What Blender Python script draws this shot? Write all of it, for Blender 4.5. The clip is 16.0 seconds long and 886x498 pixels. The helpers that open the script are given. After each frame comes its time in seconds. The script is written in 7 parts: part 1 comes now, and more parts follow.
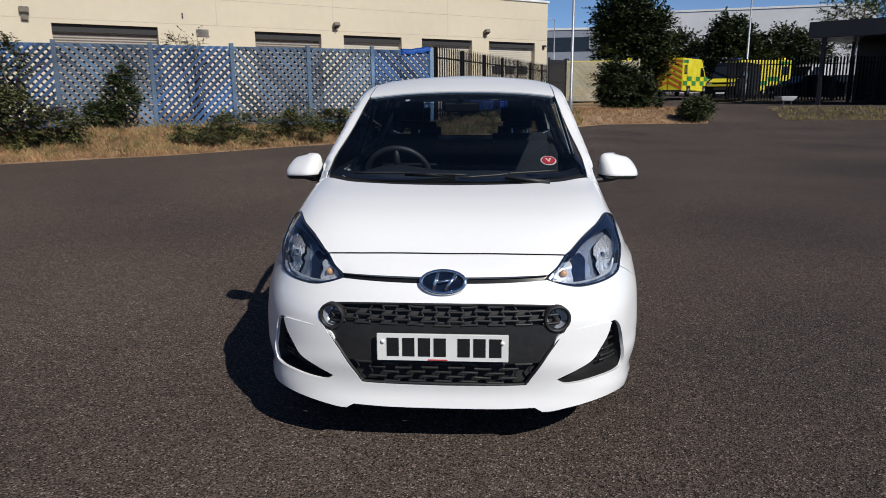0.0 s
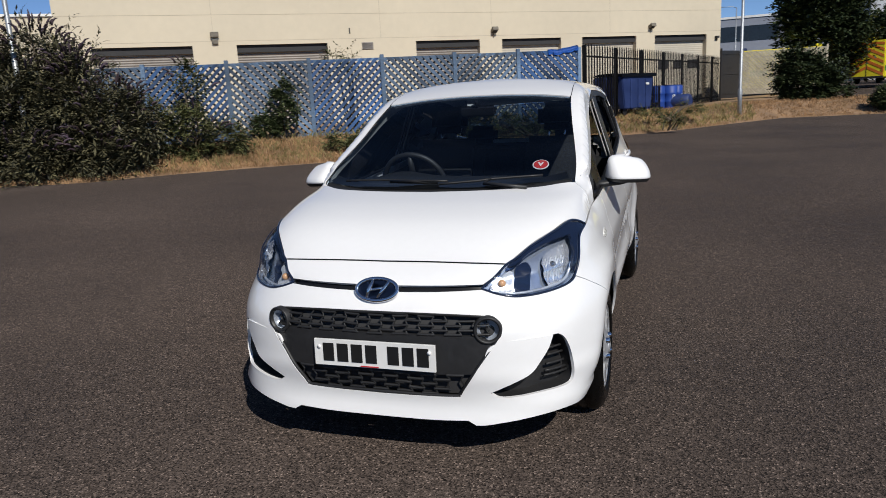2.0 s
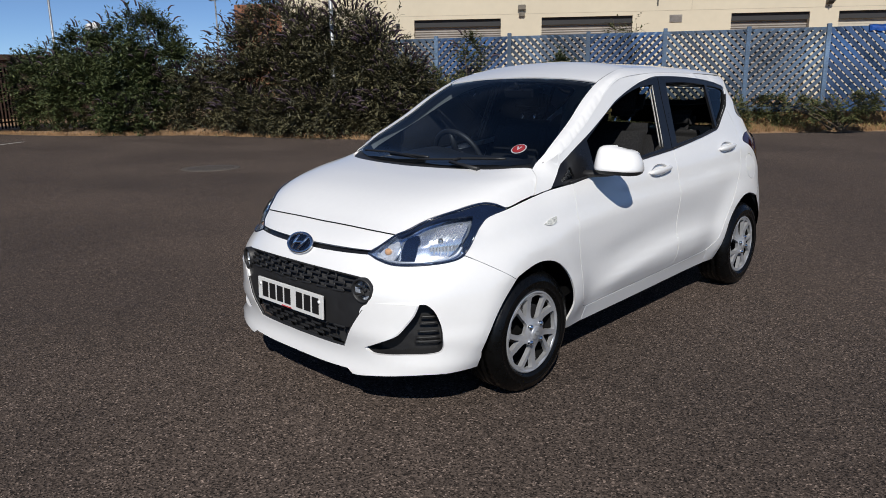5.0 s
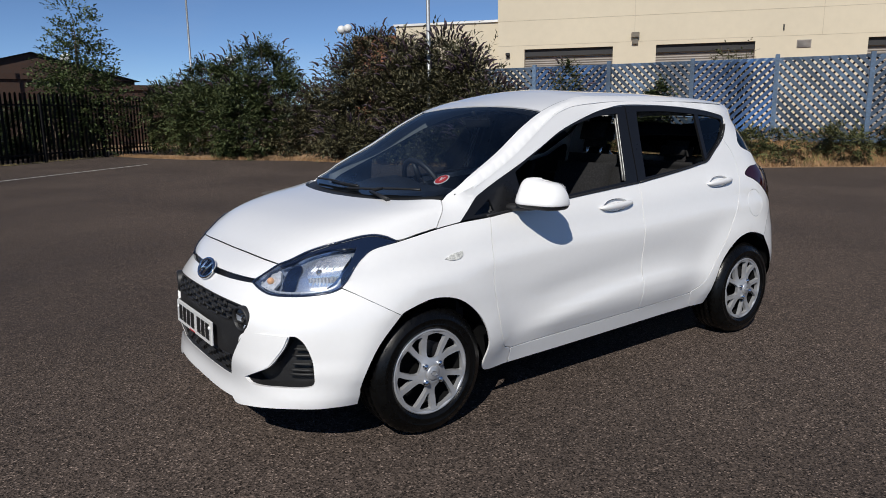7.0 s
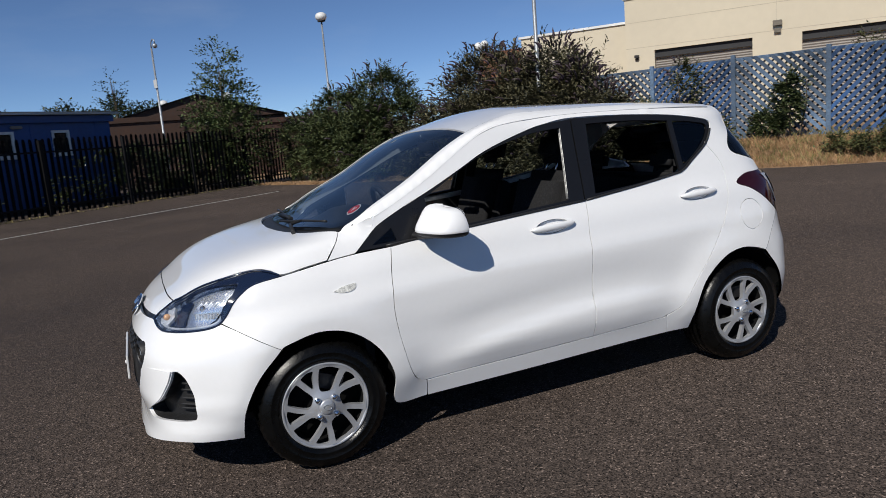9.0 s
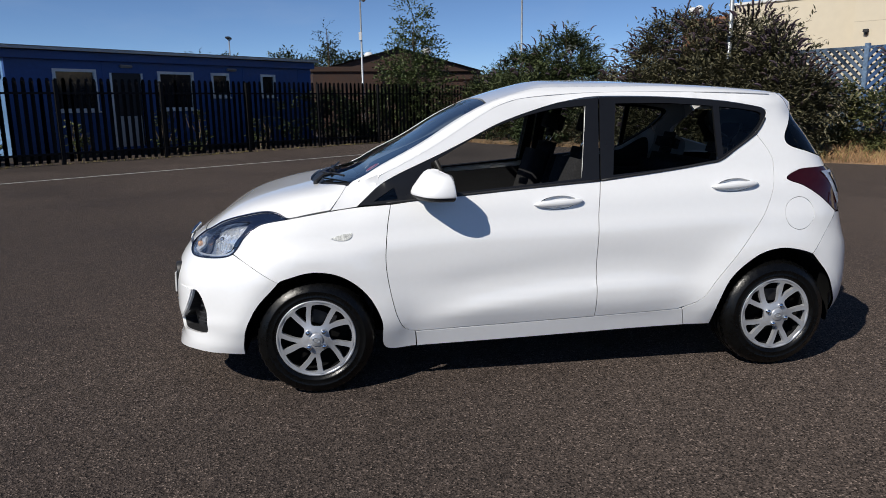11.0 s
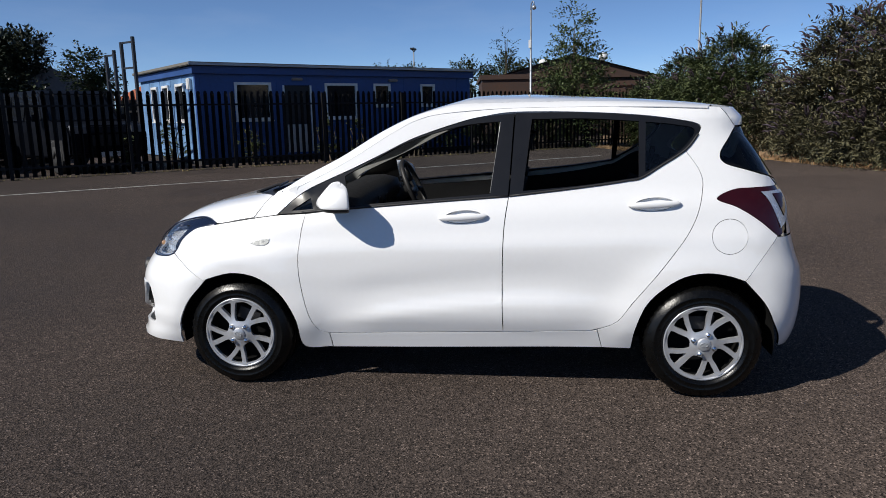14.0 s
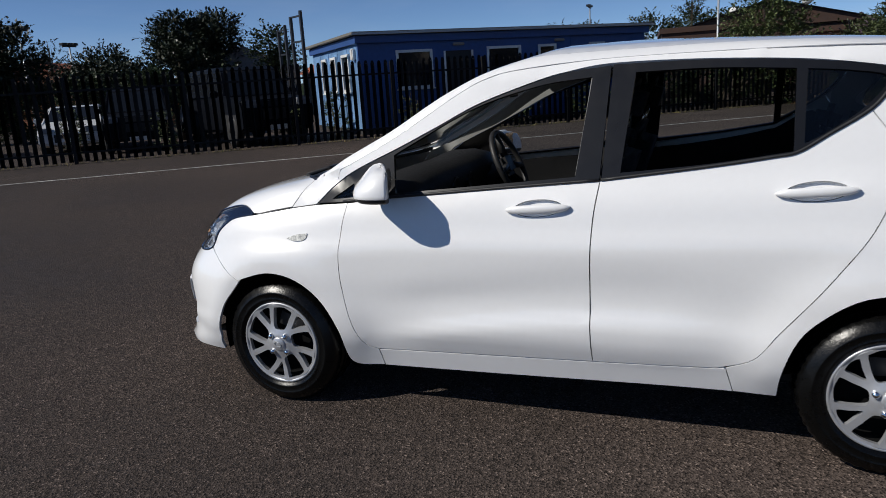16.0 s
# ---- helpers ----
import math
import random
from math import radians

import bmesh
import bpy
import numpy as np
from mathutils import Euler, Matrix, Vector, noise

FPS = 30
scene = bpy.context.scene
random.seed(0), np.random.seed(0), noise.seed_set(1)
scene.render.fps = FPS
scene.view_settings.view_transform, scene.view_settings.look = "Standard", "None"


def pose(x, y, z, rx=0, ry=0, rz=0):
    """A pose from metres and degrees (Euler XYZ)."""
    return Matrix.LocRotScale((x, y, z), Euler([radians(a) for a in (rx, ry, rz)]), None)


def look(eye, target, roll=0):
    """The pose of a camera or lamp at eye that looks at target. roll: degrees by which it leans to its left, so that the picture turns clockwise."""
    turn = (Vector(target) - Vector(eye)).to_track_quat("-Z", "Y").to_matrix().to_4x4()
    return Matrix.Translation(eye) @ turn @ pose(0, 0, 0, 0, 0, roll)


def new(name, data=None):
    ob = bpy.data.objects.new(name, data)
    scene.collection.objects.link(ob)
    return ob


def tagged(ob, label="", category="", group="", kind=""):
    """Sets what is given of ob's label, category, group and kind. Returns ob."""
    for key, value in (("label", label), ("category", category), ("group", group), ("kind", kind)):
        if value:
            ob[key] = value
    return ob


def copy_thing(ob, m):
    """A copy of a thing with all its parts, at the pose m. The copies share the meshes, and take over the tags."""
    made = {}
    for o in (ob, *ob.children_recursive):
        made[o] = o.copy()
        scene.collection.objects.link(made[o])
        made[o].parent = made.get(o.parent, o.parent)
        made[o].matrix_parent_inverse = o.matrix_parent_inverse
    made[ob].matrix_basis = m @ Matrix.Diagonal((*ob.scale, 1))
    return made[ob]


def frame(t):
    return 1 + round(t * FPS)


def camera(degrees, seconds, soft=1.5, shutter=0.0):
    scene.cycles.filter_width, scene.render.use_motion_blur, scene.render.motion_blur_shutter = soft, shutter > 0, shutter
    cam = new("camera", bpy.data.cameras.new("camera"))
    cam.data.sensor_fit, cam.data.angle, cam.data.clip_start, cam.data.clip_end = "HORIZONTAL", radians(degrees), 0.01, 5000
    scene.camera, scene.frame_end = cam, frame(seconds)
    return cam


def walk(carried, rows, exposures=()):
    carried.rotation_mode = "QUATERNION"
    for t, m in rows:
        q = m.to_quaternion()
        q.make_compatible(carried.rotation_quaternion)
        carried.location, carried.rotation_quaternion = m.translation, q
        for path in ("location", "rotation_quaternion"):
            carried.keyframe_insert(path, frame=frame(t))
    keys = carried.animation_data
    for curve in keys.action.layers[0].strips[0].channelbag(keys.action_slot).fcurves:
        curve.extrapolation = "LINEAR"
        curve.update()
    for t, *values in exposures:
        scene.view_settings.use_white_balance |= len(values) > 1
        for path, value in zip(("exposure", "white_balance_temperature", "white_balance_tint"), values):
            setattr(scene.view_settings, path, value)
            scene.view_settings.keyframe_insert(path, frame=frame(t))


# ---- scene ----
cam = camera(64.1, 16.0, soft=.8, shutter=.2)
PATH = [
    (0, (0.188, -3.304, 1.419), (0.048, -1.356, 0.986), -0.4),
    (0.5, (0.403, -3.353, 1.411), (0.093, -1.419, 1.008), -2.5),
    (1, (0.66, -3.336, 1.414), (0.261, -1.422, 0.992), -1.2),
    (1.5, (0.864, -3.245, 1.396), (0.39, -1.348, 0.975), -3.4),
    (2, (1.09, -3.108, 1.411), (0.467, -1.253, 0.998), -3.0),
    (2.5, (1.35, -3.057, 1.389), (0.569, -1.258, 0.998), -2.3),
    (3, (1.628, -2.969, 1.398), (0.697, -1.244, 1.0), -2.2),
    (3.5, (1.868, -2.792, 1.389), (0.915, -1.084, 0.973), 1.5),
    (4, (2.137, -2.687, 1.386), (1.049, -1.052, 1.007), -1.9),
    (4.2, (2.254, -2.667, 1.396), (1.077, -1.111, 0.955), -1.8),
    (6.3, (3.036, -1.986, 1.403), (1.544, -0.71, 1.021), -2.4),
    (6.5, (3.089, -1.91, 1.398), (1.573, -0.662, 1.023), -2.9),
    (7, (3.197, -1.656, 1.39), (1.603, -0.509, 1.012), -0.7),
    (7.5, (3.309, -1.411, 1.39), (1.664, -0.334, 1.022), -3.0),
    (8, (3.475, -1.144, 1.392), (1.742, -0.231, 0.991), -2.7),
    (8.5, (3.56, -0.876, 1.375), (1.794, -0.018, 0.996), -4.0),
    (9, (3.683, -0.623, 1.401), (1.867, 0.149, 1.077), -4.8),
    (9.5, (3.878, -0.43, 1.395), (1.985, 0.076, 0.996), -3.1),
    (10, (3.975, -0.238, 1.387), (2.066, 0.229, 1.014), -3.9),
    (10.2, (3.999, -0.15, 1.38), (2.082, 0.282, 1.006), -3.5),
    (12.3, (4.259, 0.785, 1.444), (2.295, 0.799, 1.067), -0.7),
    (12.5, (4.265, 0.894, 1.449), (2.294, 0.897, 1.111), -2.5),
    (13, (4.379, 1.133, 1.427), (2.43, 0.998, 0.997), -2.2),
    (13.5, (4.386, 1.348, 1.417), (2.441, 1.128, 1.007), -3.3),
    (14, (4.255, 1.582, 1.422), (2.31, 1.314, 1.045), -1.1),
    (14.5, (4.134, 1.763, 1.428), (2.193, 1.444, 1.07), -1.3),
    (15, (3.959, 1.927, 1.42), (2.062, 1.414, 1.05), -0.6),
    (15.5, (3.672, 1.945, 1.395), (1.833, 1.269, 0.994), -2.6),
    (16, (3.316, 1.873, 1.384), (1.517, 1.125, 0.931), -3.6),
]
walk(cam, [(t, look(eye, target, roll)) for t, eye, target, roll in PATH], [(0, .0), (2, -.02), (4, -.05), (7, -.06), (9, -.06), (10, .0), (12.5, .12), (14, .18), (15, .07), (16, -.10)])

# ---- daylight ----
SUN = Vector((.77, -.92, 1.0)).normalized()
world = bpy.data.worlds.new("sky")
scene.world = world
world.use_nodes = True
nt = world.node_tree
sky = nt.nodes.new("ShaderNodeTexSky")
sky.sky_type, sky.sun_disc = "NISHITA", False
sky.sun_elevation, sky.sun_rotation = math.asin(SUN.z), math.atan2(SUN.x, SUN.y)
sky.altitude, sky.air_density, sky.dust_density, sky.ozone_density = 5000, .95, .0, 5.0
# thin streaks of high cloud
place = nt.nodes.new("ShaderNodeTexCoord")
lie = nt.nodes.new("ShaderNodeMapping")
lie.inputs["Rotation"].default_value, lie.inputs["Scale"].default_value = (.1, .15, .5), (1.2, 3.0, 11.0)
nt.links.new(place.outputs["Generated"], lie.inputs[0])
wisp = nt.nodes.new("ShaderNodeTexNoise")
wisp.inputs["Scale"].default_value, wisp.inputs["Detail"].default_value, wisp.inputs["Roughness"].default_value = 1.3, 7, .55
nt.links.new(lie.outputs[0], wisp.inputs["Vector"])
thin = nt.nodes.new("ShaderNodeMapRange")
thin.inputs[1].default_value, thin.inputs[2].default_value, thin.inputs[3].default_value, thin.inputs[4].default_value = .50, .82, 0, .17
nt.links.new(wisp.outputs[0], thin.inputs[0])
veil = nt.nodes.new("ShaderNodeMix")
veil.data_type = "RGBA"
veil.inputs["B"].default_value = (4.6, 5.4, 6.8, 1)
nt.links.new(thin.outputs[0], veil.inputs["Factor"])
nt.links.new(sky.outputs[0], veil.inputs["A"])
nt.links.new(veil.outputs["Result"], nt.nodes["Background"].inputs[0])
nt.nodes["Background"].inputs[1].default_value = .092
sun = new("sun", bpy.data.lights.new("sun", "SUN"))
sun.data.energy, sun.data.angle, sun.data.color = 4.2, radians(.53), (1.0, .955, .88)
sun.matrix_world = look(SUN * 40, (0, 0, 0))
scene.view_settings.exposure = 0.0

# ---- materials ----
def surface(name, base, rough=.6, metal=0.0, grain=30.0, vary=.12, stain=1.2, stains=.15, bump=.0, bump_scale=80.0, coat=0.0, island=0.0, spec=.5, stretch=(1, 1, 1)):
    """Principled material whose colour varies at two scales, with fine relief."""
    m = bpy.data.materials.new(name)
    m.use_nodes = True
    t = m.node_tree
    n, ln = t.nodes, t.links.new
    b = n["Principled BSDF"]
    b.inputs["Metallic"].default_value, b.inputs["Coat Weight"].default_value = metal, coat
    b.inputs["Coat Roughness"].default_value = .03
    b.inputs["Specular IOR Level"].default_value = spec
    co = n.new("ShaderNodeTexCoord").outputs["Object"]
    mp = n.new("ShaderNodeMapping")
    mp.inputs["Scale"].default_value = stretch
    ln(co, mp.inputs[0])
    co = mp.outputs[0]
    factor = None
    for scale, amount, detail in ((grain, vary, 4), (stain, stains, 5)):
        x = n.new("ShaderNodeTexNoise")
        x.inputs["Scale"].default_value, x.inputs["Detail"].default_value = scale, detail
        ln(co, x.inputs["Vector"])
        r = n.new("ShaderNodeMapRange")
        r.inputs[1].default_value, r.inputs[2].default_value = .25, .75
        r.inputs[3].default_value, r.inputs[4].default_value = 1 - amount, 1 + amount
        ln(x.outputs[0], r.inputs[0])
        if factor is None:
            factor = r.outputs[0]
        else:
            k = n.new("ShaderNodeMath")
            k.operation = "MULTIPLY"
            ln(factor, k.inputs[0]), ln(r.outputs[0], k.inputs[1])
            factor = k.outputs[0]
    if island:
        g = n.new("ShaderNodeNewGeometry").outputs["Random Per Island"]
        o = n.new("ShaderNodeObjectInfo").outputs["Random"]
        a = n.new("ShaderNodeMath")
        a.operation = "ADD"
        ln(g, a.inputs[0]), ln(o, a.inputs[1])
        r = n.new("ShaderNodeMapRange")
        r.inputs[1].default_value, r.inputs[2].default_value = 0, 2
        r.inputs[3].default_value, r.inputs[4].default_value = 1 - island, 1 + island
        ln(a.outputs[0], r.inputs[0])
        k = n.new("ShaderNodeMath")
        k.operation = "MULTIPLY"
        ln(factor, k.inputs[0]), ln(r.outputs[0], k.inputs[1])
        factor = k.outputs[0]
    c = n.new("ShaderNodeMix")
    c.data_type, c.blend_type, c.inputs["Factor"].default_value = "RGBA", "MULTIPLY", 1
    c.inputs["A"].default_value = (*base, 1)
    ln(factor, c.inputs["B"])
    ln(c.outputs["Result"], b.inputs["Base Color"])
    r = n.new("ShaderNodeMath")
    r.operation, r.inputs[1].default_value, r.use_clamp = "MULTIPLY", rough, True
    ln(factor, r.inputs[0])
    ln(r.outputs[0], b.inputs["Roughness"])
    if bump:
        x = n.new("ShaderNodeTexNoise")
        x.inputs["Scale"].default_value, x.inputs["Detail"].default_value = bump_scale, 5
        ln(co, x.inputs["Vector"])
        k = n.new("ShaderNodeBump")
        k.inputs["Strength"].default_value, k.inputs["Distance"].default_value = bump, .01
        ln(x.outputs[0], k.inputs["Height"])
        ln(k.outputs[0], b.inputs["Normal"])
    return m


def glass(name, tint=(.9, .95, .95), clear=.75, rough=0.0):
    """A thin pane: mirror gloss by Fresnel over a tinted see-through sheet."""
    m = bpy.data.materials.new(name)
    m.use_nodes = True
    t = m.node_tree
    n, ln = t.nodes, t.links.new
    n.remove(n["Principled BSDF"])
    a, g, f, x = n.new("ShaderNodeBsdfTransparent"), n.new("ShaderNodeBsdfGlossy"), n.new("ShaderNodeFresnel"), n.new("ShaderNodeMixShader")
    a.inputs[0].default_value = (*[c * clear for c in tint], 1)
    g.inputs["Roughness"].default_value = rough
    f.inputs[0].default_value = 1.5
    ln(f.outputs[0], x.inputs[0]), ln(a.outputs[0], x.inputs[1]), ln(g.outputs[0], x.inputs[2])
    ln(x.outputs[0], n["Material Output"].inputs[0])
    return m


def asphalt():
    m = surface("asphalt", (.0625, .048, .0402), .9, grain=9, vary=.12, stain=.35, stains=.28, bump=.0)
    t = m.node_tree
    n, ln = t.nodes, t.links.new
    b = n["Principled BSDF"]
    b.inputs["Specular IOR Level"].default_value = .2
    b.inputs["Diffuse Roughness"].default_value = .7
    old = b.inputs["Base Color"].links[0].from_socket
    co = n.new("ShaderNodeTexCoord").outputs["Object"]
    v = n.new("ShaderNodeTexVoronoi")
    v.inputs["Scale"].default_value = 150
    ln(co, v.inputs["Vector"])
    sep = n.new("ShaderNodeSeparateColor")
    ln(v.outputs["Color"], sep.inputs[0])
    r = n.new("ShaderNodeMapRange")
    r.inputs[1].default_value, r.inputs[2].default_value, r.inputs[3].default_value, r.inputs[4].default_value = 0, 1, .12, 1.62
    ln(sep.outputs[0], r.inputs[0])
    r2 = n.new("ShaderNodeMapRange")
    r2.inputs[1].default_value, r2.inputs[2].default_value, r2.inputs[3].default_value, r2.inputs[4].default_value = .90, 1.0, 0, 3.0
    ln(sep.outputs[1], r2.inputs[0])
    ad = n.new("ShaderNodeMath")
    ad.operation = "ADD"
    ln(r.outputs[0], ad.inputs[0]), ln(r2.outputs[0], ad.inputs[1])
    c = n.new("ShaderNodeMix")
    c.data_type, c.blend_type, c.inputs["Factor"].default_value = "RGBA", "MULTIPLY", 1
    ln(old, c.inputs["A"]), ln(ad.outputs[0], c.inputs["B"])
    ln(c.outputs["Result"], b.inputs["Base Color"])
    k = n.new("ShaderNodeBump")
    k.inputs["Strength"].default_value, k.inputs["Distance"].default_value = .8, .007
    ln(v.outputs["Distance"], k.inputs["Height"])
    ln(k.outputs[0], b.inputs["Normal"])
    return m


def leafy(name, base, other, rough=.5):
    """Leaves whose colour runs between two greens from leaf to leaf."""
    m = surface(name, base, rough, grain=6, vary=.25, stain=1.7, stains=.5)
    t = m.node_tree
    n, ln = t.nodes, t.links.new
    c = [x for x in n if x.bl_idname == "ShaderNodeMix"][0]
    x = n.new("ShaderNodeMix")
    x.data_type = "RGBA"
    x.inputs["A"].default_value, x.inputs["B"].default_value = (*base, 1), (*other, 1)
    ln(n.new("ShaderNodeNewGeometry").outputs["Random Per Island"], x.inputs["Factor"])
    ln(x.outputs["Result"], c.inputs["A"])
    b = n["Principled BSDF"]
    b.inputs["Specular IOR Level"].default_value = .3
    return m


M_ASPHALT = asphalt()
M_SOIL = surface("dry_soil", (.29, .185, .105), .95, grain=14, vary=.35, stain=.9, stains=.3, bump=.6, bump_scale=30)
M_LINE = surface("road_line_paint", (.42, .41, .37), .8, grain=25, vary=.35, stain=2.5, stains=.35)
M_CREAM = surface("cream_cladding", (.60, .53, .40), .7, grain=3, vary=.03, stain=.25, stains=.06, bump=.05, bump_scale=60)
M_JOINT = surface("joint_sealant", (.47, .41, .31), .8)
M_DOOR = surface("pale_sectional_door", (.47, .43, .35), .6, grain=6, vary=.06, stain=.6, stains=.12)
M_SHUTTER = surface("grey_roller_shutter", (.26, .235, .21), .55, grain=6, vary=.1, stain=.6, stains=.2)
M_LAMPBOX = surface("weathered_lamp_housing", (.16, .14, .11), .7, grain=20, vary=.25, stain=6, stains=.3)
M_DARK = surface("dark_void", (.03, .03, .032), .8)
M_BLUEWOOD = surface("weathered_blue_timber", (.075, .115, .175), .75, grain=18, vary=.3, stain=.8, stains=.65, bump=.25, bump_scale=40, island=.7)
M_BLUEWOOD2 = surface("brighter_blue_timber", (.035, .085, .20), .75, grain=18, vary=.3, stain=.8, stains=.6, bump=.25, bump_scale=40, island=.7)
# near-black timber for the lattice's back layer, far darker than the front slats
M_BACKSLAT = surface("dark_back_slat_timber", (.012, .012, .015), .85, spec=.2, grain=18, vary=.3, stain=.8, stains=.4)
M_BLACKSTEEL = surface("black_painted_steel", (.018, .018, .02), .45, grain=20, vary=.2, stain=2, stains=.3)
M_BLUEHUT = surface("blue_painted_cladding", (.027, .078, .245), .55, grain=8, vary=.1, stain=.5, stains=.18)
M_HUTROOF = surface("grey_roof_felt", (.16, .15, .13), .85, grain=10, vary=.2)
M_WHITEPVC = surface("white_frame_paint", (.72, .72, .70), .45, grain=10, vary=.06)
M_GALV = surface("galvanised_steel", (.36, .38, .40), .45, metal=.6, grain=30, vary=.15)
M_BRICK = surface("red_brown_brickwork", (.30, .13, .075), .85, grain=9, vary=.3, stain=1, stains=.2, bump=.3)
M_TILE = surface("grey_roof_tile", (.11, .10, .095), .8, grain=6, vary=.3)

# ---- car hull: a smooth surface given by profile curves; front axle at the origin, nose to -y ----
def pchip(xs, ys):
    """Monotone cubic through the knots."""
    x, y = np.array(xs, float), np.array(ys, float)
    h, d = np.diff(x), np.diff(y) / np.diff(x)
    m = np.zeros_like(y)
    for i in range(1, len(x) - 1):
        if d[i - 1] * d[i] > 0:
            a, b = 2 * h[i] + h[i - 1], h[i] + 2 * h[i - 1]
            m[i] = (a + b) / (a / d[i - 1] + b / d[i])
    m[0], m[-1] = d[0], d[-1]

    def f(q):
        q = np.clip(np.asarray(q, float), x[0], x[-1])
        i = np.clip(np.searchsorted(x, q) - 1, 0, len(x) - 2)
        t = (q - x[i]) / h[i]
        return (y[i] * (1 + 2 * t) * (1 - t) ** 2 + h[i] * m[i] * t * (1 - t) ** 2
                + y[i + 1] * t * t * (3 - 2 * t) + h[i] * m[i + 1] * t * t * (t - 1))
    return f


# nose and tail along the middle, by height
NOSE = pchip((0.1, 0.16, 0.2, 0.26, 0.42, 0.55, 0.64, 0.7, 0.735, 0.77, 0.81, 0.86, 0.91, 0.96, 1.0, 1.02, 1.045, 1.1, 1.2, 1.35, 1.413, 1.455, 1.486, 1.507, 1.52),
             (-0.62, -0.715, -0.727, -0.717, -0.753, -0.75, -0.717, -0.675, -0.643, -0.592, -0.532, -0.463, -0.368, -0.205, -0.005, 0.1, 0.188, 0.296, 0.495, 0.742, 0.872, 1.0, 1.115, 1.2, 1.3))
TAIL = pchip((0.1, 0.2, 0.26, 0.34, 0.5, 0.62, 0.7, 0.8, 0.95, 1.05, 1.2, 1.33, 1.381, 1.423, 1.455, 1.486, 1.52),
             (2.72, 2.86, 2.9, 2.92, 2.93, 2.92, 2.89, 2.86, 2.83, 2.79, 2.7, 2.63, 2.635, 2.6, 2.41, 2.06, 1.54))
# half width by height above the ground, for a belt line that is level
SECTION = pchip((0.1, 0.18, 0.24, 0.3, 0.4, 0.46, 0.54, 0.62, 0.74, 0.82, 0.88, 0.93, 0.98, 1.05, 1.2, 1.35, 1.413, 1.449, 1.481, 1.507, 1.52),
             (0.66, 0.72, 0.742, 0.762, 0.786, 0.792, 0.794, 0.799, 0.801, 0.779, 0.765, 0.748, 0.724, 0.702, 0.654, 0.607, 0.588, 0.553, 0.475, 0.24, 0.0))
BELT = pchip((-0.75, 0.1, 0.35, 0.8, 1.3, 2.3, 2.95),
             (-0.13, -0.092, -0.04, 0.004, 0.017, 0.058, 0.063))
PLAN = pchip((-.75, 0, .5, 1.4, 2.2, 2.6, 2.95), (1.0, 1.006, 1.003, 1.0, .99, .975, .95))
# how long and how square the rounded ends are, by height
FRONT_LEN = pchip((0.1, 0.2, 0.27, 0.35, 0.43, 0.52, 0.6, 0.68, 0.76, 0.9, 0.97, 1.02, 1.07, 1.2, 1.42, 1.5),
             (0.86, 0.7, 0.52, 0.52, 0.58, 0.6, 0.672, 0.735, 0.72, 0.715, 0.67, 0.7, 0.68, 0.5, 0.5, 0.6))
FRONT_POW = pchip((0.1, 0.2, 0.27, 0.35, 0.43, 0.52, 0.6, 0.7, 0.8, 0.9, 0.96, 1.006, 1.055, 1.112, 1.205, 1.345, 1.42, 1.5),
             (4.4, 3.76, 3.45, 2.98, 2.80, 2.80, 2.8, 2.65, 3.9, 4.6, 4.6, 4.5, 6.5, 7.1, 6.6, 6.8, 4.5, 2.5))
# how the windscreen and the front of the roof bow across, and how sharp the pillar's corner is, by height
BOW = pchip((0.98, 1.1, 1.25, 1.4, 1.53),
             (0.16, 0.1, 0.125, 0.215, 0.45))
CORNER = pchip((0.98, 1.1, 1.25, 1.4, 1.53),
             (13, 14, 13.5, 14, 10))
REAR_LEN = pchip((.1, .5, .9, 1.2, 1.5), (.46, .46, .45, .42, .7))
REAR_POW = pchip((.1, .6, 1.0, 1.4, 1.5), (4.4, 4.4, 4.4, 4.4, 2.5))


def swell(q, mid, wide):
    return np.exp(-((q - mid) / wide) ** 2)


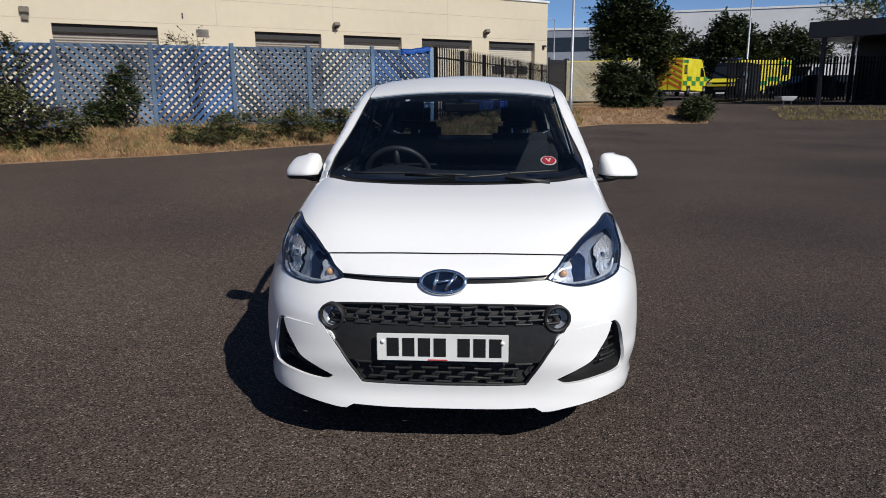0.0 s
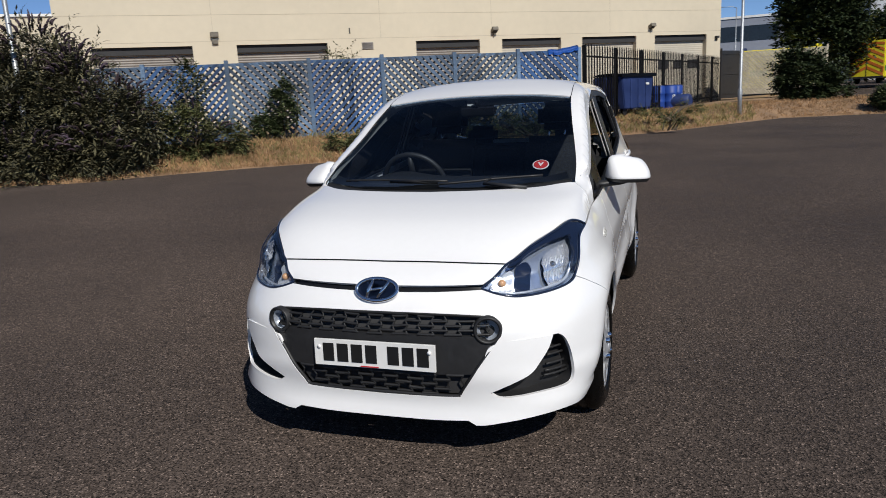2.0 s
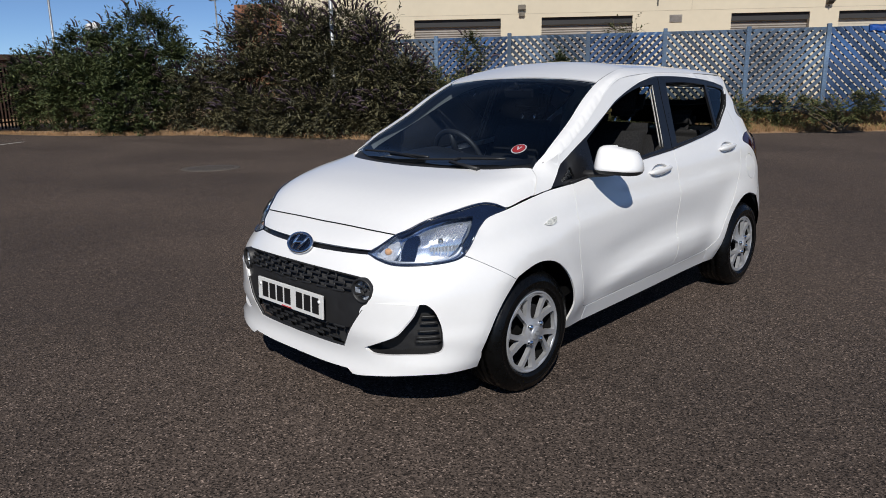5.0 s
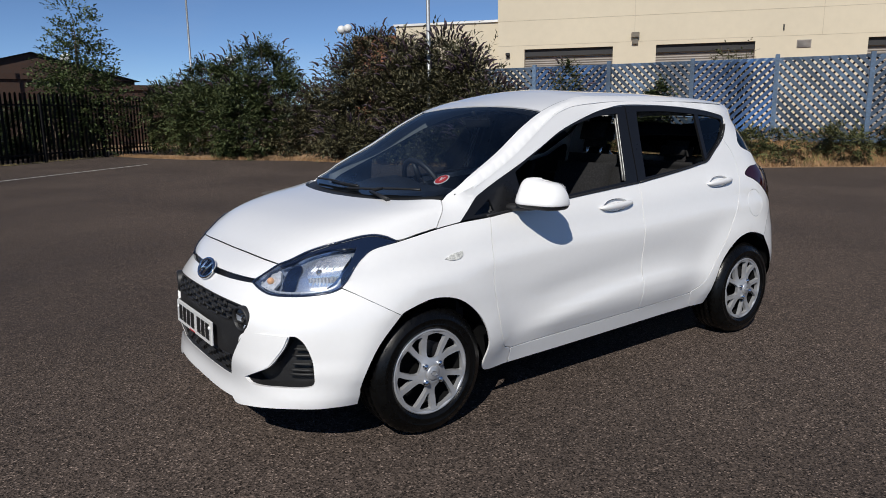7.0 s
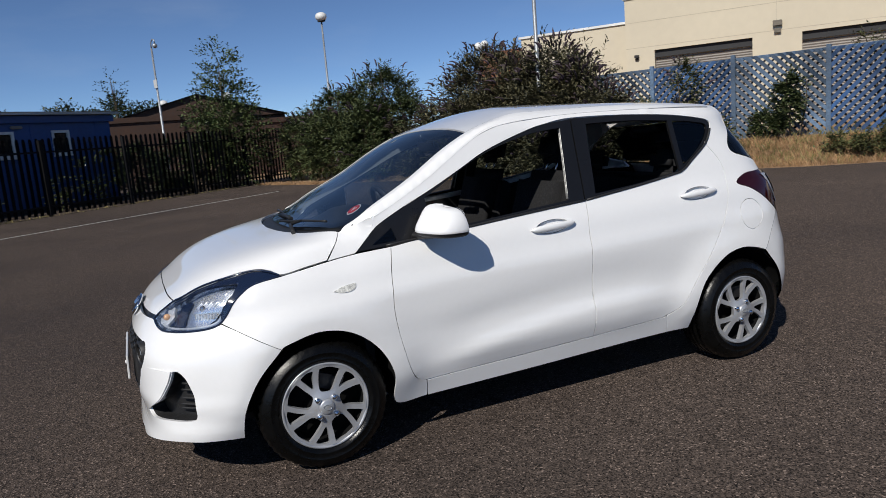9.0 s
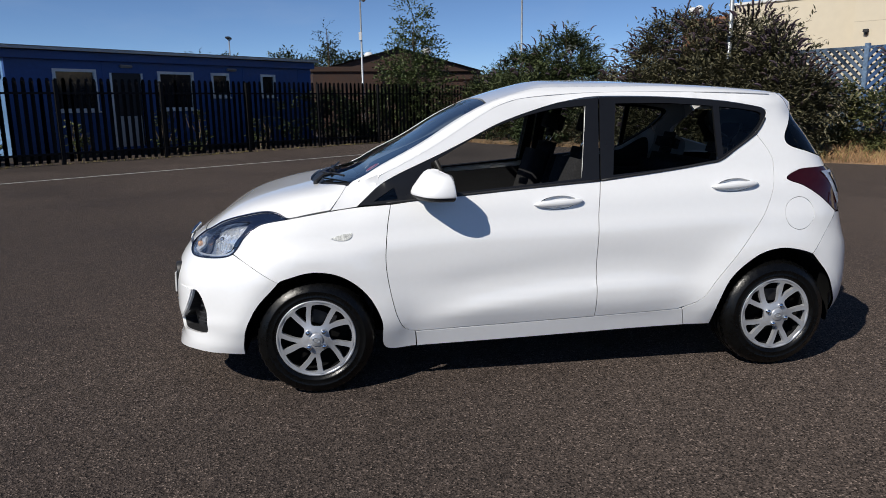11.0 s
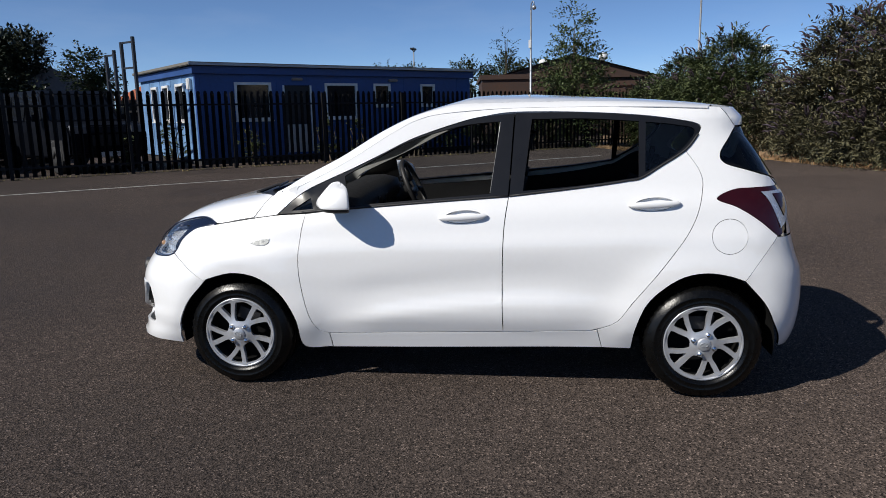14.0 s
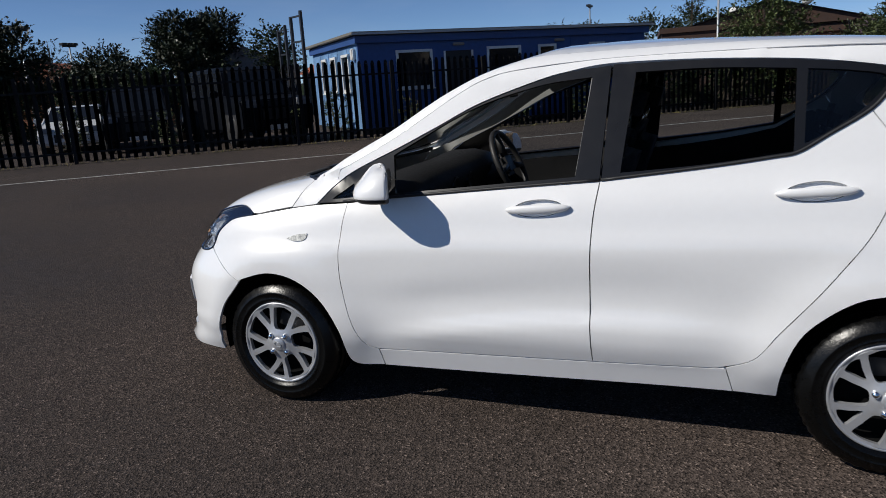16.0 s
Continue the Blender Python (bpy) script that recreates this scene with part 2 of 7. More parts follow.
def half_width(y, z):
    """Half the car's width at the place y along it and the height z."""
    y, z = np.asarray(y, float), np.asarray(z, float)
    lift = BELT(y) * np.clip((z - .5) / .4, 0, 1) * np.clip((1.45 - z) / .4, 0, 1)
    w = SECTION(z - lift) * PLAN(y)
    # wheel arch flares and the crease along the doors
    for wheel in (0, 2.385):
        r = np.hypot(y - wheel, z - .29)
        w = w + .027 * swell(r, .35, .11) * np.clip((1.0 - z) / .3, 0, 1) * np.clip((z - .19) / .14, 0, 1)
    w = w + .045 * swell(z, .17, .10) * np.clip((-y - .2) / .3, 0, 1)
    door = np.clip((y - .40) / .35, 0, 1) * np.clip((2.10 - y) / .45, 0, 1)
    u = np.clip((y - .5) / 1.0, 0, 1)
    rise = .385 + .135 * u * (1.6 - .6 * u) - .05 * np.clip((y - 1.6) / .5, 0, 1) ** 2
    k = np.clip((rise + .012 - z) / .055, 0, 1)
    w = w + door * (.017 * k * k * (3 - 2 * k) * np.clip((z - .30) / .10, 0, 1) - .010 * swell(z, rise + .09, .075))
    f, r = NOSE(z), TAIL(z)
    cf, cr = f + FRONT_LEN(z), r - REAR_LEN(z)
    qf = np.clip((cf - y) / (cf - f), 0, None)
    qr = np.clip((y - cr) / (r - cr), 0, None)
    nf, nr = FRONT_POW(z), REAR_POW(z)
    ef = np.where(qf < 1, (1 - np.minimum(qf, 1) ** nf) ** (1 / nf), 1 - qf)
    er = np.where(qr < 1, (1 - np.minimum(qr, 1) ** nr) ** (1 / nr), 1 - qr)
    nose = w * np.minimum(ef, 1)
    m = CORNER(z)
    arc = np.sqrt(np.maximum(y - f, 1e-6) / BOW(z))
    cabin = np.where(y > f, (np.maximum(arc, 1e-3) ** -m + np.maximum(w, 1e-3) ** -m) ** (-1 / m), 4 * (y - f))
    g = np.clip((z - .98) / .08, 0, 1)
    g = g * g * (3 - 2 * g)
    return (nose + (cabin - nose) * g) * np.minimum(er, 1)


def outside(p):
    return np.abs(p[..., 0]) - half_width(p[..., 1], p[..., 2])


def meet(start, way, far=3.0, steps=60):
    """Where rays from inside the hull leave it."""
    start, way = np.broadcast_arrays(np.asarray(start, float), np.asarray(way, float))
    lo, hi = np.zeros(start.shape[:-1]), np.full(start.shape[:-1], far)
    found = np.zeros(start.shape[:-1], bool)
    for k in range(1, steps + 1):
        d = far * k / steps
        out = (outside(start + way * d) > 0) & ~found
        hi[out], lo[out] = d, d - far / steps
        found |= out
    for _ in range(22):
        mid = (lo + hi) / 2
        out = outside(start + way * mid[..., None]) > 0
        hi, lo = np.where(out, mid, hi), np.where(out, lo, mid)
    return start + way * hi[..., None]


def normal_at(p):
    e, g = 2e-3, np.zeros_like(p)
    for k in range(3):
        d = np.zeros(3)
        d[k] = e
        g[..., k] = outside(p + d) - outside(p - d)
    return g / np.maximum(np.linalg.norm(g, axis=-1, keepdims=True), 1e-9)


# the ways in which plans are laid on the hull: q holds two coordinates a row
def from_side(q):
    return np.stack([half_width(q[:, 0], q[:, 1]), q[:, 0], q[:, 1]], -1)


FAN_F, FAN_R, ARC = .45, 2.15, 1.0


def from_nose(q):
    a = q[:, 0] / ARC
    o = np.stack([0 * a, 0 * a + FAN_F, q[:, 1]], -1)
    return meet(o, np.stack([np.sin(a), -np.cos(a), 0 * a], -1), 2.0)


def from_tail(q):
    a = q[:, 0] / ARC
    o = np.stack([0 * a, 0 * a + FAN_R, q[:, 1]], -1)
    return meet(o, np.stack([np.sin(a), np.cos(a), 0 * a], -1), 1.6)


def from_top(q):
    o = np.stack([q[:, 0], q[:, 1], 0 * q[:, 0] + .62], -1)
    return meet(o, (0, 0, 1.0), 1.0)


def nose_plan(pts):
    """From (x, z) seen from ahead to the nose's own plan."""
    q = np.array(pts, float)
    o = np.stack([q[:, 0], 0 * q[:, 0] + .45, q[:, 1]], -1)
    p = meet(o, (0, -1.0, 0), 1.6)
    return np.stack([np.arctan2(p[:, 0], FAN_F - p[:, 1]) * ARC, q[:, 1]], -1)

# ---- builders ----
def part(name, bm, material, parent=None, label="", smooth=False):
    """Links a bmesh as one mesh object under a thing or a part."""
    me = bpy.data.meshes.new(name)
    bmesh.ops.recalc_face_normals(bm, faces=bm.faces)
    bm.to_mesh(me)
    bm.free()
    for m in (material if isinstance(material, (list, tuple)) else [material]):
        me.materials.append(m)
    if smooth:
        me.polygons.foreach_set("use_smooth", [True] * len(me.polygons))
    ob = new(name, me)
    if parent:
        ob.parent = parent
    return tagged(ob, label)


def box(bm, x0, x1, y0, y1, z0, z1, m=None, slot=0):
    c = [Vector((x, y, z)) for z in (z0, z1) for y in (y0, y1) for x in (x0, x1)]
    v = [bm.verts.new(m @ q if m else q) for q in c]
    for f in ((0, 2, 3, 1), (4, 5, 7, 6), (0, 1, 5, 4), (2, 6, 7, 3), (0, 4, 6, 2), (1, 3, 7, 5)):
        bm.faces.new([v[i] for i in f]).material_index = slot
    return v


def boxes(*rows, m=None, bevel=0.0):
    bm = bmesh.new()
    for r in rows:
        box(bm, *r, m=m)
    if bevel:
        bmesh.ops.bevel(bm, geom=bm.edges[:], offset=bevel, segments=2, affect="EDGES")
    return bm


def rounded(x0, x1, y0, y1, z0, z1, r=.03, segments=3, m=None):
    bm = boxes((x0, x1, y0, y1, z0, z1))
    bmesh.ops.bevel(bm, geom=bm.edges[:], offset=r, segments=segments, affect="EDGES")
    if m:
        bmesh.ops.transform(bm, matrix=m, verts=bm.verts)
    return bm


def tube(bm, pts, radii, sides=10, caps=True):
    """A round bar along the points."""
    pts = [Vector(p) for p in pts]
    if not isinstance(radii, (list, tuple)):
        radii = [radii] * len(pts)
    rings, side = [], None
    for i, p in enumerate(pts):
        d = (pts[min(i + 1, len(pts) - 1)] - pts[max(i - 1, 0)]).normalized()
        if side is None:
            side = d.orthogonal().normalized()
        side = (side - d * side.dot(d)).normalized()
        up = d.cross(side)
        rings.append([bm.verts.new(p + (side * math.cos(a) + up * math.sin(a)) * radii[i]) for a in (2 * math.pi * k / sides for k in range(sides))])
    for a, b in zip(rings, rings[1:]):
        for k in range(sides):
            bm.faces.new((a[k], a[(k + 1) % sides], b[(k + 1) % sides], b[k])).smooth = True
    if caps:
        bm.faces.new(rings[0][::-1]), bm.faces.new(rings[-1])
    return bm


def thing(name, label, category, m=None, group="", kind=""):
    ob = new(name)
    ob.empty_display_size = .1
    if m:
        ob.matrix_world = m
    return tagged(ob, label, category, group, kind)


def along(a, b, z=0.0):
    """A pose at a whose x axis runs towards b."""
    return pose(a[0], a[1], z, 0, 0, math.degrees(math.atan2(b[1] - a[1], b[0] - a[0])))


def span(a, b):
    return math.hypot(b[0] - a[0], b[1] - a[1])


# ---- ground ----
EDGE = [(-60, 8), (-24.5, 3.6), (-20.5, 5.0), (-17, 7.6), (-14.2, 8.4), (-11.5, 9.4), (-10, 11), (-8.8, 12), (-7.3, 13.1), (-5.6, 15.3), (-2.7, 18.6), (.5, 21.2), (3.2, 25.5), (5, 28.2), (9.6, 29), (14.5, 32), (60, 33)]
EX, EY = [p[0] for p in EDGE], [p[1] for p in EDGE]


def verge(x, y):
    """How far a place lies beyond the edge of the tarmac."""
    x, y = np.asarray(x, float), np.asarray(y, float)
    return (y - np.interp(x, EX, EY)) * .8


def ground_height(x, y):
    x, y = np.asarray(x, float), np.asarray(y, float)
    d = verge(x, y)
    s = np.clip(d / 2.6, 0, 1)
    bank = .58 * s * s * (3 - 2 * s) * np.clip((x + 24) / 6, 0, 1)
    far = np.clip((d - 6) / 18, 0, 1) * .45 * np.clip((x - 2) / 6, 0, 1)
    return bank + far


def build_ground():
    from mathutils import geometry
    edge = [Vector(p) for p in EDGE]
    pts = list(edge)
    links = [(i, i + 1) for i in range(len(edge) - 1)]
    rng = random.Random(3)
    for gx in range(-40, 34):
        for gy in range(-26, 62):
            d = abs(float(verge(gx, gy)))
            if (d < 9 or gx % 4 == 0 and gy % 4 == 0) and d > .25:
                pts.append(Vector((gx + rng.uniform(-.2, .2), gy + rng.uniform(-.2, .2))))
    for r in (90, 250, 900, 2500):
        for k in range(28):
            pts.append(Vector((r * math.cos(k * math.tau / 28), r * math.sin(k * math.tau / 28))))
    co, _, faces, *_ = geometry.delaunay_2d_cdt(pts, links, [], 0, 1e-5)
    bm = bmesh.new()
    xs, ys = np.array([c.x for c in co]), np.array([c.y for c in co])
    vs = [bm.verts.new((x, y, z)) for x, y, z in zip(xs, ys, ground_height(xs, ys))]
    for f in faces:
        c = sum((co[i] for i in f), Vector((0, 0))) / 3
        g = bm.faces.new([vs[i] for i in f])
        soil = verge(c.x, c.y) > 0 and -40 < c.x < 40 and c.y < 45
        drive = 8.5 < c.x < 24 and (c.y > 30.2 or c.x > 10)
        g.material_index, g.smooth = int(soil and not drive), True
    me = bpy.data.meshes.new("ground")
    bm.normal_update()
    if sum(f.normal.z for f in bm.faces) < 0:
        bmesh.ops.reverse_faces(bm, faces=bm.faces)
    bm.to_mesh(me), bm.free()
    me.materials.append(M_ASPHALT), me.materials.append(M_SOIL)
    tagged(new("ground", me), "worn dark brown-grey tarmac car park with speckled aggregate and a dry bank", "ground", kind="structure")


build_ground()

# the painted line beside the dark railings
LINE = ((-5.4, -12.1), (-18.8, 3.5))
bm = boxes((0, span(*LINE), -.045, .045, .002, .006), m=along(*LINE))
tagged(part("road_line", bm, M_LINE), "thin faded white painted line on the tarmac", "road marking", kind="structure")


# ---- cream warehouse ----
FAC_A, FAC_B = (-21.6, 20.9), (2.55, 39.8)
FAC = along(FAC_A, FAC_B)
OPENINGS = ((-.01, 3.91), (5.73, 9.70), (13.9, 17.16), (18.35, 21.63), (22.86, 26.12), (27.29, 30.66))


def build_warehouse():
    w = thing("warehouse", "long cream-clad warehouse with a row of roller shutters", "building", FAC)
    cuts = [-1.24] + [v for o in OPENINGS for v in o] + [31.6]
    for a, b in zip(cuts[::2], cuts[1::2]):
        part("pier", boxes((a, b, 0, .4, .3, 4.17)), M_CREAM, w)
    part("wall", boxes((-1.24, 31.6, 0, .4, 4.17, 6.42)), M_CREAM, w)
    for r in ((-1.24, -.84, .4, 18, .3, 6.42), (31.2, 31.6, .4, 18, .3, 6.42), (-.84, 31.2, 17.6, 18, .3, 6.42)):
        part("end_wall", boxes(r), M_CREAM, w)
    part("roof", boxes((-.84, 31.2, .4, 17.6, 6.1, 6.3)), M_HUTROOF, w)
    part("coping", boxes((-1.32, 31.68, -.07, .47, 6.42, 6.55), bevel=.02), M_WHITEPVC, w, "pale metal coping")
    for z in (4.33, 5.42):
        part("joint", boxes((-1.23, 31.59, -.004, .01, z, z + .022)), M_JOINT, w)
    for s in (4.8, 12.2, 17.8, 24.5):
        part("joint", boxes((s, s + .018, -.004, .01, 4.36, 6.41)), M_JOINT, w)
    for a, b in OPENINGS:
        sh = bmesh.new()
        n = 36
        line = []
        for k in range(2 * n + 1):
            y, z = (.292 if a > 18 else .265) if k % 2 else .30, .5 + k * (1.81 / n)
            line.append((sh.verts.new((a, y, z)), sh.verts.new((b, y, z))))
        for p, q in zip(line, line[1:]):
            sh.faces.new((p[0], p[1], q[1], q[0]))
        far = a > 18
        door = part("roller_shutter", sh, M_DOOR if far else M_SHUTTER, w, "closed pale slatted door" if far else "closed grey slatted roller shutter")
        if a > 27:
            for k in range(3):
                x = a + .45 + k * .95
                part("door_window", rounded(x, x + .66, .235, .262, 2.42, 2.86, .012), M_DARK, door, "dark rounded window")
        # near-black box, its colour deepening the shadow at the opening's head
        part("shutter_box", boxes((a, b, .14, .395, 3.86, 4.165)), M_DARK, w)
    # small fittings on the wall
    for s, z in ((17.9, 4.5), (27.0, 4.55)):
        bm = boxes((s - .03, s + .03, -.16, 0, z - .14, z - .08))
        box(bm, s - .14, s + .14, -.34, -.05, -.07, .1, m=Matrix.Translation((0, 0, z)) @ Matrix.Rotation(radians(-25), 4, "X"))
        lamp = part("floodlight", bm, M_LAMPBOX, w, "small weathered wall floodlight")
        part("lens", boxes((s - .11, s + .11, -.30, -.08, -.09, -.075), m=Matrix.Translation((0, 0, z)) @ Matrix.Rotation(radians(-25), 4, "X")), M_DARK, lamp)
    bm = boxes((4.68, 5.02, -.18, 0, 4.5, 4.72), (4.72, 4.98, -.12, 0, 4.22, 4.42), bevel=.02)
    part("wall_box", bm, M_LAMPBOX, w, "weathered brown-grey box lamp")
    for s, z in ((-.76, 3.97), (31.3, 4.0)):
        part("wall_lamp", boxes((s - .09, s + .09, -.2, 0, z - .06, z + .06), (s - .05, s + .05, -.1, 0, z - .16, z - .06), bevel=.015), M_DARK, w)
    bm = boxes((11.28, 11.82, -.02, .0, 3.84, 4.16))
    for k in range(7):
        box(bm, 11.31, 11.79, -.045, -.02, 3.86 + k * .042, 3.88 + k * .042)
    part("vent_grille", bm, M_SHUTTER, w, "pale louvred vent")
    part("slot", boxes((10.72, 10.78, -.01, .0, 4.55, 4.8)), M_DARK, w)
    # lower wing
    part("wing_wall", boxes((-6.4, -1.24, .6, .95, .3, 5.50)), M_CREAM, w)
    part("wing_coping", boxes((-6.5, -1.25, .52, 1.0, 5.50, 5.60)), M_WHITEPVC, w)
    part("wing_roof", boxes((-6.4, -1.25, .95, 15, 5.0, 5.2)), M_HUTROOF, w)
    part("brick_end", boxes((-8.7, -6.4, .7, 10, .3, 5.12)), M_BRICK, w, "brown brick end wall")
    part("wing_vent", boxes((-5.2, -4.3, .56, .6, 3.9, 4.3)), M_SHUTTER, w)


build_warehouse()

# ---- blue lattice fence ----
FEN_A, FEN_B = (-10.8, 14.3), (-1.75, 19.4)
FEN = along(FEN_A, FEN_B)
POSTS = (-6.5, -4.35, -2.2, 0.0, 2.25, 4.33, 6.47, 8.42, 10.35)


def slat_polygon(c, w, sign, x0, x1, z0, z1):
    """A diagonal slat's outline in a panel: the strip |z - sign x - c| < w, cut by the panel."""
    poly = [(x0, z0), (x1, z0), (x1, z1), (x0, z1)]
    for side in (1, -1):
        out = []
        f = lambda p: w - side * (p[1] - sign * p[0] - c)
        for p, q in zip(poly, poly[1:] + poly[:1]):
            a, b = f(p), f(q)
            if a >= 0:
                out.append(p)
            if a * b < 0:
                t = a / (a - b)
                out.append((p[0] + (q[0] - p[0]) * t, p[1] + (q[1] - p[1]) * t))
        poly = out
        if len(poly) < 3:
            return []
    return poly


def build_lattice():
    f = thing("lattice_fence", "weathered blue-painted timber fence of crossed diagonal slats", "fence", FEN @ pose(0, 0, .52))
    rng = random.Random(5)
    top = 2.16
    for i, s in enumerate(POSTS):
        bm = boxes((s - .055, s + .055, -.06, .05, 0, top + .07 + .02 * (i % 2)), bevel=.008)
        part("post", bm, M_BLUEWOOD, f)
    for i, (a, b) in enumerate(zip(POSTS, POSTS[1:])):
        wood = M_BLUEWOOD2 if i in (2, 4, 7) else M_BLUEWOOD
        a, b = a + .056, b - .056
        way = -1 if i % 2 else 1
        for z in (.04, top - .07):
            part("rail", boxes((a, b, -.012, .03, z, z + .075), bevel=.004), M_BLUEWOOD, f)
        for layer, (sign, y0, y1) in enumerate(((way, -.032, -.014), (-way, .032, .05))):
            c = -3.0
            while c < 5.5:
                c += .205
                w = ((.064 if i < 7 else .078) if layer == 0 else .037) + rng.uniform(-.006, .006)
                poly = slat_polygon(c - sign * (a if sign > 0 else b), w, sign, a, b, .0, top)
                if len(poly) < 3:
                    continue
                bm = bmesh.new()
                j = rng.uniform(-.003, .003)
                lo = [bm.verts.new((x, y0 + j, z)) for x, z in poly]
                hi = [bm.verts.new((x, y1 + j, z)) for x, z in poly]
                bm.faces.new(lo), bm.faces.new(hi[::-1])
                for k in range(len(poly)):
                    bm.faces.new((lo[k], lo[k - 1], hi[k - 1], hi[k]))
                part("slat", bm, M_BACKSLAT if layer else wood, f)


build_lattice()


# ---- steel palisade fences ----
M_FENCE = surface("matt_black_fence_steel", (.008, .008, .009), .6, spec=.2, grain=20, vary=.25, stain=2, stains=.3)


def palisade(a, b, z, name, label, height=2.15, pitch=.23, post_every=2.75, toward=1):
    f = thing(name, label, "fence", along(a, b, z))
    n = span(a, b)
    pale = bmesh.new()
    w, d = .052, .022
    prof = [(-w, 0), (-w * .4, -d), (w * .4, -d), (w, 0)]
    for (x0, y0), (x1, y1) in zip(prof, prof[1:]):
        v = [pale.verts.new(q) for q in ((x0, y0, .05), (x1, y1, .05), (x1, y1, height - .09), (x0, y0, height - .09))]
        pale.faces.new(v)
    tip = [pale.verts.new(q) for q in ((-w, 0, height - .09), (w, 0, height - .09), (w * .7, 0, height - .02), (0, 0, height), (-w * .7, 0, height - .02))]
    pale.faces.new(tip)
    bmesh.ops.solidify(pale, geom=pale.faces[:], thickness=.004)
    first = part("pale", pale, M_FENCE, f)
    count = int(n / pitch)
    for k in range(1, count):
        o = new("pale", first.data)
        o.parent, o.location = f, (k * pitch, 0, ((k * 7) % 5 - 2) * .004)
    for k in range(int(n / post_every) + 1):
        x = min(k * post_every, n)
        part("post", boxes((x - .04, x + .04, .02, .11, 0, height - .05)), M_FENCE, f)
    for zz in (.25, height - .40):
        part("rail", boxes((0, n, .006, .05, zz, zz + .05)), M_FENCE, f)
    return f


palisade((-25.9, 5.45), (-4.6, -19.1), 0, "palisade_fence", "black steel palisade fence with pointed pales along the car park", pitch=.187)
palisade((-1.6, 19.6), (3.1, 36.7), .56, "palisade_fence", "black steel palisade fence on the grass bank before the warehouse", height=2.3)
palisade((13.9, 40.6), (32.5, 33.0), .80, "palisade_fence", "black steel palisade fence beside the driveway", height=2.4, pitch=.16)


# ---- blue hut ----
HUT_A, HUT_B = (-16.2, -8.6), (-23.6, -1.1)

# ---- the car: panels laid on the hull ----
from mathutils import geometry

M_WHITE = surface("white_car_paint", (.86, .86, .855), .38, grain=40, vary=.01, stain=1.5, stains=.012, coat=1.0)
M_TRIM = surface("black_plastic", (.018, .018, .019), .5, grain=60, vary=.12, stain=4, stains=.15, bump=.08, bump_scale=400)
M_GLOSSBLACK = surface("gloss_black_trim", (.010, .010, .011), .30, spec=.35, grain=30, vary=.05, coat=.12)
M_BLUEBLACK = surface("dark_lamp_bezel", (.010, .018, .045), .12, grain=30, vary=.05, coat=.6)
M_RUBBER = surface("tyre_rubber", (.003, .003, .003), .30, spec=.30, grain=40, vary=.2, stain=6, stains=.2, bump=.1, bump_scale=150)
M_SILVER = surface("silver_wheel_paint", (.50, .51, .53), .36, metal=.5, grain=40, vary=.05, stain=6, stains=.1, coat=.5)
M_CHROME = surface("chrome", (.80, .81, .83), .08, metal=1.0, grain=20, vary=.05)
M_BOWL = surface("bright_reflector_bowl", (.90, .93, .98), .18, metal=.8, grain=20, vary=.04)
M_BAND = surface("pale_lamp_band", (.48, .53, .62), .28, metal=.4, grain=20, vary=.1)
M_CLEAR = surface("clear_indicator_plastic", (.62, .62, .58), .2, grain=120, vary=.35, stain=60, stains=.3)
M_CRYSTAL = surface("bright_moulded_reflector", (.74, .79, .87), .2, metal=.5, grain=90, vary=.25, stain=30, stains=.2, coat=.5)
M_HOUSING = surface("blue_grey_lamp_housing", (.52, .60, .74), .2, metal=.75, grain=20, vary=.15)
M_FABRIC = surface("dark_seat_fabric", (.007, .007, .008), .9, grain=90, vary=.25, bump=.2, bump_scale=300)
M_GREYTRIM = surface("pale_grey_pillar_trim", (.46, .47, .46), .7, grain=50, vary=.06)
M_LINER = surface("black_arch_felt", (.006, .006, .006), .95, spec=.1, grain=40, vary=.2)
M_CHANNEL = surface("sunlit_channel_trim", (0.275, 0.275, 0.265), .35, metal=.3, grain=40, vary=.08)
M_LINING = surface("grey_roof_lining", (.13, .13, .125), .9, grain=60, vary=.1)
M_DASH = surface("dark_dashboard_plastic", (.011, .0115, .013), .62, grain=60, vary=.12, bump=.1, bump_scale=350)
M_RED = surface("red_lamp_plastic", (.030, .0015, .002), .10, grain=20, vary=.1, coat=.3)
M_AMBER = surface("amber_bulb", (.62, .36, .20), .2, grain=20, vary=.1)
M_PLATE = surface("white_number_plate", (.74, .74, .72), .3, grain=30, vary=.03, coat=.3)
M_INK = surface("black_plate_print", (.012, .012, .012), .4)
M_REDINK = surface("red_print", (.5, .03, .03), .5)
M_SCREEN = glass("windscreen_glass", (.70, .83, .97), .86)
M_PANE = glass("side_window_glass", (.80, .87, .92), .86)
M_TINT = glass("rear_window_glass", (.75, .82, .84), .45)
M_LENS = glass("clear_lamp_lens", (.95, .97, 1.0), .92)


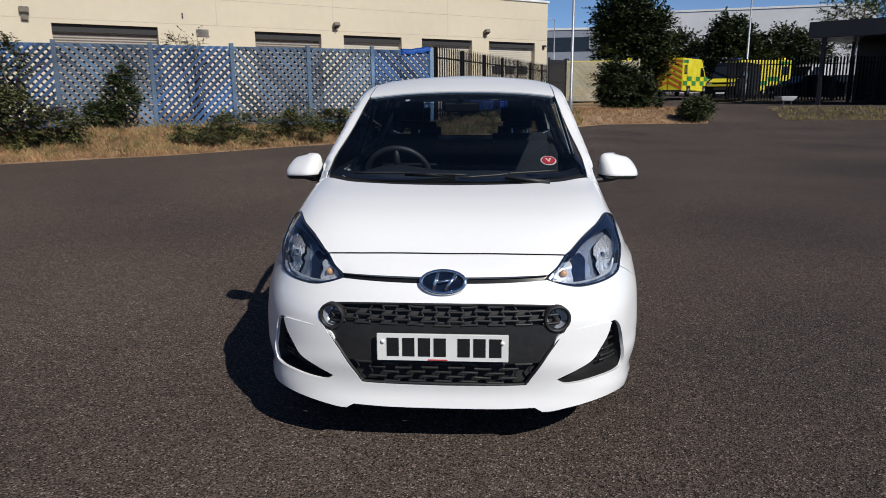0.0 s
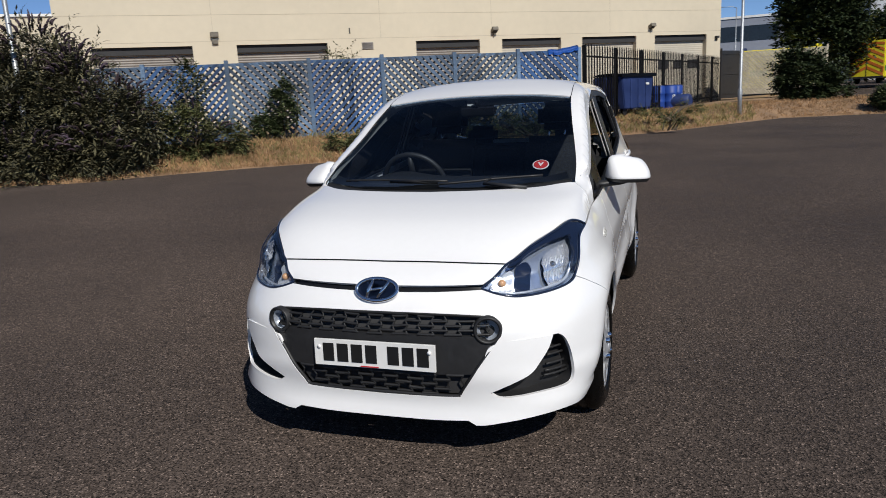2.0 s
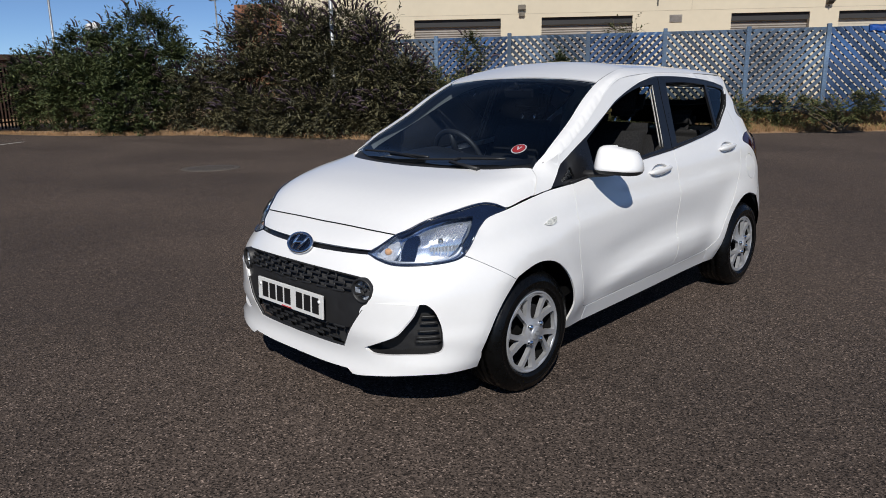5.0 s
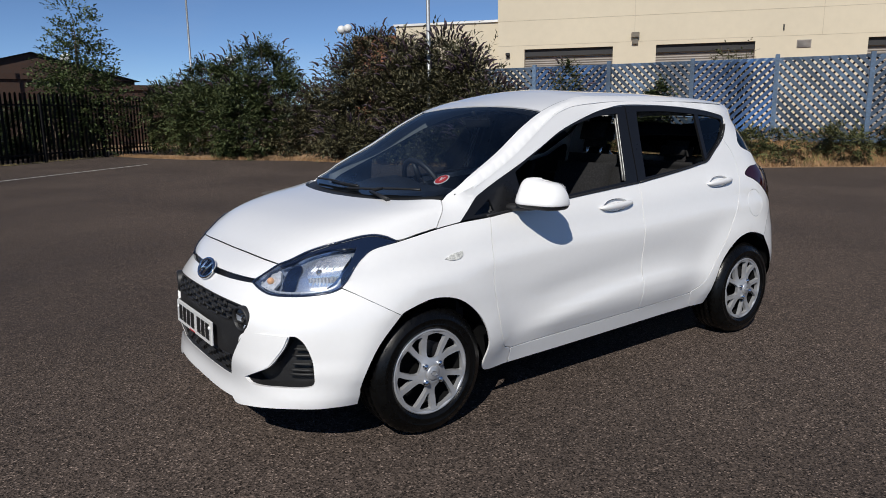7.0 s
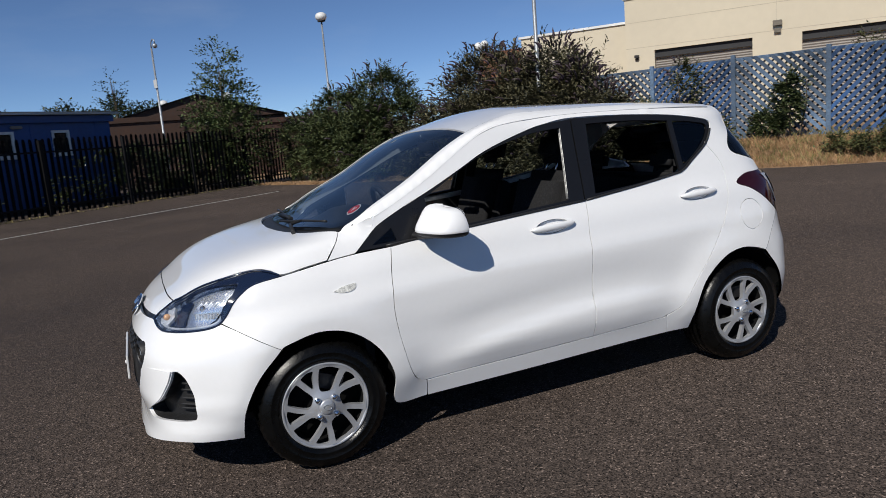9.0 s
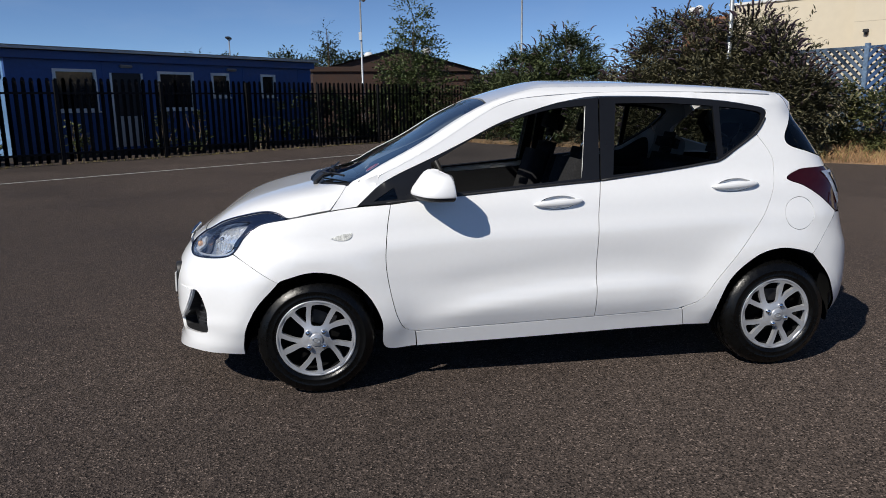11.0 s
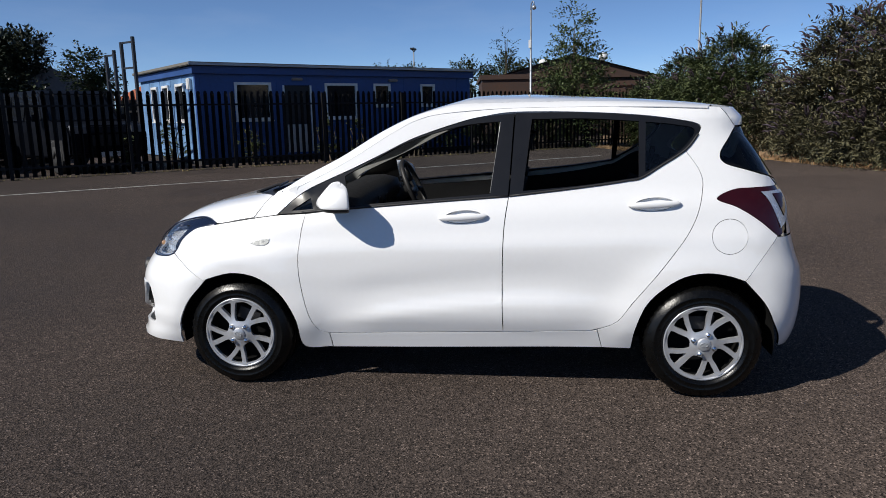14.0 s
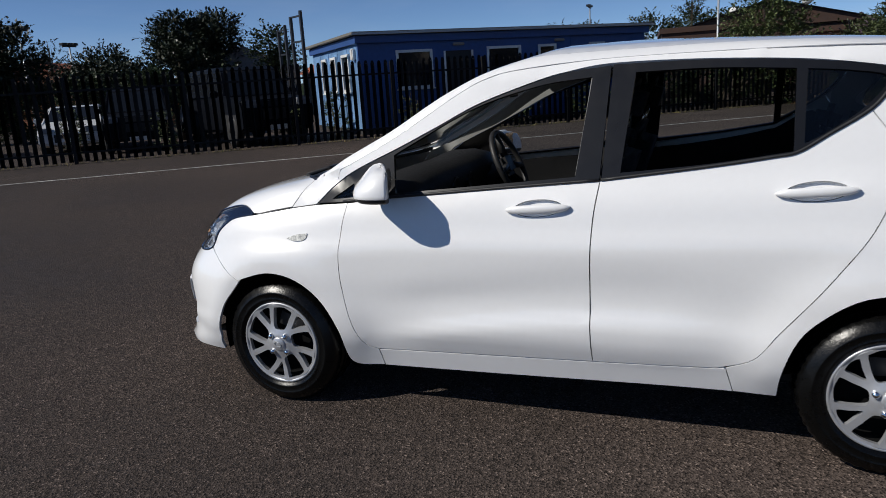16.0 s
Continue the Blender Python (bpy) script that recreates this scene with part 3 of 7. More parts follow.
def trace(ctrl, per=7, closed=True):
    """A smooth outline through (a, b) points; a third entry marks a corner."""
    n = len(ctrl)
    out = []
    for i in range(n if closed else n - 1):
        p1, p2 = ctrl[i], ctrl[(i + 1) % n]
        p0 = ctrl[i - 1] if (closed or i) else p1
        p3 = ctrl[(i + 2) % n] if (closed or i + 2 < n) else p2
        a, b, c, d = (np.array(p[:2], float) for p in (p0, p1, p2, p3))
        if len(p1) > 2:
            a = b - (c - b)
        if len(p2) > 2:
            d = c + (c - b)
        for k in range(per):
            t = k / per
            out.append(.5 * (2 * b + (c - a) * t + (2 * a - 5 * b + 4 * c - d) * t * t + (3 * b - a - 3 * c + d) * t ** 3))
    if not closed:
        out.append(np.array(ctrl[-1][:2], float))
    return np.array(out)


def area(q):
    x, y = q[:, 0], q[:, 1]
    return .5 * float(np.sum(x * np.roll(y, -1) - np.roll(x, -1) * y))


def shrink(q, d):
    """The outline moved inwards by d."""
    t = np.roll(q, -1, 0) - np.roll(q, 1, 0)
    t /= np.maximum(np.linalg.norm(t, axis=1, keepdims=True), 1e-9)
    n = np.stack([-t[:, 1], t[:, 0]], -1) * (1 if area(q) > 0 else -1)
    return q + n * d


def spaced(q, step):
    """The outline with even points, no further apart than step, corners kept."""
    out = []
    for a, b in zip(q, np.roll(q, -1, 0)):
        n = max(1, int(math.ceil(np.linalg.norm(b - a) / step)))
        out += [a + (b - a) * k / n for k in range(n)]
    out = np.array(out)
    keep = [0]
    for i in range(1, len(out)):
        if np.linalg.norm(out[i] - out[keep[-1]]) > 2e-3:
            keep.append(i)
    return out[keep]


def within(q, p):
    x, y = p[:, 0][:, None], p[:, 1][:, None]
    a, b = q, np.roll(q, -1, 0)
    c = ((a[:, 1] > y) != (b[:, 1] > y)) & (x < (b[:, 0] - a[:, 0]) * (y - a[:, 1]) / (b[:, 1] - a[:, 1] + 1e-12) + a[:, 0])
    return c.sum(1) % 2 == 1


def panel(name, plan, lay, parent, material, holes=(), gap=.0023, flange=.014, step=.036, lift=0.0, side=1, label="", rim=None, dome=0.0, press=None):
    """A sheet with the plan's outline, laid on the hull by lay and turned in at its edges. side -1: on the car's other flank."""
    loops = [spaced(shrink(np.asarray(plan, float), gap), step)] + [spaced(shrink(np.asarray(h, float), -gap), step) for h in holes]
    lo, hi = loops[0].min(0), loops[0].max(0)
    gx, gy = np.meshgrid(np.arange(lo[0], hi[0], step), np.arange(lo[1], hi[1], step * .87))
    gx[1::2] += step / 2
    g = np.stack([gx.ravel(), gy.ravel()], -1)
    edge = np.concatenate(loops)
    if len(g):
        far = np.min(np.linalg.norm(g[:, None] - edge[None], axis=2), 1) > step * .55
        ok = within(loops[0], g) & far
        for h in loops[1:]:
            ok &= ~within(h, g)
        g = g[ok]
    pts, links, at = [], [], 0
    for q in loops:
        pts += [Vector(p) for p in q]
        links += [(at + i, at + (i + 1) % len(q)) for i in range(len(q))]
        at += len(q)
    pts += [Vector(p) for p in g]
    co, _, tris, *_ = geometry.delaunay_2d_cdt(pts, links, [], 0, 1e-6)
    q = np.array([(c.x, c.y) for c in co])
    tr = np.array([t for t in tris if len(t) == 3])
    c = q[tr].mean(1)
    ok = within(loops[0], c)
    for h in loops[1:]:
        ok &= ~within(h, c)
    tr = tr[ok]
    p = lay(q)
    fl = np.cross(p[tr[:, 1]] - p[tr[:, 0]], p[tr[:, 2]] - p[tr[:, 0]])
    aim = p[tr].mean(1) - (0, 1.1, .62)
    fl *= np.where(np.einsum("ij,ij->i", fl, aim) < 0, -1, 1)[:, None]
    nm = np.zeros_like(p)
    for k in range(3):
        np.add.at(nm, tr[:, k], fl)
    nm /= np.maximum(np.linalg.norm(nm, axis=1, keepdims=True), 1e-9)
    if dome:
        near = np.min(np.linalg.norm(q[:, None] - loops[0][None], axis=2), 1)
        p = p + nm * (dome * np.minimum(near / near.max(), 1) ** .5)[:, None]
    p = p + nm * (lift + (press(q) if press else 0 * q[:, :1]))
    # turned-in edges
    seen = {}
    for t in tr:
        for a, b in ((t[0], t[1]), (t[1], t[2]), (t[2], t[0])):
            seen.setdefault((min(a, b), max(a, b)), []).append((a, b))
    rims = [v[0] for v in seen.values() if len(v) == 1]
    verts, norms, faces = [tuple(v) for v in p], [tuple(v) for v in nm], []
    fl = np.cross(p[tr[:, 1]] - p[tr[:, 0]], p[tr[:, 2]] - p[tr[:, 0]])
    flip = np.einsum("ij,ij->i", fl, nm[tr[:, 0]]) < 0
    faces += [tuple(t[::-1]) if f else tuple(t) for t, f in zip(tr, flip)]
    if flange:
        depth = rim if rim else (0, -flange)
        made = {}
        for a, b in rims:
            for k in (a, b):
                if k not in made:
                    made[k] = (len(verts), len(verts) + 1)
                    verts += [tuple(p[k] + nm[k] * depth[0]), tuple(p[k] + nm[k] * depth[1])]
                    norms += [(0, 0, 0)] * 2
            e = p[b] - p[a]
            out = np.cross(e, nm[a])
            for k in (a, b):
                for j in made[k]:
                    norms[j] = tuple(np.array(norms[j]) + out)
            faces.append((made[a][0], made[a][1], made[b][1], made[b][0]))
        flip_rim = bool(flip[0])
        for k in made.values():
            for j in k:
                v = np.array(norms[j]) * (-1 if flip_rim else 1)
                norms[j] = tuple(v / max(np.linalg.norm(v), 1e-9))
    if side < 0:
        verts = [(-x, y, z) for x, y, z in verts]
        norms = [(-x, y, z) for x, y, z in norms]
        faces = [f[::-1] for f in faces]
    me = bpy.data.meshes.new(name)
    me.from_pydata(verts, [], [tuple(int(i) for i in f) for f in faces])
    me.update()
    me.polygons.foreach_set("use_smooth", [True] * len(me.polygons))
    me.normals_split_custom_set_from_vertices(norms)
    me.materials.append(material)
    ob = new(name, me)
    ob.parent = parent
    return tagged(ob, label)


def no_shadow(ob):
    ob.visible_shadow = False
    return ob


def N(*pts):
    """Points (x, z) seen from ahead, as places of the nose plan."""
    return [(*q, *p[2:]) for q, p in zip(nose_plan([p[:2] for p in pts]), pts)]


def S(*pts):
    """Points (y, z) of the flank as places of the nose plan."""
    return [(math.atan2(float(half_width(p[0], p[1])), FAN_F - p[0]) * ARC, p[1], *p[2:]) for p in pts]


def T(*pts):
    """Points (y, z) of the flank as places of the tail plan."""
    return [(math.atan2(float(half_width(p[0], p[1])), p[0] - FAN_R) * ARC, p[1], *p[2:]) for p in pts]


def both(half):
    """A half outline from the middle out and back to the middle, made whole."""
    half = np.asarray(half, float)
    return np.concatenate([half, (half * (-1, 1))[::-1][(1 if abs(half[-1][0]) < 1e-6 else 0):(-1 if abs(half[0][0]) < 1e-6 else None)]])


def lathe(bm, profile, n=48, axis_x=True, close=False):
    """Turns (radius, along) points round the x axis."""
    rings = [[bm.verts.new((h, r * math.cos(a), r * math.sin(a))) for a in (math.tau * k / n for k in range(n))] for r, h in profile]
    for a, b in zip(rings, rings[1:] + (rings[:1] if close else [])):
        for k in range(n):
            bm.faces.new((a[k], a[(k + 1) % n], b[(k + 1) % n], b[k])).smooth = True
    return rings


car = thing("car", "clean white five-door hatchback with silver wheel trims, parked on tarmac", "car")

# lines on the flank, as (along, height)
ARCH_F = [(.335, .205), (.319, .363), (.252, .499), (.137, .593), (0, .622), (-.135, .592), (-.164, .577)]
ARCH_F2 = [(-.164, .577), (-.265, .468), (-.332, .338), (-.358, .205)]
ARCH_R = [(2.563, .604), (2.48, .632), (2.383, .644), (2.28, .624), (2.19, .568), (2.106, .481), (2.057, .352), (2.044, .237)]
PILLAR = [(.172, 1.006, 1), (.30, 1.055), (.43, 1.112), (.61, 1.205), (.845, 1.345), (.965, 1.402), (1.10, 1.430), (1.4, 1.449), (1.8, 1.450), (2.2, 1.442), (2.47, 1.428, 1)]
# edge of the windscreen and the seam along the roof, as (across, along)
SCREEN_EDGE = [(.646, .185, 1), (.637, .30), (.617, .42), (.590, .56), (.566, .68), (.547, .80), (.536, .885, 1)]
DITCH = [(.536, .885, 1), (.533, .965), (.525, 1.08), (.515, 1.4), (.513, 1.8), (.500, 2.2), (.455, 2.44, 1)]
BELT_F = [(.379, .922, 1), (.594, .946), (1.0, .977), (1.431, 1.007, 1)]
BELT_R = [(1.431, 1.007, 1), (1.80, 1.05), (2.0, 1.078), (2.078, 1.093), (2.168, 1.147), (2.288, 1.223, 1)]
DLO_TOP = [(2.30, 1.236), (2.362, 1.318), (2.352, 1.347), (2.28, 1.366), (2.082, 1.395), (1.77, 1.416), (1.458, 1.420)]
DLO_TOP2 = [(1.458, 1.420), (1.30, 1.402), (1.177, 1.375), (.947, 1.301), (.773, 1.219), (.625, 1.150), (.364, 1.032), (.220, .917, 1)]
REAR_EDGE = [(2.288, 1.223, 1), (2.353, 1.124), (2.364, 1.035), (2.317, .87), (2.193, .684), (2.042, .49), (1.964, .387), (1.858, .340), (1.80, .333)]
FRONT_EDGE = [(.379, .922, 1), (.358, .807), (.347, .631), (.382, .424), (.425, .318), (.484, .288, 1)]
B_SEAM = [(1.431, 1.007, 1), (1.409, .842), (1.401, .586), (1.404, .318, 1)]


def line(a, b, n=5):
    """Even steps on the flank from a towards b, both ends left out."""
    return [(a[0] + (b[0] - a[0]) * k / n, a[1] + (b[1] - a[1]) * k / n) for k in range(1, n)]


def ellipse(cy, cz, ry, rz, n=28, tilt=0.0):
    c, s = math.cos(tilt), math.sin(tilt)
    return np.array([(cy + ry * math.cos(a) * c - rz * math.sin(a) * s, cz + ry * math.cos(a) * s + rz * math.sin(a) * c) for a in (math.tau * k / n for k in range(n))])


def handle(door, y, z, side):
    """A white pull bar over a scooped recess."""
    cup = panel("handle_recess", ellipse(y, z + .004, .092, .030, tilt=.06), from_side, door, M_WHITE, lift=-.014, gap=0, rim=(.014, 0), side=side)
    bm = bmesh.new()
    rows = []
    for k in range(19):
        u = -1 + 2 * k / 18
        yy, zz = y + .124 * u, z + .006 * u + .004
        x = float(half_width(yy, zz)) + .003 + .018 * math.sqrt(max(0, 1 - u * u))
        h, t = .017 * math.sqrt(max(.02, 1 - u ** 4)), .011
        rows.append([bm.verts.new((side * (x + t * math.cos(a)), yy, zz + h * math.sin(a))) for a in (math.tau * j / 12 for j in range(12))])
    for a, b in zip(rows, rows[1:]):
        for j in range(12):
            bm.faces.new((a[j], a[(j + 1) % 12], b[(j + 1) % 12], b[j]))
    bm.faces.new(rows[0][::-1]), bm.faces.new(rows[-1])
    part("handle", bm, M_WHITE, door, "white pull handle", smooth=True)


for side in (1, -1):
    # front wing
    wing = trace([(-.108, .864, 1), (0, .881), (.091, .895), (.218, .911), (.379, .922, 1)] + FRONT_EDGE[1:-1] + [(.484, .288, 1), (.490, .203, 1)] + ARCH_F[:-1]
                 + [(-.164, .577, 1), (-.374, .704, 1), (-.349, .742), (-.320, .782), (-.287, .812), (-.225, .845)])
    panel("front_wing", wing, from_side, car, M_WHITE, gap=.0014, flange=.010, side=side)
    lamp = [(.088, .772, 1), (.125, .762), (.165, .764), (.186, .776), (.190, .795, 1), (.135, .788)]
    panel("side_repeater", trace(lamp), from_side, car, M_CLEAR, lift=.004, gap=0, flange=.006, step=.012, dome=.004, side=side, label="small clear side indicator")
    # front door
    door = tagged(new("front_door"), "white front door, its window wound down" if side > 0 else "white front door with a black window frame")
    door.parent = car
    outline_f = trace(BELT_F + B_SEAM[1:] + [(.92, .302), (.484, .288, 1)] + FRONT_EDGE[1:-1][::-1])
    panel("door_skin", outline_f, from_side, door, M_WHITE, holes=[ellipse(1.205, .909, .092, .030, tilt=.06)], side=side)
    handle(door, 1.205, .905, side)
    glass_f = [(.60, .964, 1), (.585, 1.112, 1), (.66, 1.152), (.92, 1.281), (1.18, 1.354), (1.385, 1.376, 1), (1.337, 1.022, 1)]
    tri_f = [(.30, .938, 1), (.40, 1.00, 1), (.415, .948, 1)]
    frame_f = trace([(.222, .918, 1), (.38, .928), (.594, .950), (1.0, .980), (1.429, 1.010, 1), (1.456, 1.417, 1)] + DLO_TOP2[1:-1])
    panel("window_frame", frame_f, from_side, door, M_GLOSSBLACK, holes=[trace(glass_f), trace(tri_f)], lift=-.004, step=.03, side=side, gap=.0015)
    if side < 0:
        no_shadow(panel("window_pane", trace(glass_f), from_side, door, M_PANE, lift=-.014, gap=-.004, flange=0, side=side, label="clear door window"))
    no_shadow(panel("quarter_light", trace(tri_f), from_side, door, M_PANE, lift=-.010, gap=-.003, flange=0, side=side))
    panel("door_card", trace([(.40, .30, 1), (.36, .60), (.40, .915, 1), (1.0, .968), (1.42, .998, 1), (1.41, .33, 1)]), from_side, door, M_DASH, lift=-.055, flange=0, gap=0, step=.08, side=side)
    seal = bmesh.new()
    tube(seal, [(side * (float(half_width(y, z)) + .002), y, z) for y, z in trace([(.36, .929), (.594, .9475), (1.0, .9785), (1.429, 1.0085)], 5, False)], .006, 8)
    part("window_seal", seal, M_TRIM, door)
    # rear door
    door = tagged(new("rear_door"), "white rear door, its window wound down" if side > 0 else "white rear door with a black window frame")
    door.parent = car
    outline_r = trace(BELT_R + REAR_EDGE[1:-1] + [(1.80, .333), (1.404, .318, 1)] + B_SEAM[1:-1][::-1])
    panel("door_skin", outline_r, from_side, door, M_WHITE, holes=[ellipse(2.135, .969, .092, .030, tilt=.06)], side=side)
    handle(door, 2.135, .965, side)
    glass_r = [(1.503, 1.035, 1), (1.545, 1.384, 1), (1.80, 1.383), (2.068, 1.365, 1), (2.064, 1.098, 1), (1.80, 1.062)]
    glass_q = [(2.098, 1.122, 1), (2.104, 1.362, 1), (2.25, 1.345), (2.335, 1.318), (2.27, 1.232), (2.17, 1.162)]
    frame_r = trace([(1.434, 1.010, 1), (1.80, 1.053), (2.0, 1.081), (2.078, 1.096), (2.168, 1.150), (2.288, 1.226)] + DLO_TOP[:-1] + [(1.461, 1.419, 1)])
    panel("window_frame", frame_r, from_side, door, M_GLOSSBLACK, holes=[trace(glass_r), trace(glass_q)], lift=-.004, step=.03, side=side, gap=.0015)
    if side < 0:
        no_shadow(panel("window_pane", trace(glass_r), from_side, door, M_PANE, lift=-.014, gap=-.004, flange=0, side=side, label="clear rear door window"))
    no_shadow(panel("quarter_light", trace(glass_q), from_side, door, M_TINT, lift=-.012, gap=-.004, flange=0, side=side))
    panel("door_card", trace([(1.42, .34, 1), (1.44, .998, 1), (1.80, 1.04), (2.07, 1.085, 1), (2.25, 1.16), (2.25, .85), (2.0, .55), (1.85, .35, 1)]), from_side, door, M_DASH, lift=-.055, flange=0, gap=0, step=.08, side=side)
    seal = bmesh.new()
    tube(seal, [(side * (float(half_width(y, z)) + .002), y, z) for y, z in trace([(1.436, 1.009), (1.80, 1.0515), (2.0, 1.0795), (2.078, 1.0945), (2.168, 1.1485), (2.288, 1.2245), (2.350, 1.30)], 5, False)], .006, 8)
    part("window_seal", seal, M_TRIM, door)
    # body side: windscreen pillar, roof rail, rear quarter
    lamp_edge = [(2.74, 1.045, 1), (2.60, 1.043), (2.507, 1.036), (2.428, .994), (2.52, .955), (2.619, .894), (2.715, .815, 1)]
    fuel = ellipse(2.487, .817, .083, .083, 40)
    flank = trace(PILLAR + [(2.541, 1.331, 1), (2.50, 1.28), (2.452, 1.21), (2.47, 1.16), (2.582, 1.124), (2.70, 1.088, 1)] + lamp_edge + [(2.563, .606, 1)] + ARCH_R[1:-1] + [(2.044, .237, 1), (1.902, .238, 1), (1.876, .3405, 1)]
                  + REAR_EDGE[:-2][::-1][:-1] + [(2.288, 1.225)] + DLO_TOP[:-1] + [(1.458, 1.421)] + DLO_TOP2[1:-1] + [(.218, .914, 1), (.093, .898, 1)])
    panel("body_side", flank, from_side, car, M_WHITE, holes=[fuel], gap=.001, flange=.02, side=side)
    panel("fuel_flap", fuel, from_side, car, M_WHITE, gap=.0015, side=side)
    sill = trace([(.494, .203, 1), (.488, .285, 1), (.92, .299), (1.404, .315), (1.80, .330), (1.8745, .3355, 1), (1.9005, .238, 1), (1.60, .233), (1.0, .215)])
    panel("sill", sill, from_side, car, M_WHITE, flange=.05, gap=.0002, side=side)
    trim = trace([(.17, 1.025, 1)] + PILLAR[1:-1] + [(2.45, 1.42, 1), (2.50, 1.30), (2.42, 1.20), (2.55, 1.12), (2.55, .90, 1), (2.25, .90, 1), (2.31, 1.12, 1), (2.31, 1.25)] + DLO_TOP[1:-1] + [(1.40, 1.412)] + DLO_TOP2[2:-1] + [(.24, .94, 1)])
    panel("pillar_trim", trim, from_side, car, M_GREYTRIM, lift=-.03, gap=.004, flange=0, step=.05, side=side, label="pale grey pillar lining")

# nose
LAMP_LOW = [(.398, -.617, .707), (.46, -.613, .687), (.525, -.592, .674), (.60, -.54, .674), (.665, -.47, .680), (.70, -.41, .690), (.712, -.374, .706)]
LAMP_OUT = [(.722, -.345, .742), (.722, -.315, .782), (.718, -.280, .814), (.712, -.22, .846), (.718, -.108, .866)]
LAMP_TOP = [(.706, -.15, .884), (.682, -.195, .895), (.664, -.240, .893), (.635, -.325, .876), (.604, -.375, .862), (.558, -.443, .836), (.515, -.505, .802), (.484, -.545, .783), (.45, -.577, .752)]


def P(pts, corners=()):
    """Places in the car's space as places of the nose plan."""
    return [(math.atan2(x, FAN_F - y) * ARC, z, *((1,) if i in corners else ())) for i, (x, y, z) in enumerate(pts)]


bump_half = trace([(0, .206, 1)] + N((.2, .207), (.355, .212, 1), (.385, .196, 1), (.42, .197), (.51, .210), (.66, .232)) + S((-.47, .230), (-.345, .220, 1)) + S(*[(y, z) for y, z in ARCH_F2[::-1][1:-1]])
                  + S((-.164, .577, 1), *line((-.164, .577), (-.374, .704)), (-.374, .702, 1)) + P([(x, y, z - .003) for x, y, z in LAMP_LOW[:-1][::-1]], (5,)) + N((.2, .700)) + [(0, .698, 1)], closed=False)
grille_half = trace([(0, .632, 1)] + N((.234, .630), (.42, .620), (.472, .604), (.489, .570), (.468, .523), (.40, .425), (.342, .335), (.325, .310), (.29, .301)) + [(0, .296, 1)], closed=False)
duct = trace(P([(.655, -.575, .527), (.676, -.556, .524), (.697, -.533, .495), (.715, -.517, .437), (.727, -.518, .38), (.726, -.522, .333), (.708, -.546, .318), (.624, -.62, .313), (.53, -.668, .303), (.475, -.687, .302), (.440, -.694, .321), (.52, -.678, .357), (.585, -.645, .392), (.618, -.615, .437), (.642, -.59, .482)], (0, 10)))
duct2 = duct * (-1, 1)
bumper = tagged(new("front_bumper"), "white front bumper with a black grille")
bumper.parent = car


def lip(q):
    """The sharp lower lip."""
    u, z = np.abs(q[:, 0]), q[:, 1]
    k = np.clip((.262 + .03 * np.clip((u - .35) / .5, 0, 1) - z) / .016, 0, 1)
    return (.013 * k * k * (3 - 2 * k) * np.clip((.95 - u) / .3, 0, 1))[:, None]


BLADE_IN, BLADE_OUT = float(nose_plan([(.40, .42)])[0][0]), float(nose_plan([(.65, .45)])[0][0])


def blade(q):
    """The wing beside the duct: flush at its inner end, standing off at its outer."""
    k = np.clip((np.abs(q[:, 0]) - BLADE_IN) / (BLADE_OUT - BLADE_IN), 0, 1.1)
    return (-.003 + .010 * k ** 1.3)[:, None]


panel("bumper_skin", both(bump_half), from_nose, bumper, M_WHITE, gap=.0009, holes=[both(grille_half), duct, duct2], flange=.014, step=.017, press=lip)
strip = trace([(0, .716, 1)] + N((.2, .718), (.405, .719, 1), (.448, .750), (.483, .779, 1), (.487, .786, 1), (.40, .800), (.28, .806)) + [(0, .806, 1)], closed=False)
panel("bonnet_nose", both(strip), from_nose, bumper, M_WHITE, step=.02, press=lambda q: (-.0035 * np.clip((q[:, 1] - .783) / .005, 0, 1))[:, None])
panel("slot", both(trace([(0, .690, 1)] + N((.41, .694, 1), (.41, .724, 1)) + [(0, .722, 1)], closed=False)), from_nose, bumper, M_GLOSSBLACK, lift=-.020, flange=0)

grille = tagged(new("grille"), "black plastic honeycomb grille with a smooth bar")
grille.parent = car
panel("grille_back", both(grille_half), from_nose, grille, M_DARK, lift=-.032, gap=-.004, flange=0)
bar = trace([(0, .552, 1)] + N((.2, .551), (.39, .546), (.44, .53), (.462, .515), (.40, .42), (.385, .398)) + [(0, .392, 1)], closed=False)
panel("plate_bar", both(bar), from_nose, grille, M_TRIM, lift=-.012, gap=0, flange=.02)
edge = both(grille_half)
ring = np.concatenate([from_nose(edge)])
ring = ring - normal_at(ring) * .009
bm = bmesh.new()
tube(bm, [tuple(p) for p in ring] + [tuple(ring[0])], .0075, 8, caps=False)
part("grille_surround", bm, M_TRIM, grille, smooth=True)


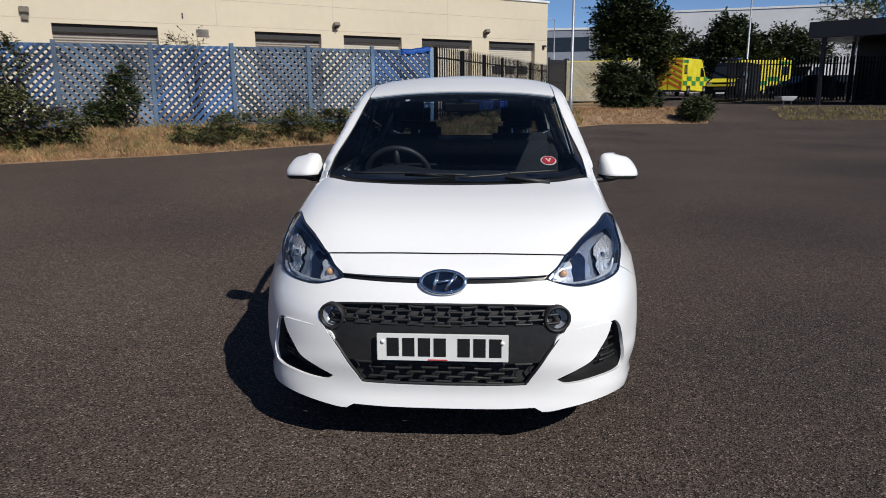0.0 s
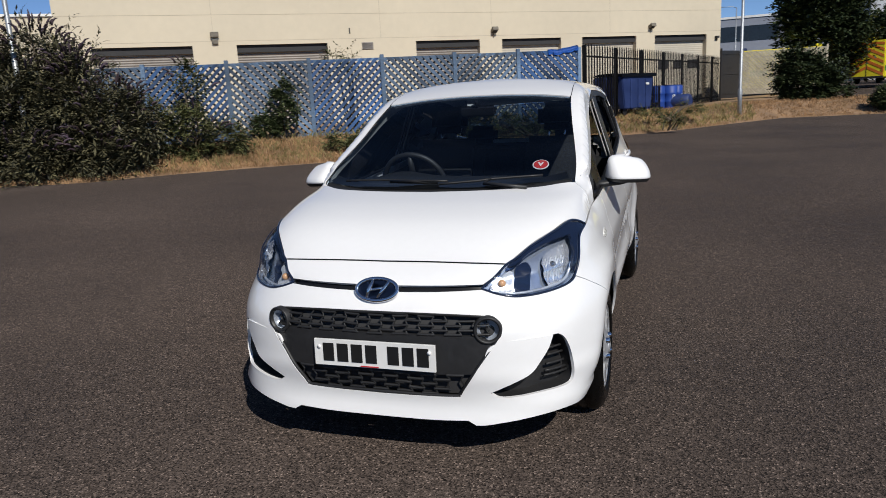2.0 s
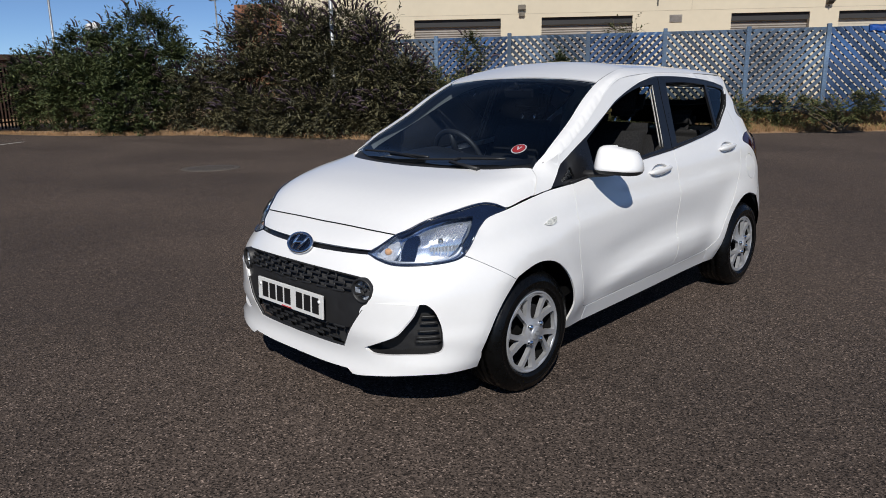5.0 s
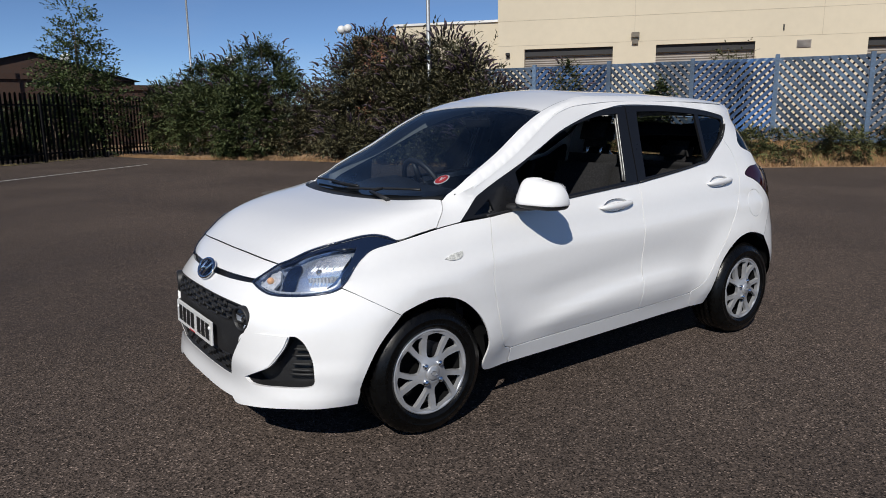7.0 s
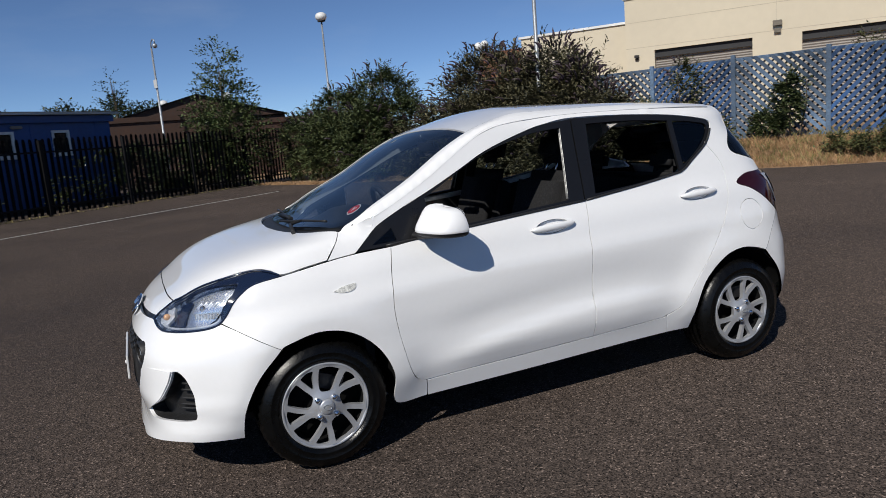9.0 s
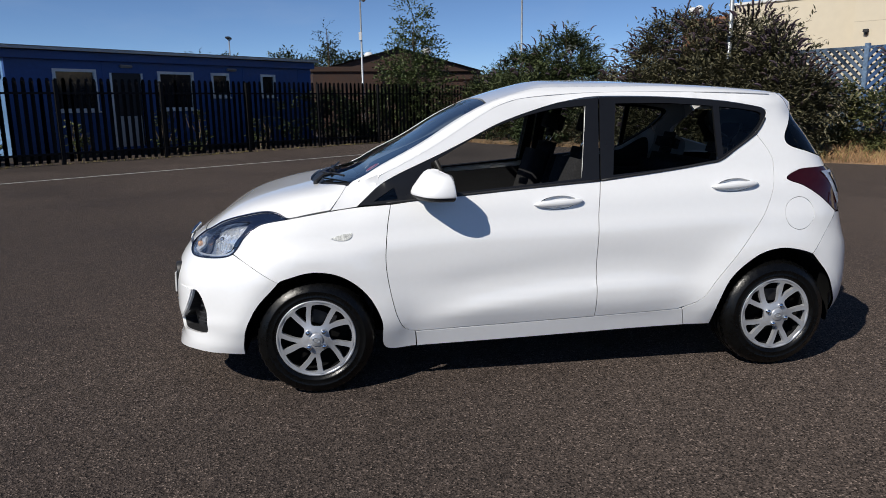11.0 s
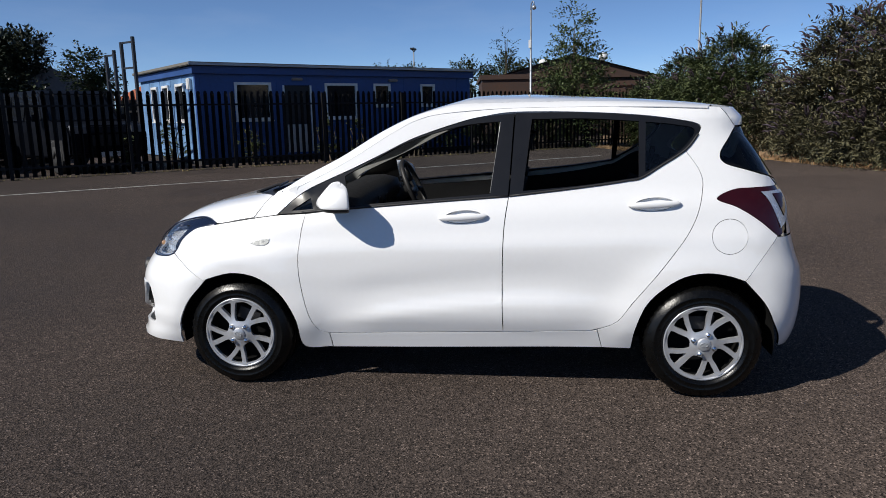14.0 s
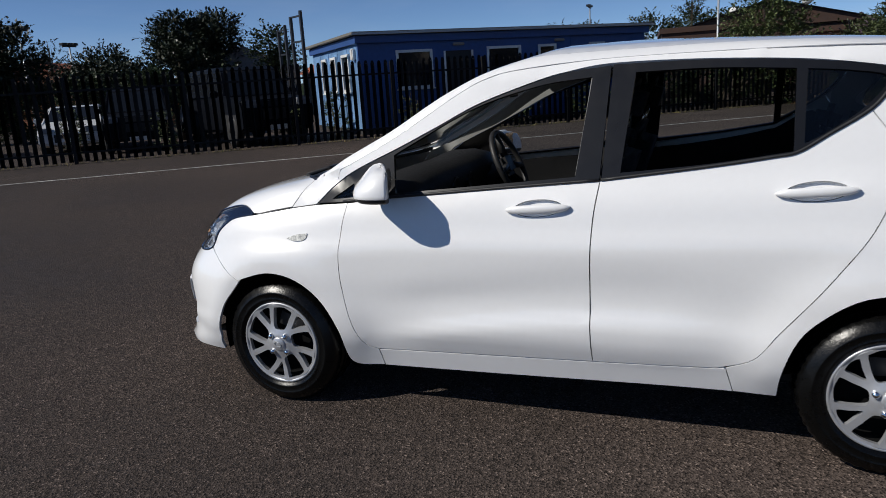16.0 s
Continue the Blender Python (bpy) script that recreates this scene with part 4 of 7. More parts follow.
def honeycomb(z0, z1, rows, name):
    """A moulded mesh of staggered cells between two heights."""
    bm = bmesh.new()
    pitch = (z1 - z0) / rows
    poly = both(grille_half)

    def put(a, b, r):
        q = np.array([a, b])
        if not within(shrink(poly, .006), q).all():
            return
        p = from_nose(np.linspace(q[0], q[1], 4))
        p = p - normal_at(p) * .012
        rr = [r] * 4
        tube(bm, [tuple(v) for v in p], rr, 5, caps=False)
    for k in range(rows + 1):
        z = z0 + k * pitch
        for i in range(-13, 13):
            x0 = i * .086 + (.043 if k % 2 else 0)
            put((x0 - .027, z), (x0 + .027, z), .0058)
            if k < rows:
                put((x0 + .026, z), (x0 + .017, z + pitch), .0032)
                put((x0 - .026, z), (x0 - .017, z + pitch), .0032)
    part(name, bm, M_TRIM, grille)


honeycomb(.553, .622, 4, "upper_mesh")
honeycomb(.306, .392, 4, "lower_mesh")

for side in (1, -1):
    fog = tagged(new("fog_lamp"), "round fog lamp in a black ring")
    fog.parent = bumper
    spot = from_nose(nose_plan([(.436, .569)]))[0]
    fog.matrix_local = pose(side * spot[0], spot[1] + .012, spot[2], 0, 0, 90 + side * 14)
    # the lamp looks along its own -x axis
    bm = bmesh.new()
    lathe(bm, [(.053, .03), (.053, -.012), (.049, -.016), (.042, -.012), (.042, .03)], 36)
    part("bezel", bm, M_TRIM, fog, smooth=True)
    bm = bmesh.new()
    lathe(bm, [(.041, .0), (.036, .014), (.022, .026), (.004, .031)], 32)
    part("reflector", bm, M_BAND, fog, smooth=True)
    bm = bmesh.new()
    bmesh.ops.create_uvsphere(bm, u_segments=16, v_segments=10, radius=.010, matrix=Matrix.Translation((.012, 0, 0)))
    part("bulb", bm, M_DARK, fog, smooth=True)
    bm = bmesh.new()
    lathe(bm, [(.042, -.004), (.034, -.011), (.018, -.015), (.002, -.016)], 32)
    no_shadow(part("lens", bm, M_LENS, fog, smooth=True))
    outline = duct if side > 0 else duct2
    wing_plan = trace(N((.44, .50), (.50, .523)) + P([(.60, -.625, .529), (.650, -.578, .526), (.637, -.595, .482), (.612, -.62, .437), (.579, -.65, .392), (.515, -.68, .357), (.440, -.694, .324)], (1, 6)) + N((.415, .335), (.41, .37), (.42, .43))) * (side, 1)
    panel("bumper_blade", wing_plan, from_nose, bumper, M_WHITE, gap=0, flange=.03, step=.022, press=blade)
    panel("duct_insert", outline, from_nose, bumper, M_TRIM, lift=-.07, gap=-.003, flange=.04, rim=(.065, 0), label="black plastic side duct")
    for k in range(5):
        z = .352 + k * .028
        a = nose_plan([(.645 + .005 * k, z), (.730 - .005 * k, z)]) * (side, 1)
        p = from_nose(np.linspace(a[0], a[1], 6))
        p = p - normal_at(p) * .044
        bm = bmesh.new()
        tube(bm, [tuple(v) for v in p], .005, 6)
        part("duct_fin", bm, M_TRIM, bumper)

# number plate: the writing is left as bars
plate = tagged(new("number_plate"), "white number plate with plain dark bars")
plate.parent = bumper
plate.matrix_local = pose(0, -.762, .469, -2, 0, 0)
bm = boxes((-.251, .251, -.004, .006, -.0535, .0535), bevel=.002)
part("plate", bm, M_PLATE, plate)
for x in (-.189, -.129, -.069, -.009, .082, .142, .202):
    part("bar", boxes((x - .023, x + .023, -.0065, -.0042, -.034, .038)), M_INK, plate)
part("maker_bar", boxes((-.055, .02, -.0062, -.0042, -.050, -.046)), M_REDINK, plate)
for x in (-.228, .228):
    bm = bmesh.new()
    lathe(bm, [(.008, 0), (.008, -.004), (.001, -.006)], 14)
    bmesh.ops.transform(bm, matrix=pose(x, -.004, .022, 0, 0, 90), verts=bm.verts)
    part("screw_cap", bm, M_WHITE, plate)

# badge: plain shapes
badge = tagged(new("badge"), "oval chrome badge")
badge.parent = bumper
badge.matrix_local = pose(0, -.688, .708, -32, 0, 0)
bm = bmesh.new()
pts = [(.085 * math.cos(a), 0, .045 * math.sin(a)) for a in (math.tau * k / 48 for k in range(49))]
tube(bm, pts, .0075, 8, caps=False)
part("ring", bm, M_CHROME, badge, smooth=True)
bm = bmesh.new()
v = [bm.verts.new((.083 * math.cos(a), .004, .043 * math.sin(a))) for a in (math.tau * k / 48 for k in range(48))]
bm.faces.new(v)
bmesh.ops.solidify(bm, geom=bm.faces[:], thickness=.006)
part("field", bm, M_BLUEBLACK, badge)
bm = bmesh.new()
for s in (-1, 1):
    tube(bm, [(s * .022 - .014, -.004, -.034), (s * .030, -.006, 0), (s * .034 + .014, -.004, .034)], [.006, .008, .006], 8)
tube(bm, [(-.036, -.004, -.007), (0, -.006, 0), (.036, -.004, .007)], [.005, .006, .005], 8)
part("emblem", bm, M_CHROME, badge)

# headlights
hl = trace(P(LAMP_LOW + LAMP_OUT + LAMP_TOP, (0, 11)))
bezel = trace(P([LAMP_LOW[-1]] + LAMP_OUT + LAMP_TOP[:-1] + [(.505, -.53, .778), (.56, -.46, .818), (.62, -.365, .848), (.678, -.275, .856), (.700, -.32, .80), (.702, -.365, .745)], (0, 5, 17)))
MAIN_BOWL = trace(P([(.672, -.30, .842), (.692, -.34, .79), (.697, -.375, .74), (.682, -.43, .705), (.645, -.485, .698), (.612, -.47, .75), (.605, -.43, .81)]))
TURN_BOWL = trace(P([(.43, -.605, .708), (.46, -.58, .742), (.497, -.545, .768), (.515, -.565, .73), (.508, -.59, .693), (.465, -.607, .697)]))
DIVIDER = trace(P([(.522, -.525, .782), (.552, -.485, .802), (.572, -.505, .75), (.578, -.545, .692), (.538, -.58, .686), (.53, -.57, .73)]))
for side in (1, -1):
    h = tagged(new("headlight"), "swept-back headlight under clear plastic")
    h.parent = car
    panel("lens", hl, from_nose, h, M_LENS, flange=0, lift=-.001, side=side)
    h.children[-1].visible_shadow = False
    panel("housing", hl, from_nose, h, M_HOUSING, lift=-.045, gap=.004, flange=.04, rim=(.04, 0), side=side, label="blue-grey reflector housing")
    panel("bezel", bezel, from_nose, h, M_BLUEBLACK, lift=-.006, gap=.002, flange=.012, side=side, label="dark lamp bezel")
    bm = bmesh.new()
    edge = from_nose(hl)
    edge = edge * (side, 1, 1)
    tube(bm, [tuple(p) for p in edge] + [tuple(edge[0])], .0045, 6, caps=False)
    part("lens_rim", bm, M_BLUEBLACK, h)
    low = shrink(hl, .017)
    low3 = from_nose(low)
    high = int(np.argmax(low3[:, 2] > .735))
    low3 = (low3 - normal_at(low3) * .022)[3:high] * (side, 1, 1)
    bm = bmesh.new()
    tube(bm, [tuple(p) for p in low3], .006, 6)
    part("inner_rail", bm, M_BAND, h, "pale rail round the reflectors", smooth=True)
    flute = lambda q: (.008 * np.abs(np.sin(q[:, 0] * 120)) + .005 * np.sin(q[:, 1] * 110))[:, None]
    panel("main_reflector", MAIN_BOWL, from_nose, h, M_BOWL, lift=-.030, gap=0, flange=.012, step=.0045, side=side, press=flute, label="fluted bright reflector")
    panel("turn_reflector", TURN_BOWL, from_nose, h, M_CRYSTAL, lift=-.026, gap=0, flange=.012, step=.0045, side=side, press=flute, label="fluted bright reflector")
    panel("divider", DIVIDER, from_nose, h, M_BLUEBLACK, lift=-.036, gap=0, flange=.02, side=side, label="dark blue divider")
    for x in np.linspace(.612, .690, 9):
        column = np.array([q for q in nose_plan([(x, z) for z in np.linspace(.69, .85, 26)])])
        column = column[within(shrink(MAIN_BOWL, .004), column)]
        if len(column) > 3:
            p = from_nose(column)
            p = (p - normal_at(p) * .029) * (side, 1, 1)
            bm = bmesh.new()
            tube(bm, [tuple(v) for v in p], .0042, 8)
            part("flute", bm, M_CRYSTAL, h, smooth=True)
    for x, z, r, d, mat_b in ((.652, .770, .013, .022, M_CHROME), (.474, .722, .015, .018, M_AMBER)):
        p = from_nose(nose_plan([(x, z)]))
        p = (p - normal_at(p) * d)[0] * (side, 1, 1)
        bm = bmesh.new()
        bmesh.ops.create_uvsphere(bm, u_segments=14, v_segments=10, radius=r, matrix=Matrix.Translation(p))
        part("bulb", bm, mat_b, h, smooth=True)

# bonnet, cowl, windscreen, roof
def top_of(plan):
    """Nose-plan places as (x, y)."""
    return [tuple(p[:2]) for p in from_nose(np.asarray([q[:2] for q in plan], float))]


fr = top_of(N((0, .791), (.28, .791), (.40, .788), (.484, .783)))
hl_edge = top_of(P([(x - .002, y, z + .003) for x, y, z in LAMP_TOP[:-2][::-1]]))
tip = from_side(np.array([(-.106, .868), (.0, .884), (.091, .897)] + line((.091, .897), (.172, 1.006), 6)))
bonnet = trace([(*fr[0], 1), fr[1], fr[2], (*fr[3], 1)] + hl_edge + [tuple(tip[0][:2]), tuple(tip[1][:2]), (*tip[2][:2], 1)] + [tuple(v[:2]) for v in tip[3:]] + [(float(half_width(.174, 1.008)), .174, 1), (.586, .118), (.47, .040), (.26, -.010), (0, -.028, 1)], closed=False)


def crown(q):
    """The swelling of the bonnet between its edges."""
    x, y = np.abs(q[:, 0]), q[:, 1]
    a = np.clip((y + .585 - .11 * (x / .48) ** 2) / .20, 0, 1)
    b = np.clip((-.03 - y) / .30, 0, 1)
    c = np.clip((.50 + .24 * np.clip(y + .5, 0, .55) - x) / .22, 0, 1)
    return (.003 * np.sin(a * math.pi / 2) * np.sin(b * math.pi / 2) * c * c * (3 - 2 * c))[:, None]


edge_half = trace([(*fr[0], 1), fr[1], fr[2], (*fr[3], 1)], closed=False)
seam = from_top(np.concatenate([(edge_half * (-1, 1))[::-1], edge_half[1:]]))
bm = bmesh.new()
tube(bm, [tuple(p) for p in seam - normal_at(seam) * .001 + (0, -.0005, 0)], .0023, 6)
part("bonnet_seal", bm, M_LINER, bumper)
panel("bonnet", both(bonnet), from_top, car, M_WHITE, flange=.02, step=.02, press=crown)
side_pts = [tuple(p) for p in trace(SCREEN_EDGE, 6, False)]
bottom = [(0, .035, 1), (.30, .05), (.48, .11)]
screen = np.concatenate([trace(bottom + [(side_pts[0][0] - .004, side_pts[0][1] + .01, 1)], 6, False)[:-1], np.array(side_pts), trace([(*side_pts[-1], 1), (.33, .899), (.15, .901), (0, .901, 1)], 6, False)[1:]])
no_shadow(panel("windscreen", both(screen), from_top, car, M_SCREEN, lift=-.004, gap=.003, flange=.006, step=.05, label="clear curved windscreen"))
cowl = trace([(0, -.026, 1), (.26, -.008), (.47, .042), (.585, .120), (.638, .190, 1), (.60, .215, 1), (.50, .125), (.30, .07), (0, .055, 1)], closed=False)
panel("cowl", both(cowl), from_top, car, M_TRIM, lift=-.012, gap=0, step=.04)
top_edge = [(0, .903, 1), (.15, .903), (.33, .901)]
rail = [tuple(p) for p in trace(DITCH, 6, False)]
back = [(x, float(TAIL(1.432)) - .02 * (x / .45) ** 2) for x in (.42, .30, .15, 0)]
roof = np.concatenate([trace(top_edge + [(*rail[0], 1)], 6, False)[:-1], np.array(rail), np.array(back)])
panel("roof", both(roof), from_top, car, M_WHITE, step=.05)
inner = both(np.array([(0, .93), (.40, .98), (.44, 1.3), (.44, 2.3), (.38, 2.45), (0, 2.48)]))
outer = np.array([(float(half_width(y, z - .010)), y) for y, z in trace(PILLAR, 8, False) if .19 < y < 2.42])
strip = np.concatenate([outer, np.array(rail)[::-1], np.array(side_pts)[::-1][1:]])
for sd in (1, -1):
    panel("pillar_face", strip, from_top, car, M_WHITE, gap=0, flange=.003, step=.02, lift=.0012, side=sd)
    ditch = from_top(np.array([(x * .996, y) for x, y in rail[::2]]))
    bm = bmesh.new()
    tube(bm, [tuple(p * (sd, 1, 1)) for p in ditch - (0, 0, .0045)], .0055, 6)
    part("roof_moulding", bm, M_TRIM, car, "black roof seam strip", smooth=True)
panel("headliner", inner, from_top, car, M_LINING, lift=-.035, flange=0, step=.09)
frit = trace([(0, .035, 1), (.30, .05), (.48, .11), (.622, .205, 1), (.600, .26, 1), (.48, .19), (.30, .115), (0, .10, 1)], closed=False)
panel("screen_border", both(frit), from_top, car, M_GLOSSBLACK, lift=-.007, gap=.004, flange=0, step=.04)
panel("screen_border", both(trace([(0, .862, 1), (.3, .858), (.495, .838, 1), (.512, .880, 1), (.33, .895), (.15, .898), (0, .898, 1)], closed=False)), from_top, car, M_GLOSSBLACK, lift=-.008, gap=.004, flange=0, step=.05)
for x0, y0, x1, y1 in ((-.49, .13, .06, .09), (.03, .045, .50, .165)):
    w = tagged(new("wiper"), "black wiper at rest")
    w.parent = car
    q = np.linspace((x0, y0), (x1, y1), 9)
    p = from_top(q)
    p = p + normal_at(p) * .016
    bm = bmesh.new()
    tube(bm, [tuple(v) for v in p], [.006] * 9, 6)
    part("blade", bm, M_TRIM, w)
    a = from_top(np.array([(x0 + .42 * (x1 - x0), y0 - .055), ((x0 + x1) / 2, (y0 + y1) / 2)]))
    n2 = normal_at(a)
    a = a + n2 * np.array([[.006], [.017]])
    bm = bmesh.new()
    tube(bm, [tuple(from_top(np.array([(x1 * .9 + x0 * .1, y0 - .03)]))[0] + (0, 0, .006)), tuple((a[0] + a[1]) / 2 + (0, 0, .003)), tuple(a[1])], [.011, .008, .006], 8)
    part("arm", bm, M_TRIM, w)

# tail
half = trace([(0, .25, 1)] + T((2.82, .25), (2.765, .262, 1), (2.722, .381), (2.659, .498), (2.563, .606, 1), *line((2.563, .606), (2.715, .815)), (2.715, .815, 1), (2.776, .808)) + [(0, .801, 1)], closed=False)
panel("rear_bumper", both(half), from_tail, car, M_WHITE, gap=.0008, flange=.012, step=.05)
half = trace([(0, .803, 1)] + T((2.772, .812, 1), (2.777, .90), (2.777, .98), (2.747, 1.045, 1), (2.706, 1.085, 1), (2.75, 1.074)) + [(0, 1.066, 1)], closed=False)
panel("tailgate", both(half), from_tail, car, M_WHITE, step=.06)
half = trace([(0, 1.068, 1)] + T((2.70, 1.09, 1), (2.582, 1.126), (2.472, 1.162), (2.454, 1.21), (2.50, 1.28), (2.54, 1.329, 1)) + [(.15, 1.345), (0, 1.345, 1)], closed=False)
no_shadow(panel("rear_window", both(half), from_tail, car, M_TINT, step=.05, label="dark wrap-round rear window"))
half = trace([(0, 1.348, 1), (.15, 1.348)] + T((2.541, 1.333, 1), *line((2.541, 1.333), (2.471, 1.427)), (2.471, 1.427, 1)) + [(.3, 1.430), (0, 1.430, 1)], closed=False)
panel("spoiler", both(half), from_tail, car, M_WHITE, step=.05)
tl = trace(T((2.428, .994), (2.507, 1.037), (2.62, 1.045), (2.745, 1.046, 1), (2.775, .98), (2.775, .90), (2.752, .83), (2.716, .813, 1), (2.619, .893), (2.52, .954)))
tl_in = trace(T((2.630, 1.018, 1), (2.740, 1.022, 1), (2.764, .97), (2.760, .89), (2.725, .850, 1), (2.690, .93), (2.660, .985)))
tl_core = trace(T((2.685, 1.004, 1), (2.736, 1.006, 1), (2.750, .95), (2.738, .905, 1), (2.715, .95)))
for side in (1, -1):
    l = tagged(new("tail_light"), "dark red wrap-round tail light")
    l.parent = car
    panel("lens", tl, from_tail, l, M_RED, lift=.003, side=side, flange=.02, dome=.010)
    panel("red_core", tl_core, from_tail, l, M_RED, lift=.018, side=side, flange=.008, gap=0, step=.015)
    panel("clear_band", tl_in, from_tail, l, M_BAND, lift=.013, side=side, flange=.01, gap=0, step=.02, label="pale reflector band")

# mirrors
for side in (1, -1):
    mir = tagged(new("door_mirror"), "white door mirror on a black foot")
    mir.parent = car
    # a dome with a flat, sharp lower edge
    outline = [(math.copysign(abs(math.cos(a)) ** .55, math.cos(a)), math.sin(a)) for a in (math.tau * k / 40 for k in range(40))]
    shell, under = [(-.030, .93), (-.043, .985), (-.040, 1.0), (-.030, 1.0), (-.010, .975), (.014, .925), (.036, .85), (.052, .75), (.061, .61), (.066, .36), (.067, .02)], [(-.041, .97), (-.052, .95), (-.061, .85), (-.064, .55), (-.064, .02)]
    for title, rings_of, mat_m in (("shell", shell, M_WHITE), ("lower_cover", under, M_TRIM)):
        bm = bmesh.new()
        loops = []
        for z, r in rings_of:
            lean = max(z, 0) / .075
            loops.append([bm.verts.new((.117 * x * r - .012 * lean, (.118 * y * (1 - .72 * max(0, (z + .043) / .11 - .22)) if y < 0 else .022 * y) * (r if y < 0 else min(1, r * 1.2)) + .02 * x * r, z - .010 * x * r * lean - .006 * x)) for x, y in outline])
        for p, q in zip(loops, loops[1:]):
            for k in range(40):
                bm.faces.new((p[k], p[(k + 1) % 40], q[(k + 1) % 40], q[k]))
        bmesh.ops.recalc_face_normals(bm, faces=bm.faces[:])
        part(title, bm, mat_m, mir, smooth=True)
    bm = bmesh.new()
    v = [bm.verts.new((.096 * math.copysign(abs(math.cos(a)) ** .7, math.cos(a)), .026, .012 + .044 * math.copysign(abs(math.sin(a)) ** .75, math.sin(a)))) for a in (math.tau * k / 32 for k in range(32))]
    bm.faces.new(v)
    bmesh.ops.solidify(bm, geom=bm.faces[:], thickness=.004)
    part("mirror_glass", bm, M_CHROME, mir)
    bm = bmesh.new()
    tube(bm, [(-.19, -.04, -.072), (-.13, -.04, -.068), (-.05, -.04, -.058), (.03, -.03, -.048)], [.034, .030, .028, .014], 12)
    for v in bm.verts:
        v.co.z = -.060 + (v.co.z + .060) * .6
    part("foot", bm, M_TRIM, mir, smooth=True)
    mir.matrix_local = Matrix.Translation((side * .852, .607, 1.020)) @ Matrix.Diagonal((side, 1, 1, 1)) @ Matrix.Rotation(radians(19), 4, 'Z')

# wheels
def build_wheel():
    w = new("wheel")
    w.parent = car
    bm = bmesh.new()
    prof = [(.190, .0), (.199, .012), (.206, .0155), (.209, .0175), (.212, .0158), (.234, .0165), (.237, .0182), (.240, .0160), (.268, .004), (.280, -.012), (.285, -.022)]
    for k in range(4):
        x = -.030 - k * .036
        prof += [(.2865, x), (.2865, x - .024), (.279, x - .026), (.279, x - .032)]
    prof += [(.2865, -.172), (.280, -.184), (.245, -.196), (.199, -.190), (.190, -.175)]
    lathe(bm, prof, 96)
    # cut lateral grooves into the shoulder
    for v in bm.verts:
        r = math.hypot(v.co.y, v.co.z)
        a = math.atan2(v.co.z, v.co.y)
        if r > .276 and (-.06 < v.co.x or v.co.x < -.14) and int(round(a / math.tau * 96)) % 2 == 0:
            k = (r - .0055) / r
            v.co.y *= k
            v.co.z *= k
    part("tyre", bm, M_RUBBER, w, "black road tyre", smooth=False)
    bm = bmesh.new()
    lathe(bm, [(.194, -.02), (.194, -.004), (.191, .007), (.186, .009), (.180, .006), (.176, -.004), (.174, -.016)], 64)
    rim = part("rim", bm, M_SILVER, w, "silver wheel trim with forked spokes", smooth=True)
    bm = bmesh.new()
    lathe(bm, [(.193, -.17), (.193, -.021), (.172, -.018), (.168, -.075), (.16, -.08)], 64)
    part("wheel_barrel", bm, M_LINER, w, "black steel wheel behind the trim", smooth=True)
    bm = bmesh.new()
    lathe(bm, [(.168, -.078), (.12, -.075), (.085, -.068), (.06, -.068), (.002, -.05)], 40)
    part("brake_disc", bm, M_LINER, w)
    bm = bmesh.new()
    box(bm, -.075, -.045, -.06, .06, .06, .125)
    part("brake_caliper", bm, M_BLACKSTEEL, w)
    # the face: five forked arms between rounded openings
    polar = lambda r, deg: (r * math.cos(radians(deg - 70 * (r - .06))), r * math.sin(radians(deg - 70 * (r - .06))))
    holes = []
    for k in range(5):
        c = 72 * k
        holes.append(trace([polar(.163, c + 19.5), polar(.169, c + 23), polar(.171, c + 36), polar(.169, c + 49), polar(.163, c + 52.5), polar(.125, c + 54.5), polar(.090, c + 57), polar(.072, c + 54), polar(.066, c + 36), polar(.072, c + 18), polar(.090, c + 15), polar(.125, c + 17.5)], 4))
        holes.append(trace([polar(.163, c - 10.5), polar(.169, c - 8), polar(.171, c), polar(.169, c + 8), polar(.163, c + 10.5), polar(.130, c + 7), polar(.103, c + 3), polar(.096, c), polar(.103, c - 3), polar(.130, c - 7)], 4))
    ring_out = np.array([polar(.180, 360 * k / 60) for k in range(60)])
    depth = pchip((0, .035, .06, .09, .12, .155, .180), (.022, .021, .014, .007, .004, .004, .006))
    face = panel("spider", ring_out, lambda q: np.stack([5 + depth(np.hypot(q[:, 0], q[:, 1])), q[:, 0], q[:, 1]], -1), rim, M_SILVER, holes=holes, gap=0, flange=.022, step=.010, press=lambda q: (-.0035 * np.cos(10 * (np.arctan2(q[:, 1], q[:, 0]) + 1.22 * (np.hypot(q[:, 0], q[:, 1]) - .06))) * np.clip((np.hypot(q[:, 0], q[:, 1]) - .05) / .05, 0, 1))[:, None], label="forked five-arm trim")
    for v in face.data.vertices:
        v.co.x -= 5
    bm = bmesh.new()
    lathe(bm, [(.034, .012), (.033, .024), (.028, .028), (.001, .029)], 40)
    part("hub_cap", bm, M_SILVER, rim, smooth=True)
    bm = bmesh.new()
    tube(bm, [(.030, .018 * math.cos(a), .010 * math.sin(a)) for a in (math.tau * k / 20 for k in range(21))], .0016, 5, caps=False)
    part("emblem", bm, M_GALV, rim)
    for k in range(4):
        a = math.tau * k / 4 + 1.19
        bm = bmesh.new()
        lathe(bm, [(.0135, .006), (.0125, .024), (.0105, .030), (.001, .033)], 12)
        bmesh.ops.translate(bm, vec=(.0, .052 * math.cos(a), .052 * math.sin(a)), verts=bm.verts)
        part("wheel_nut", bm, M_CHROME, rim, smooth=True)
    bm = bmesh.new()
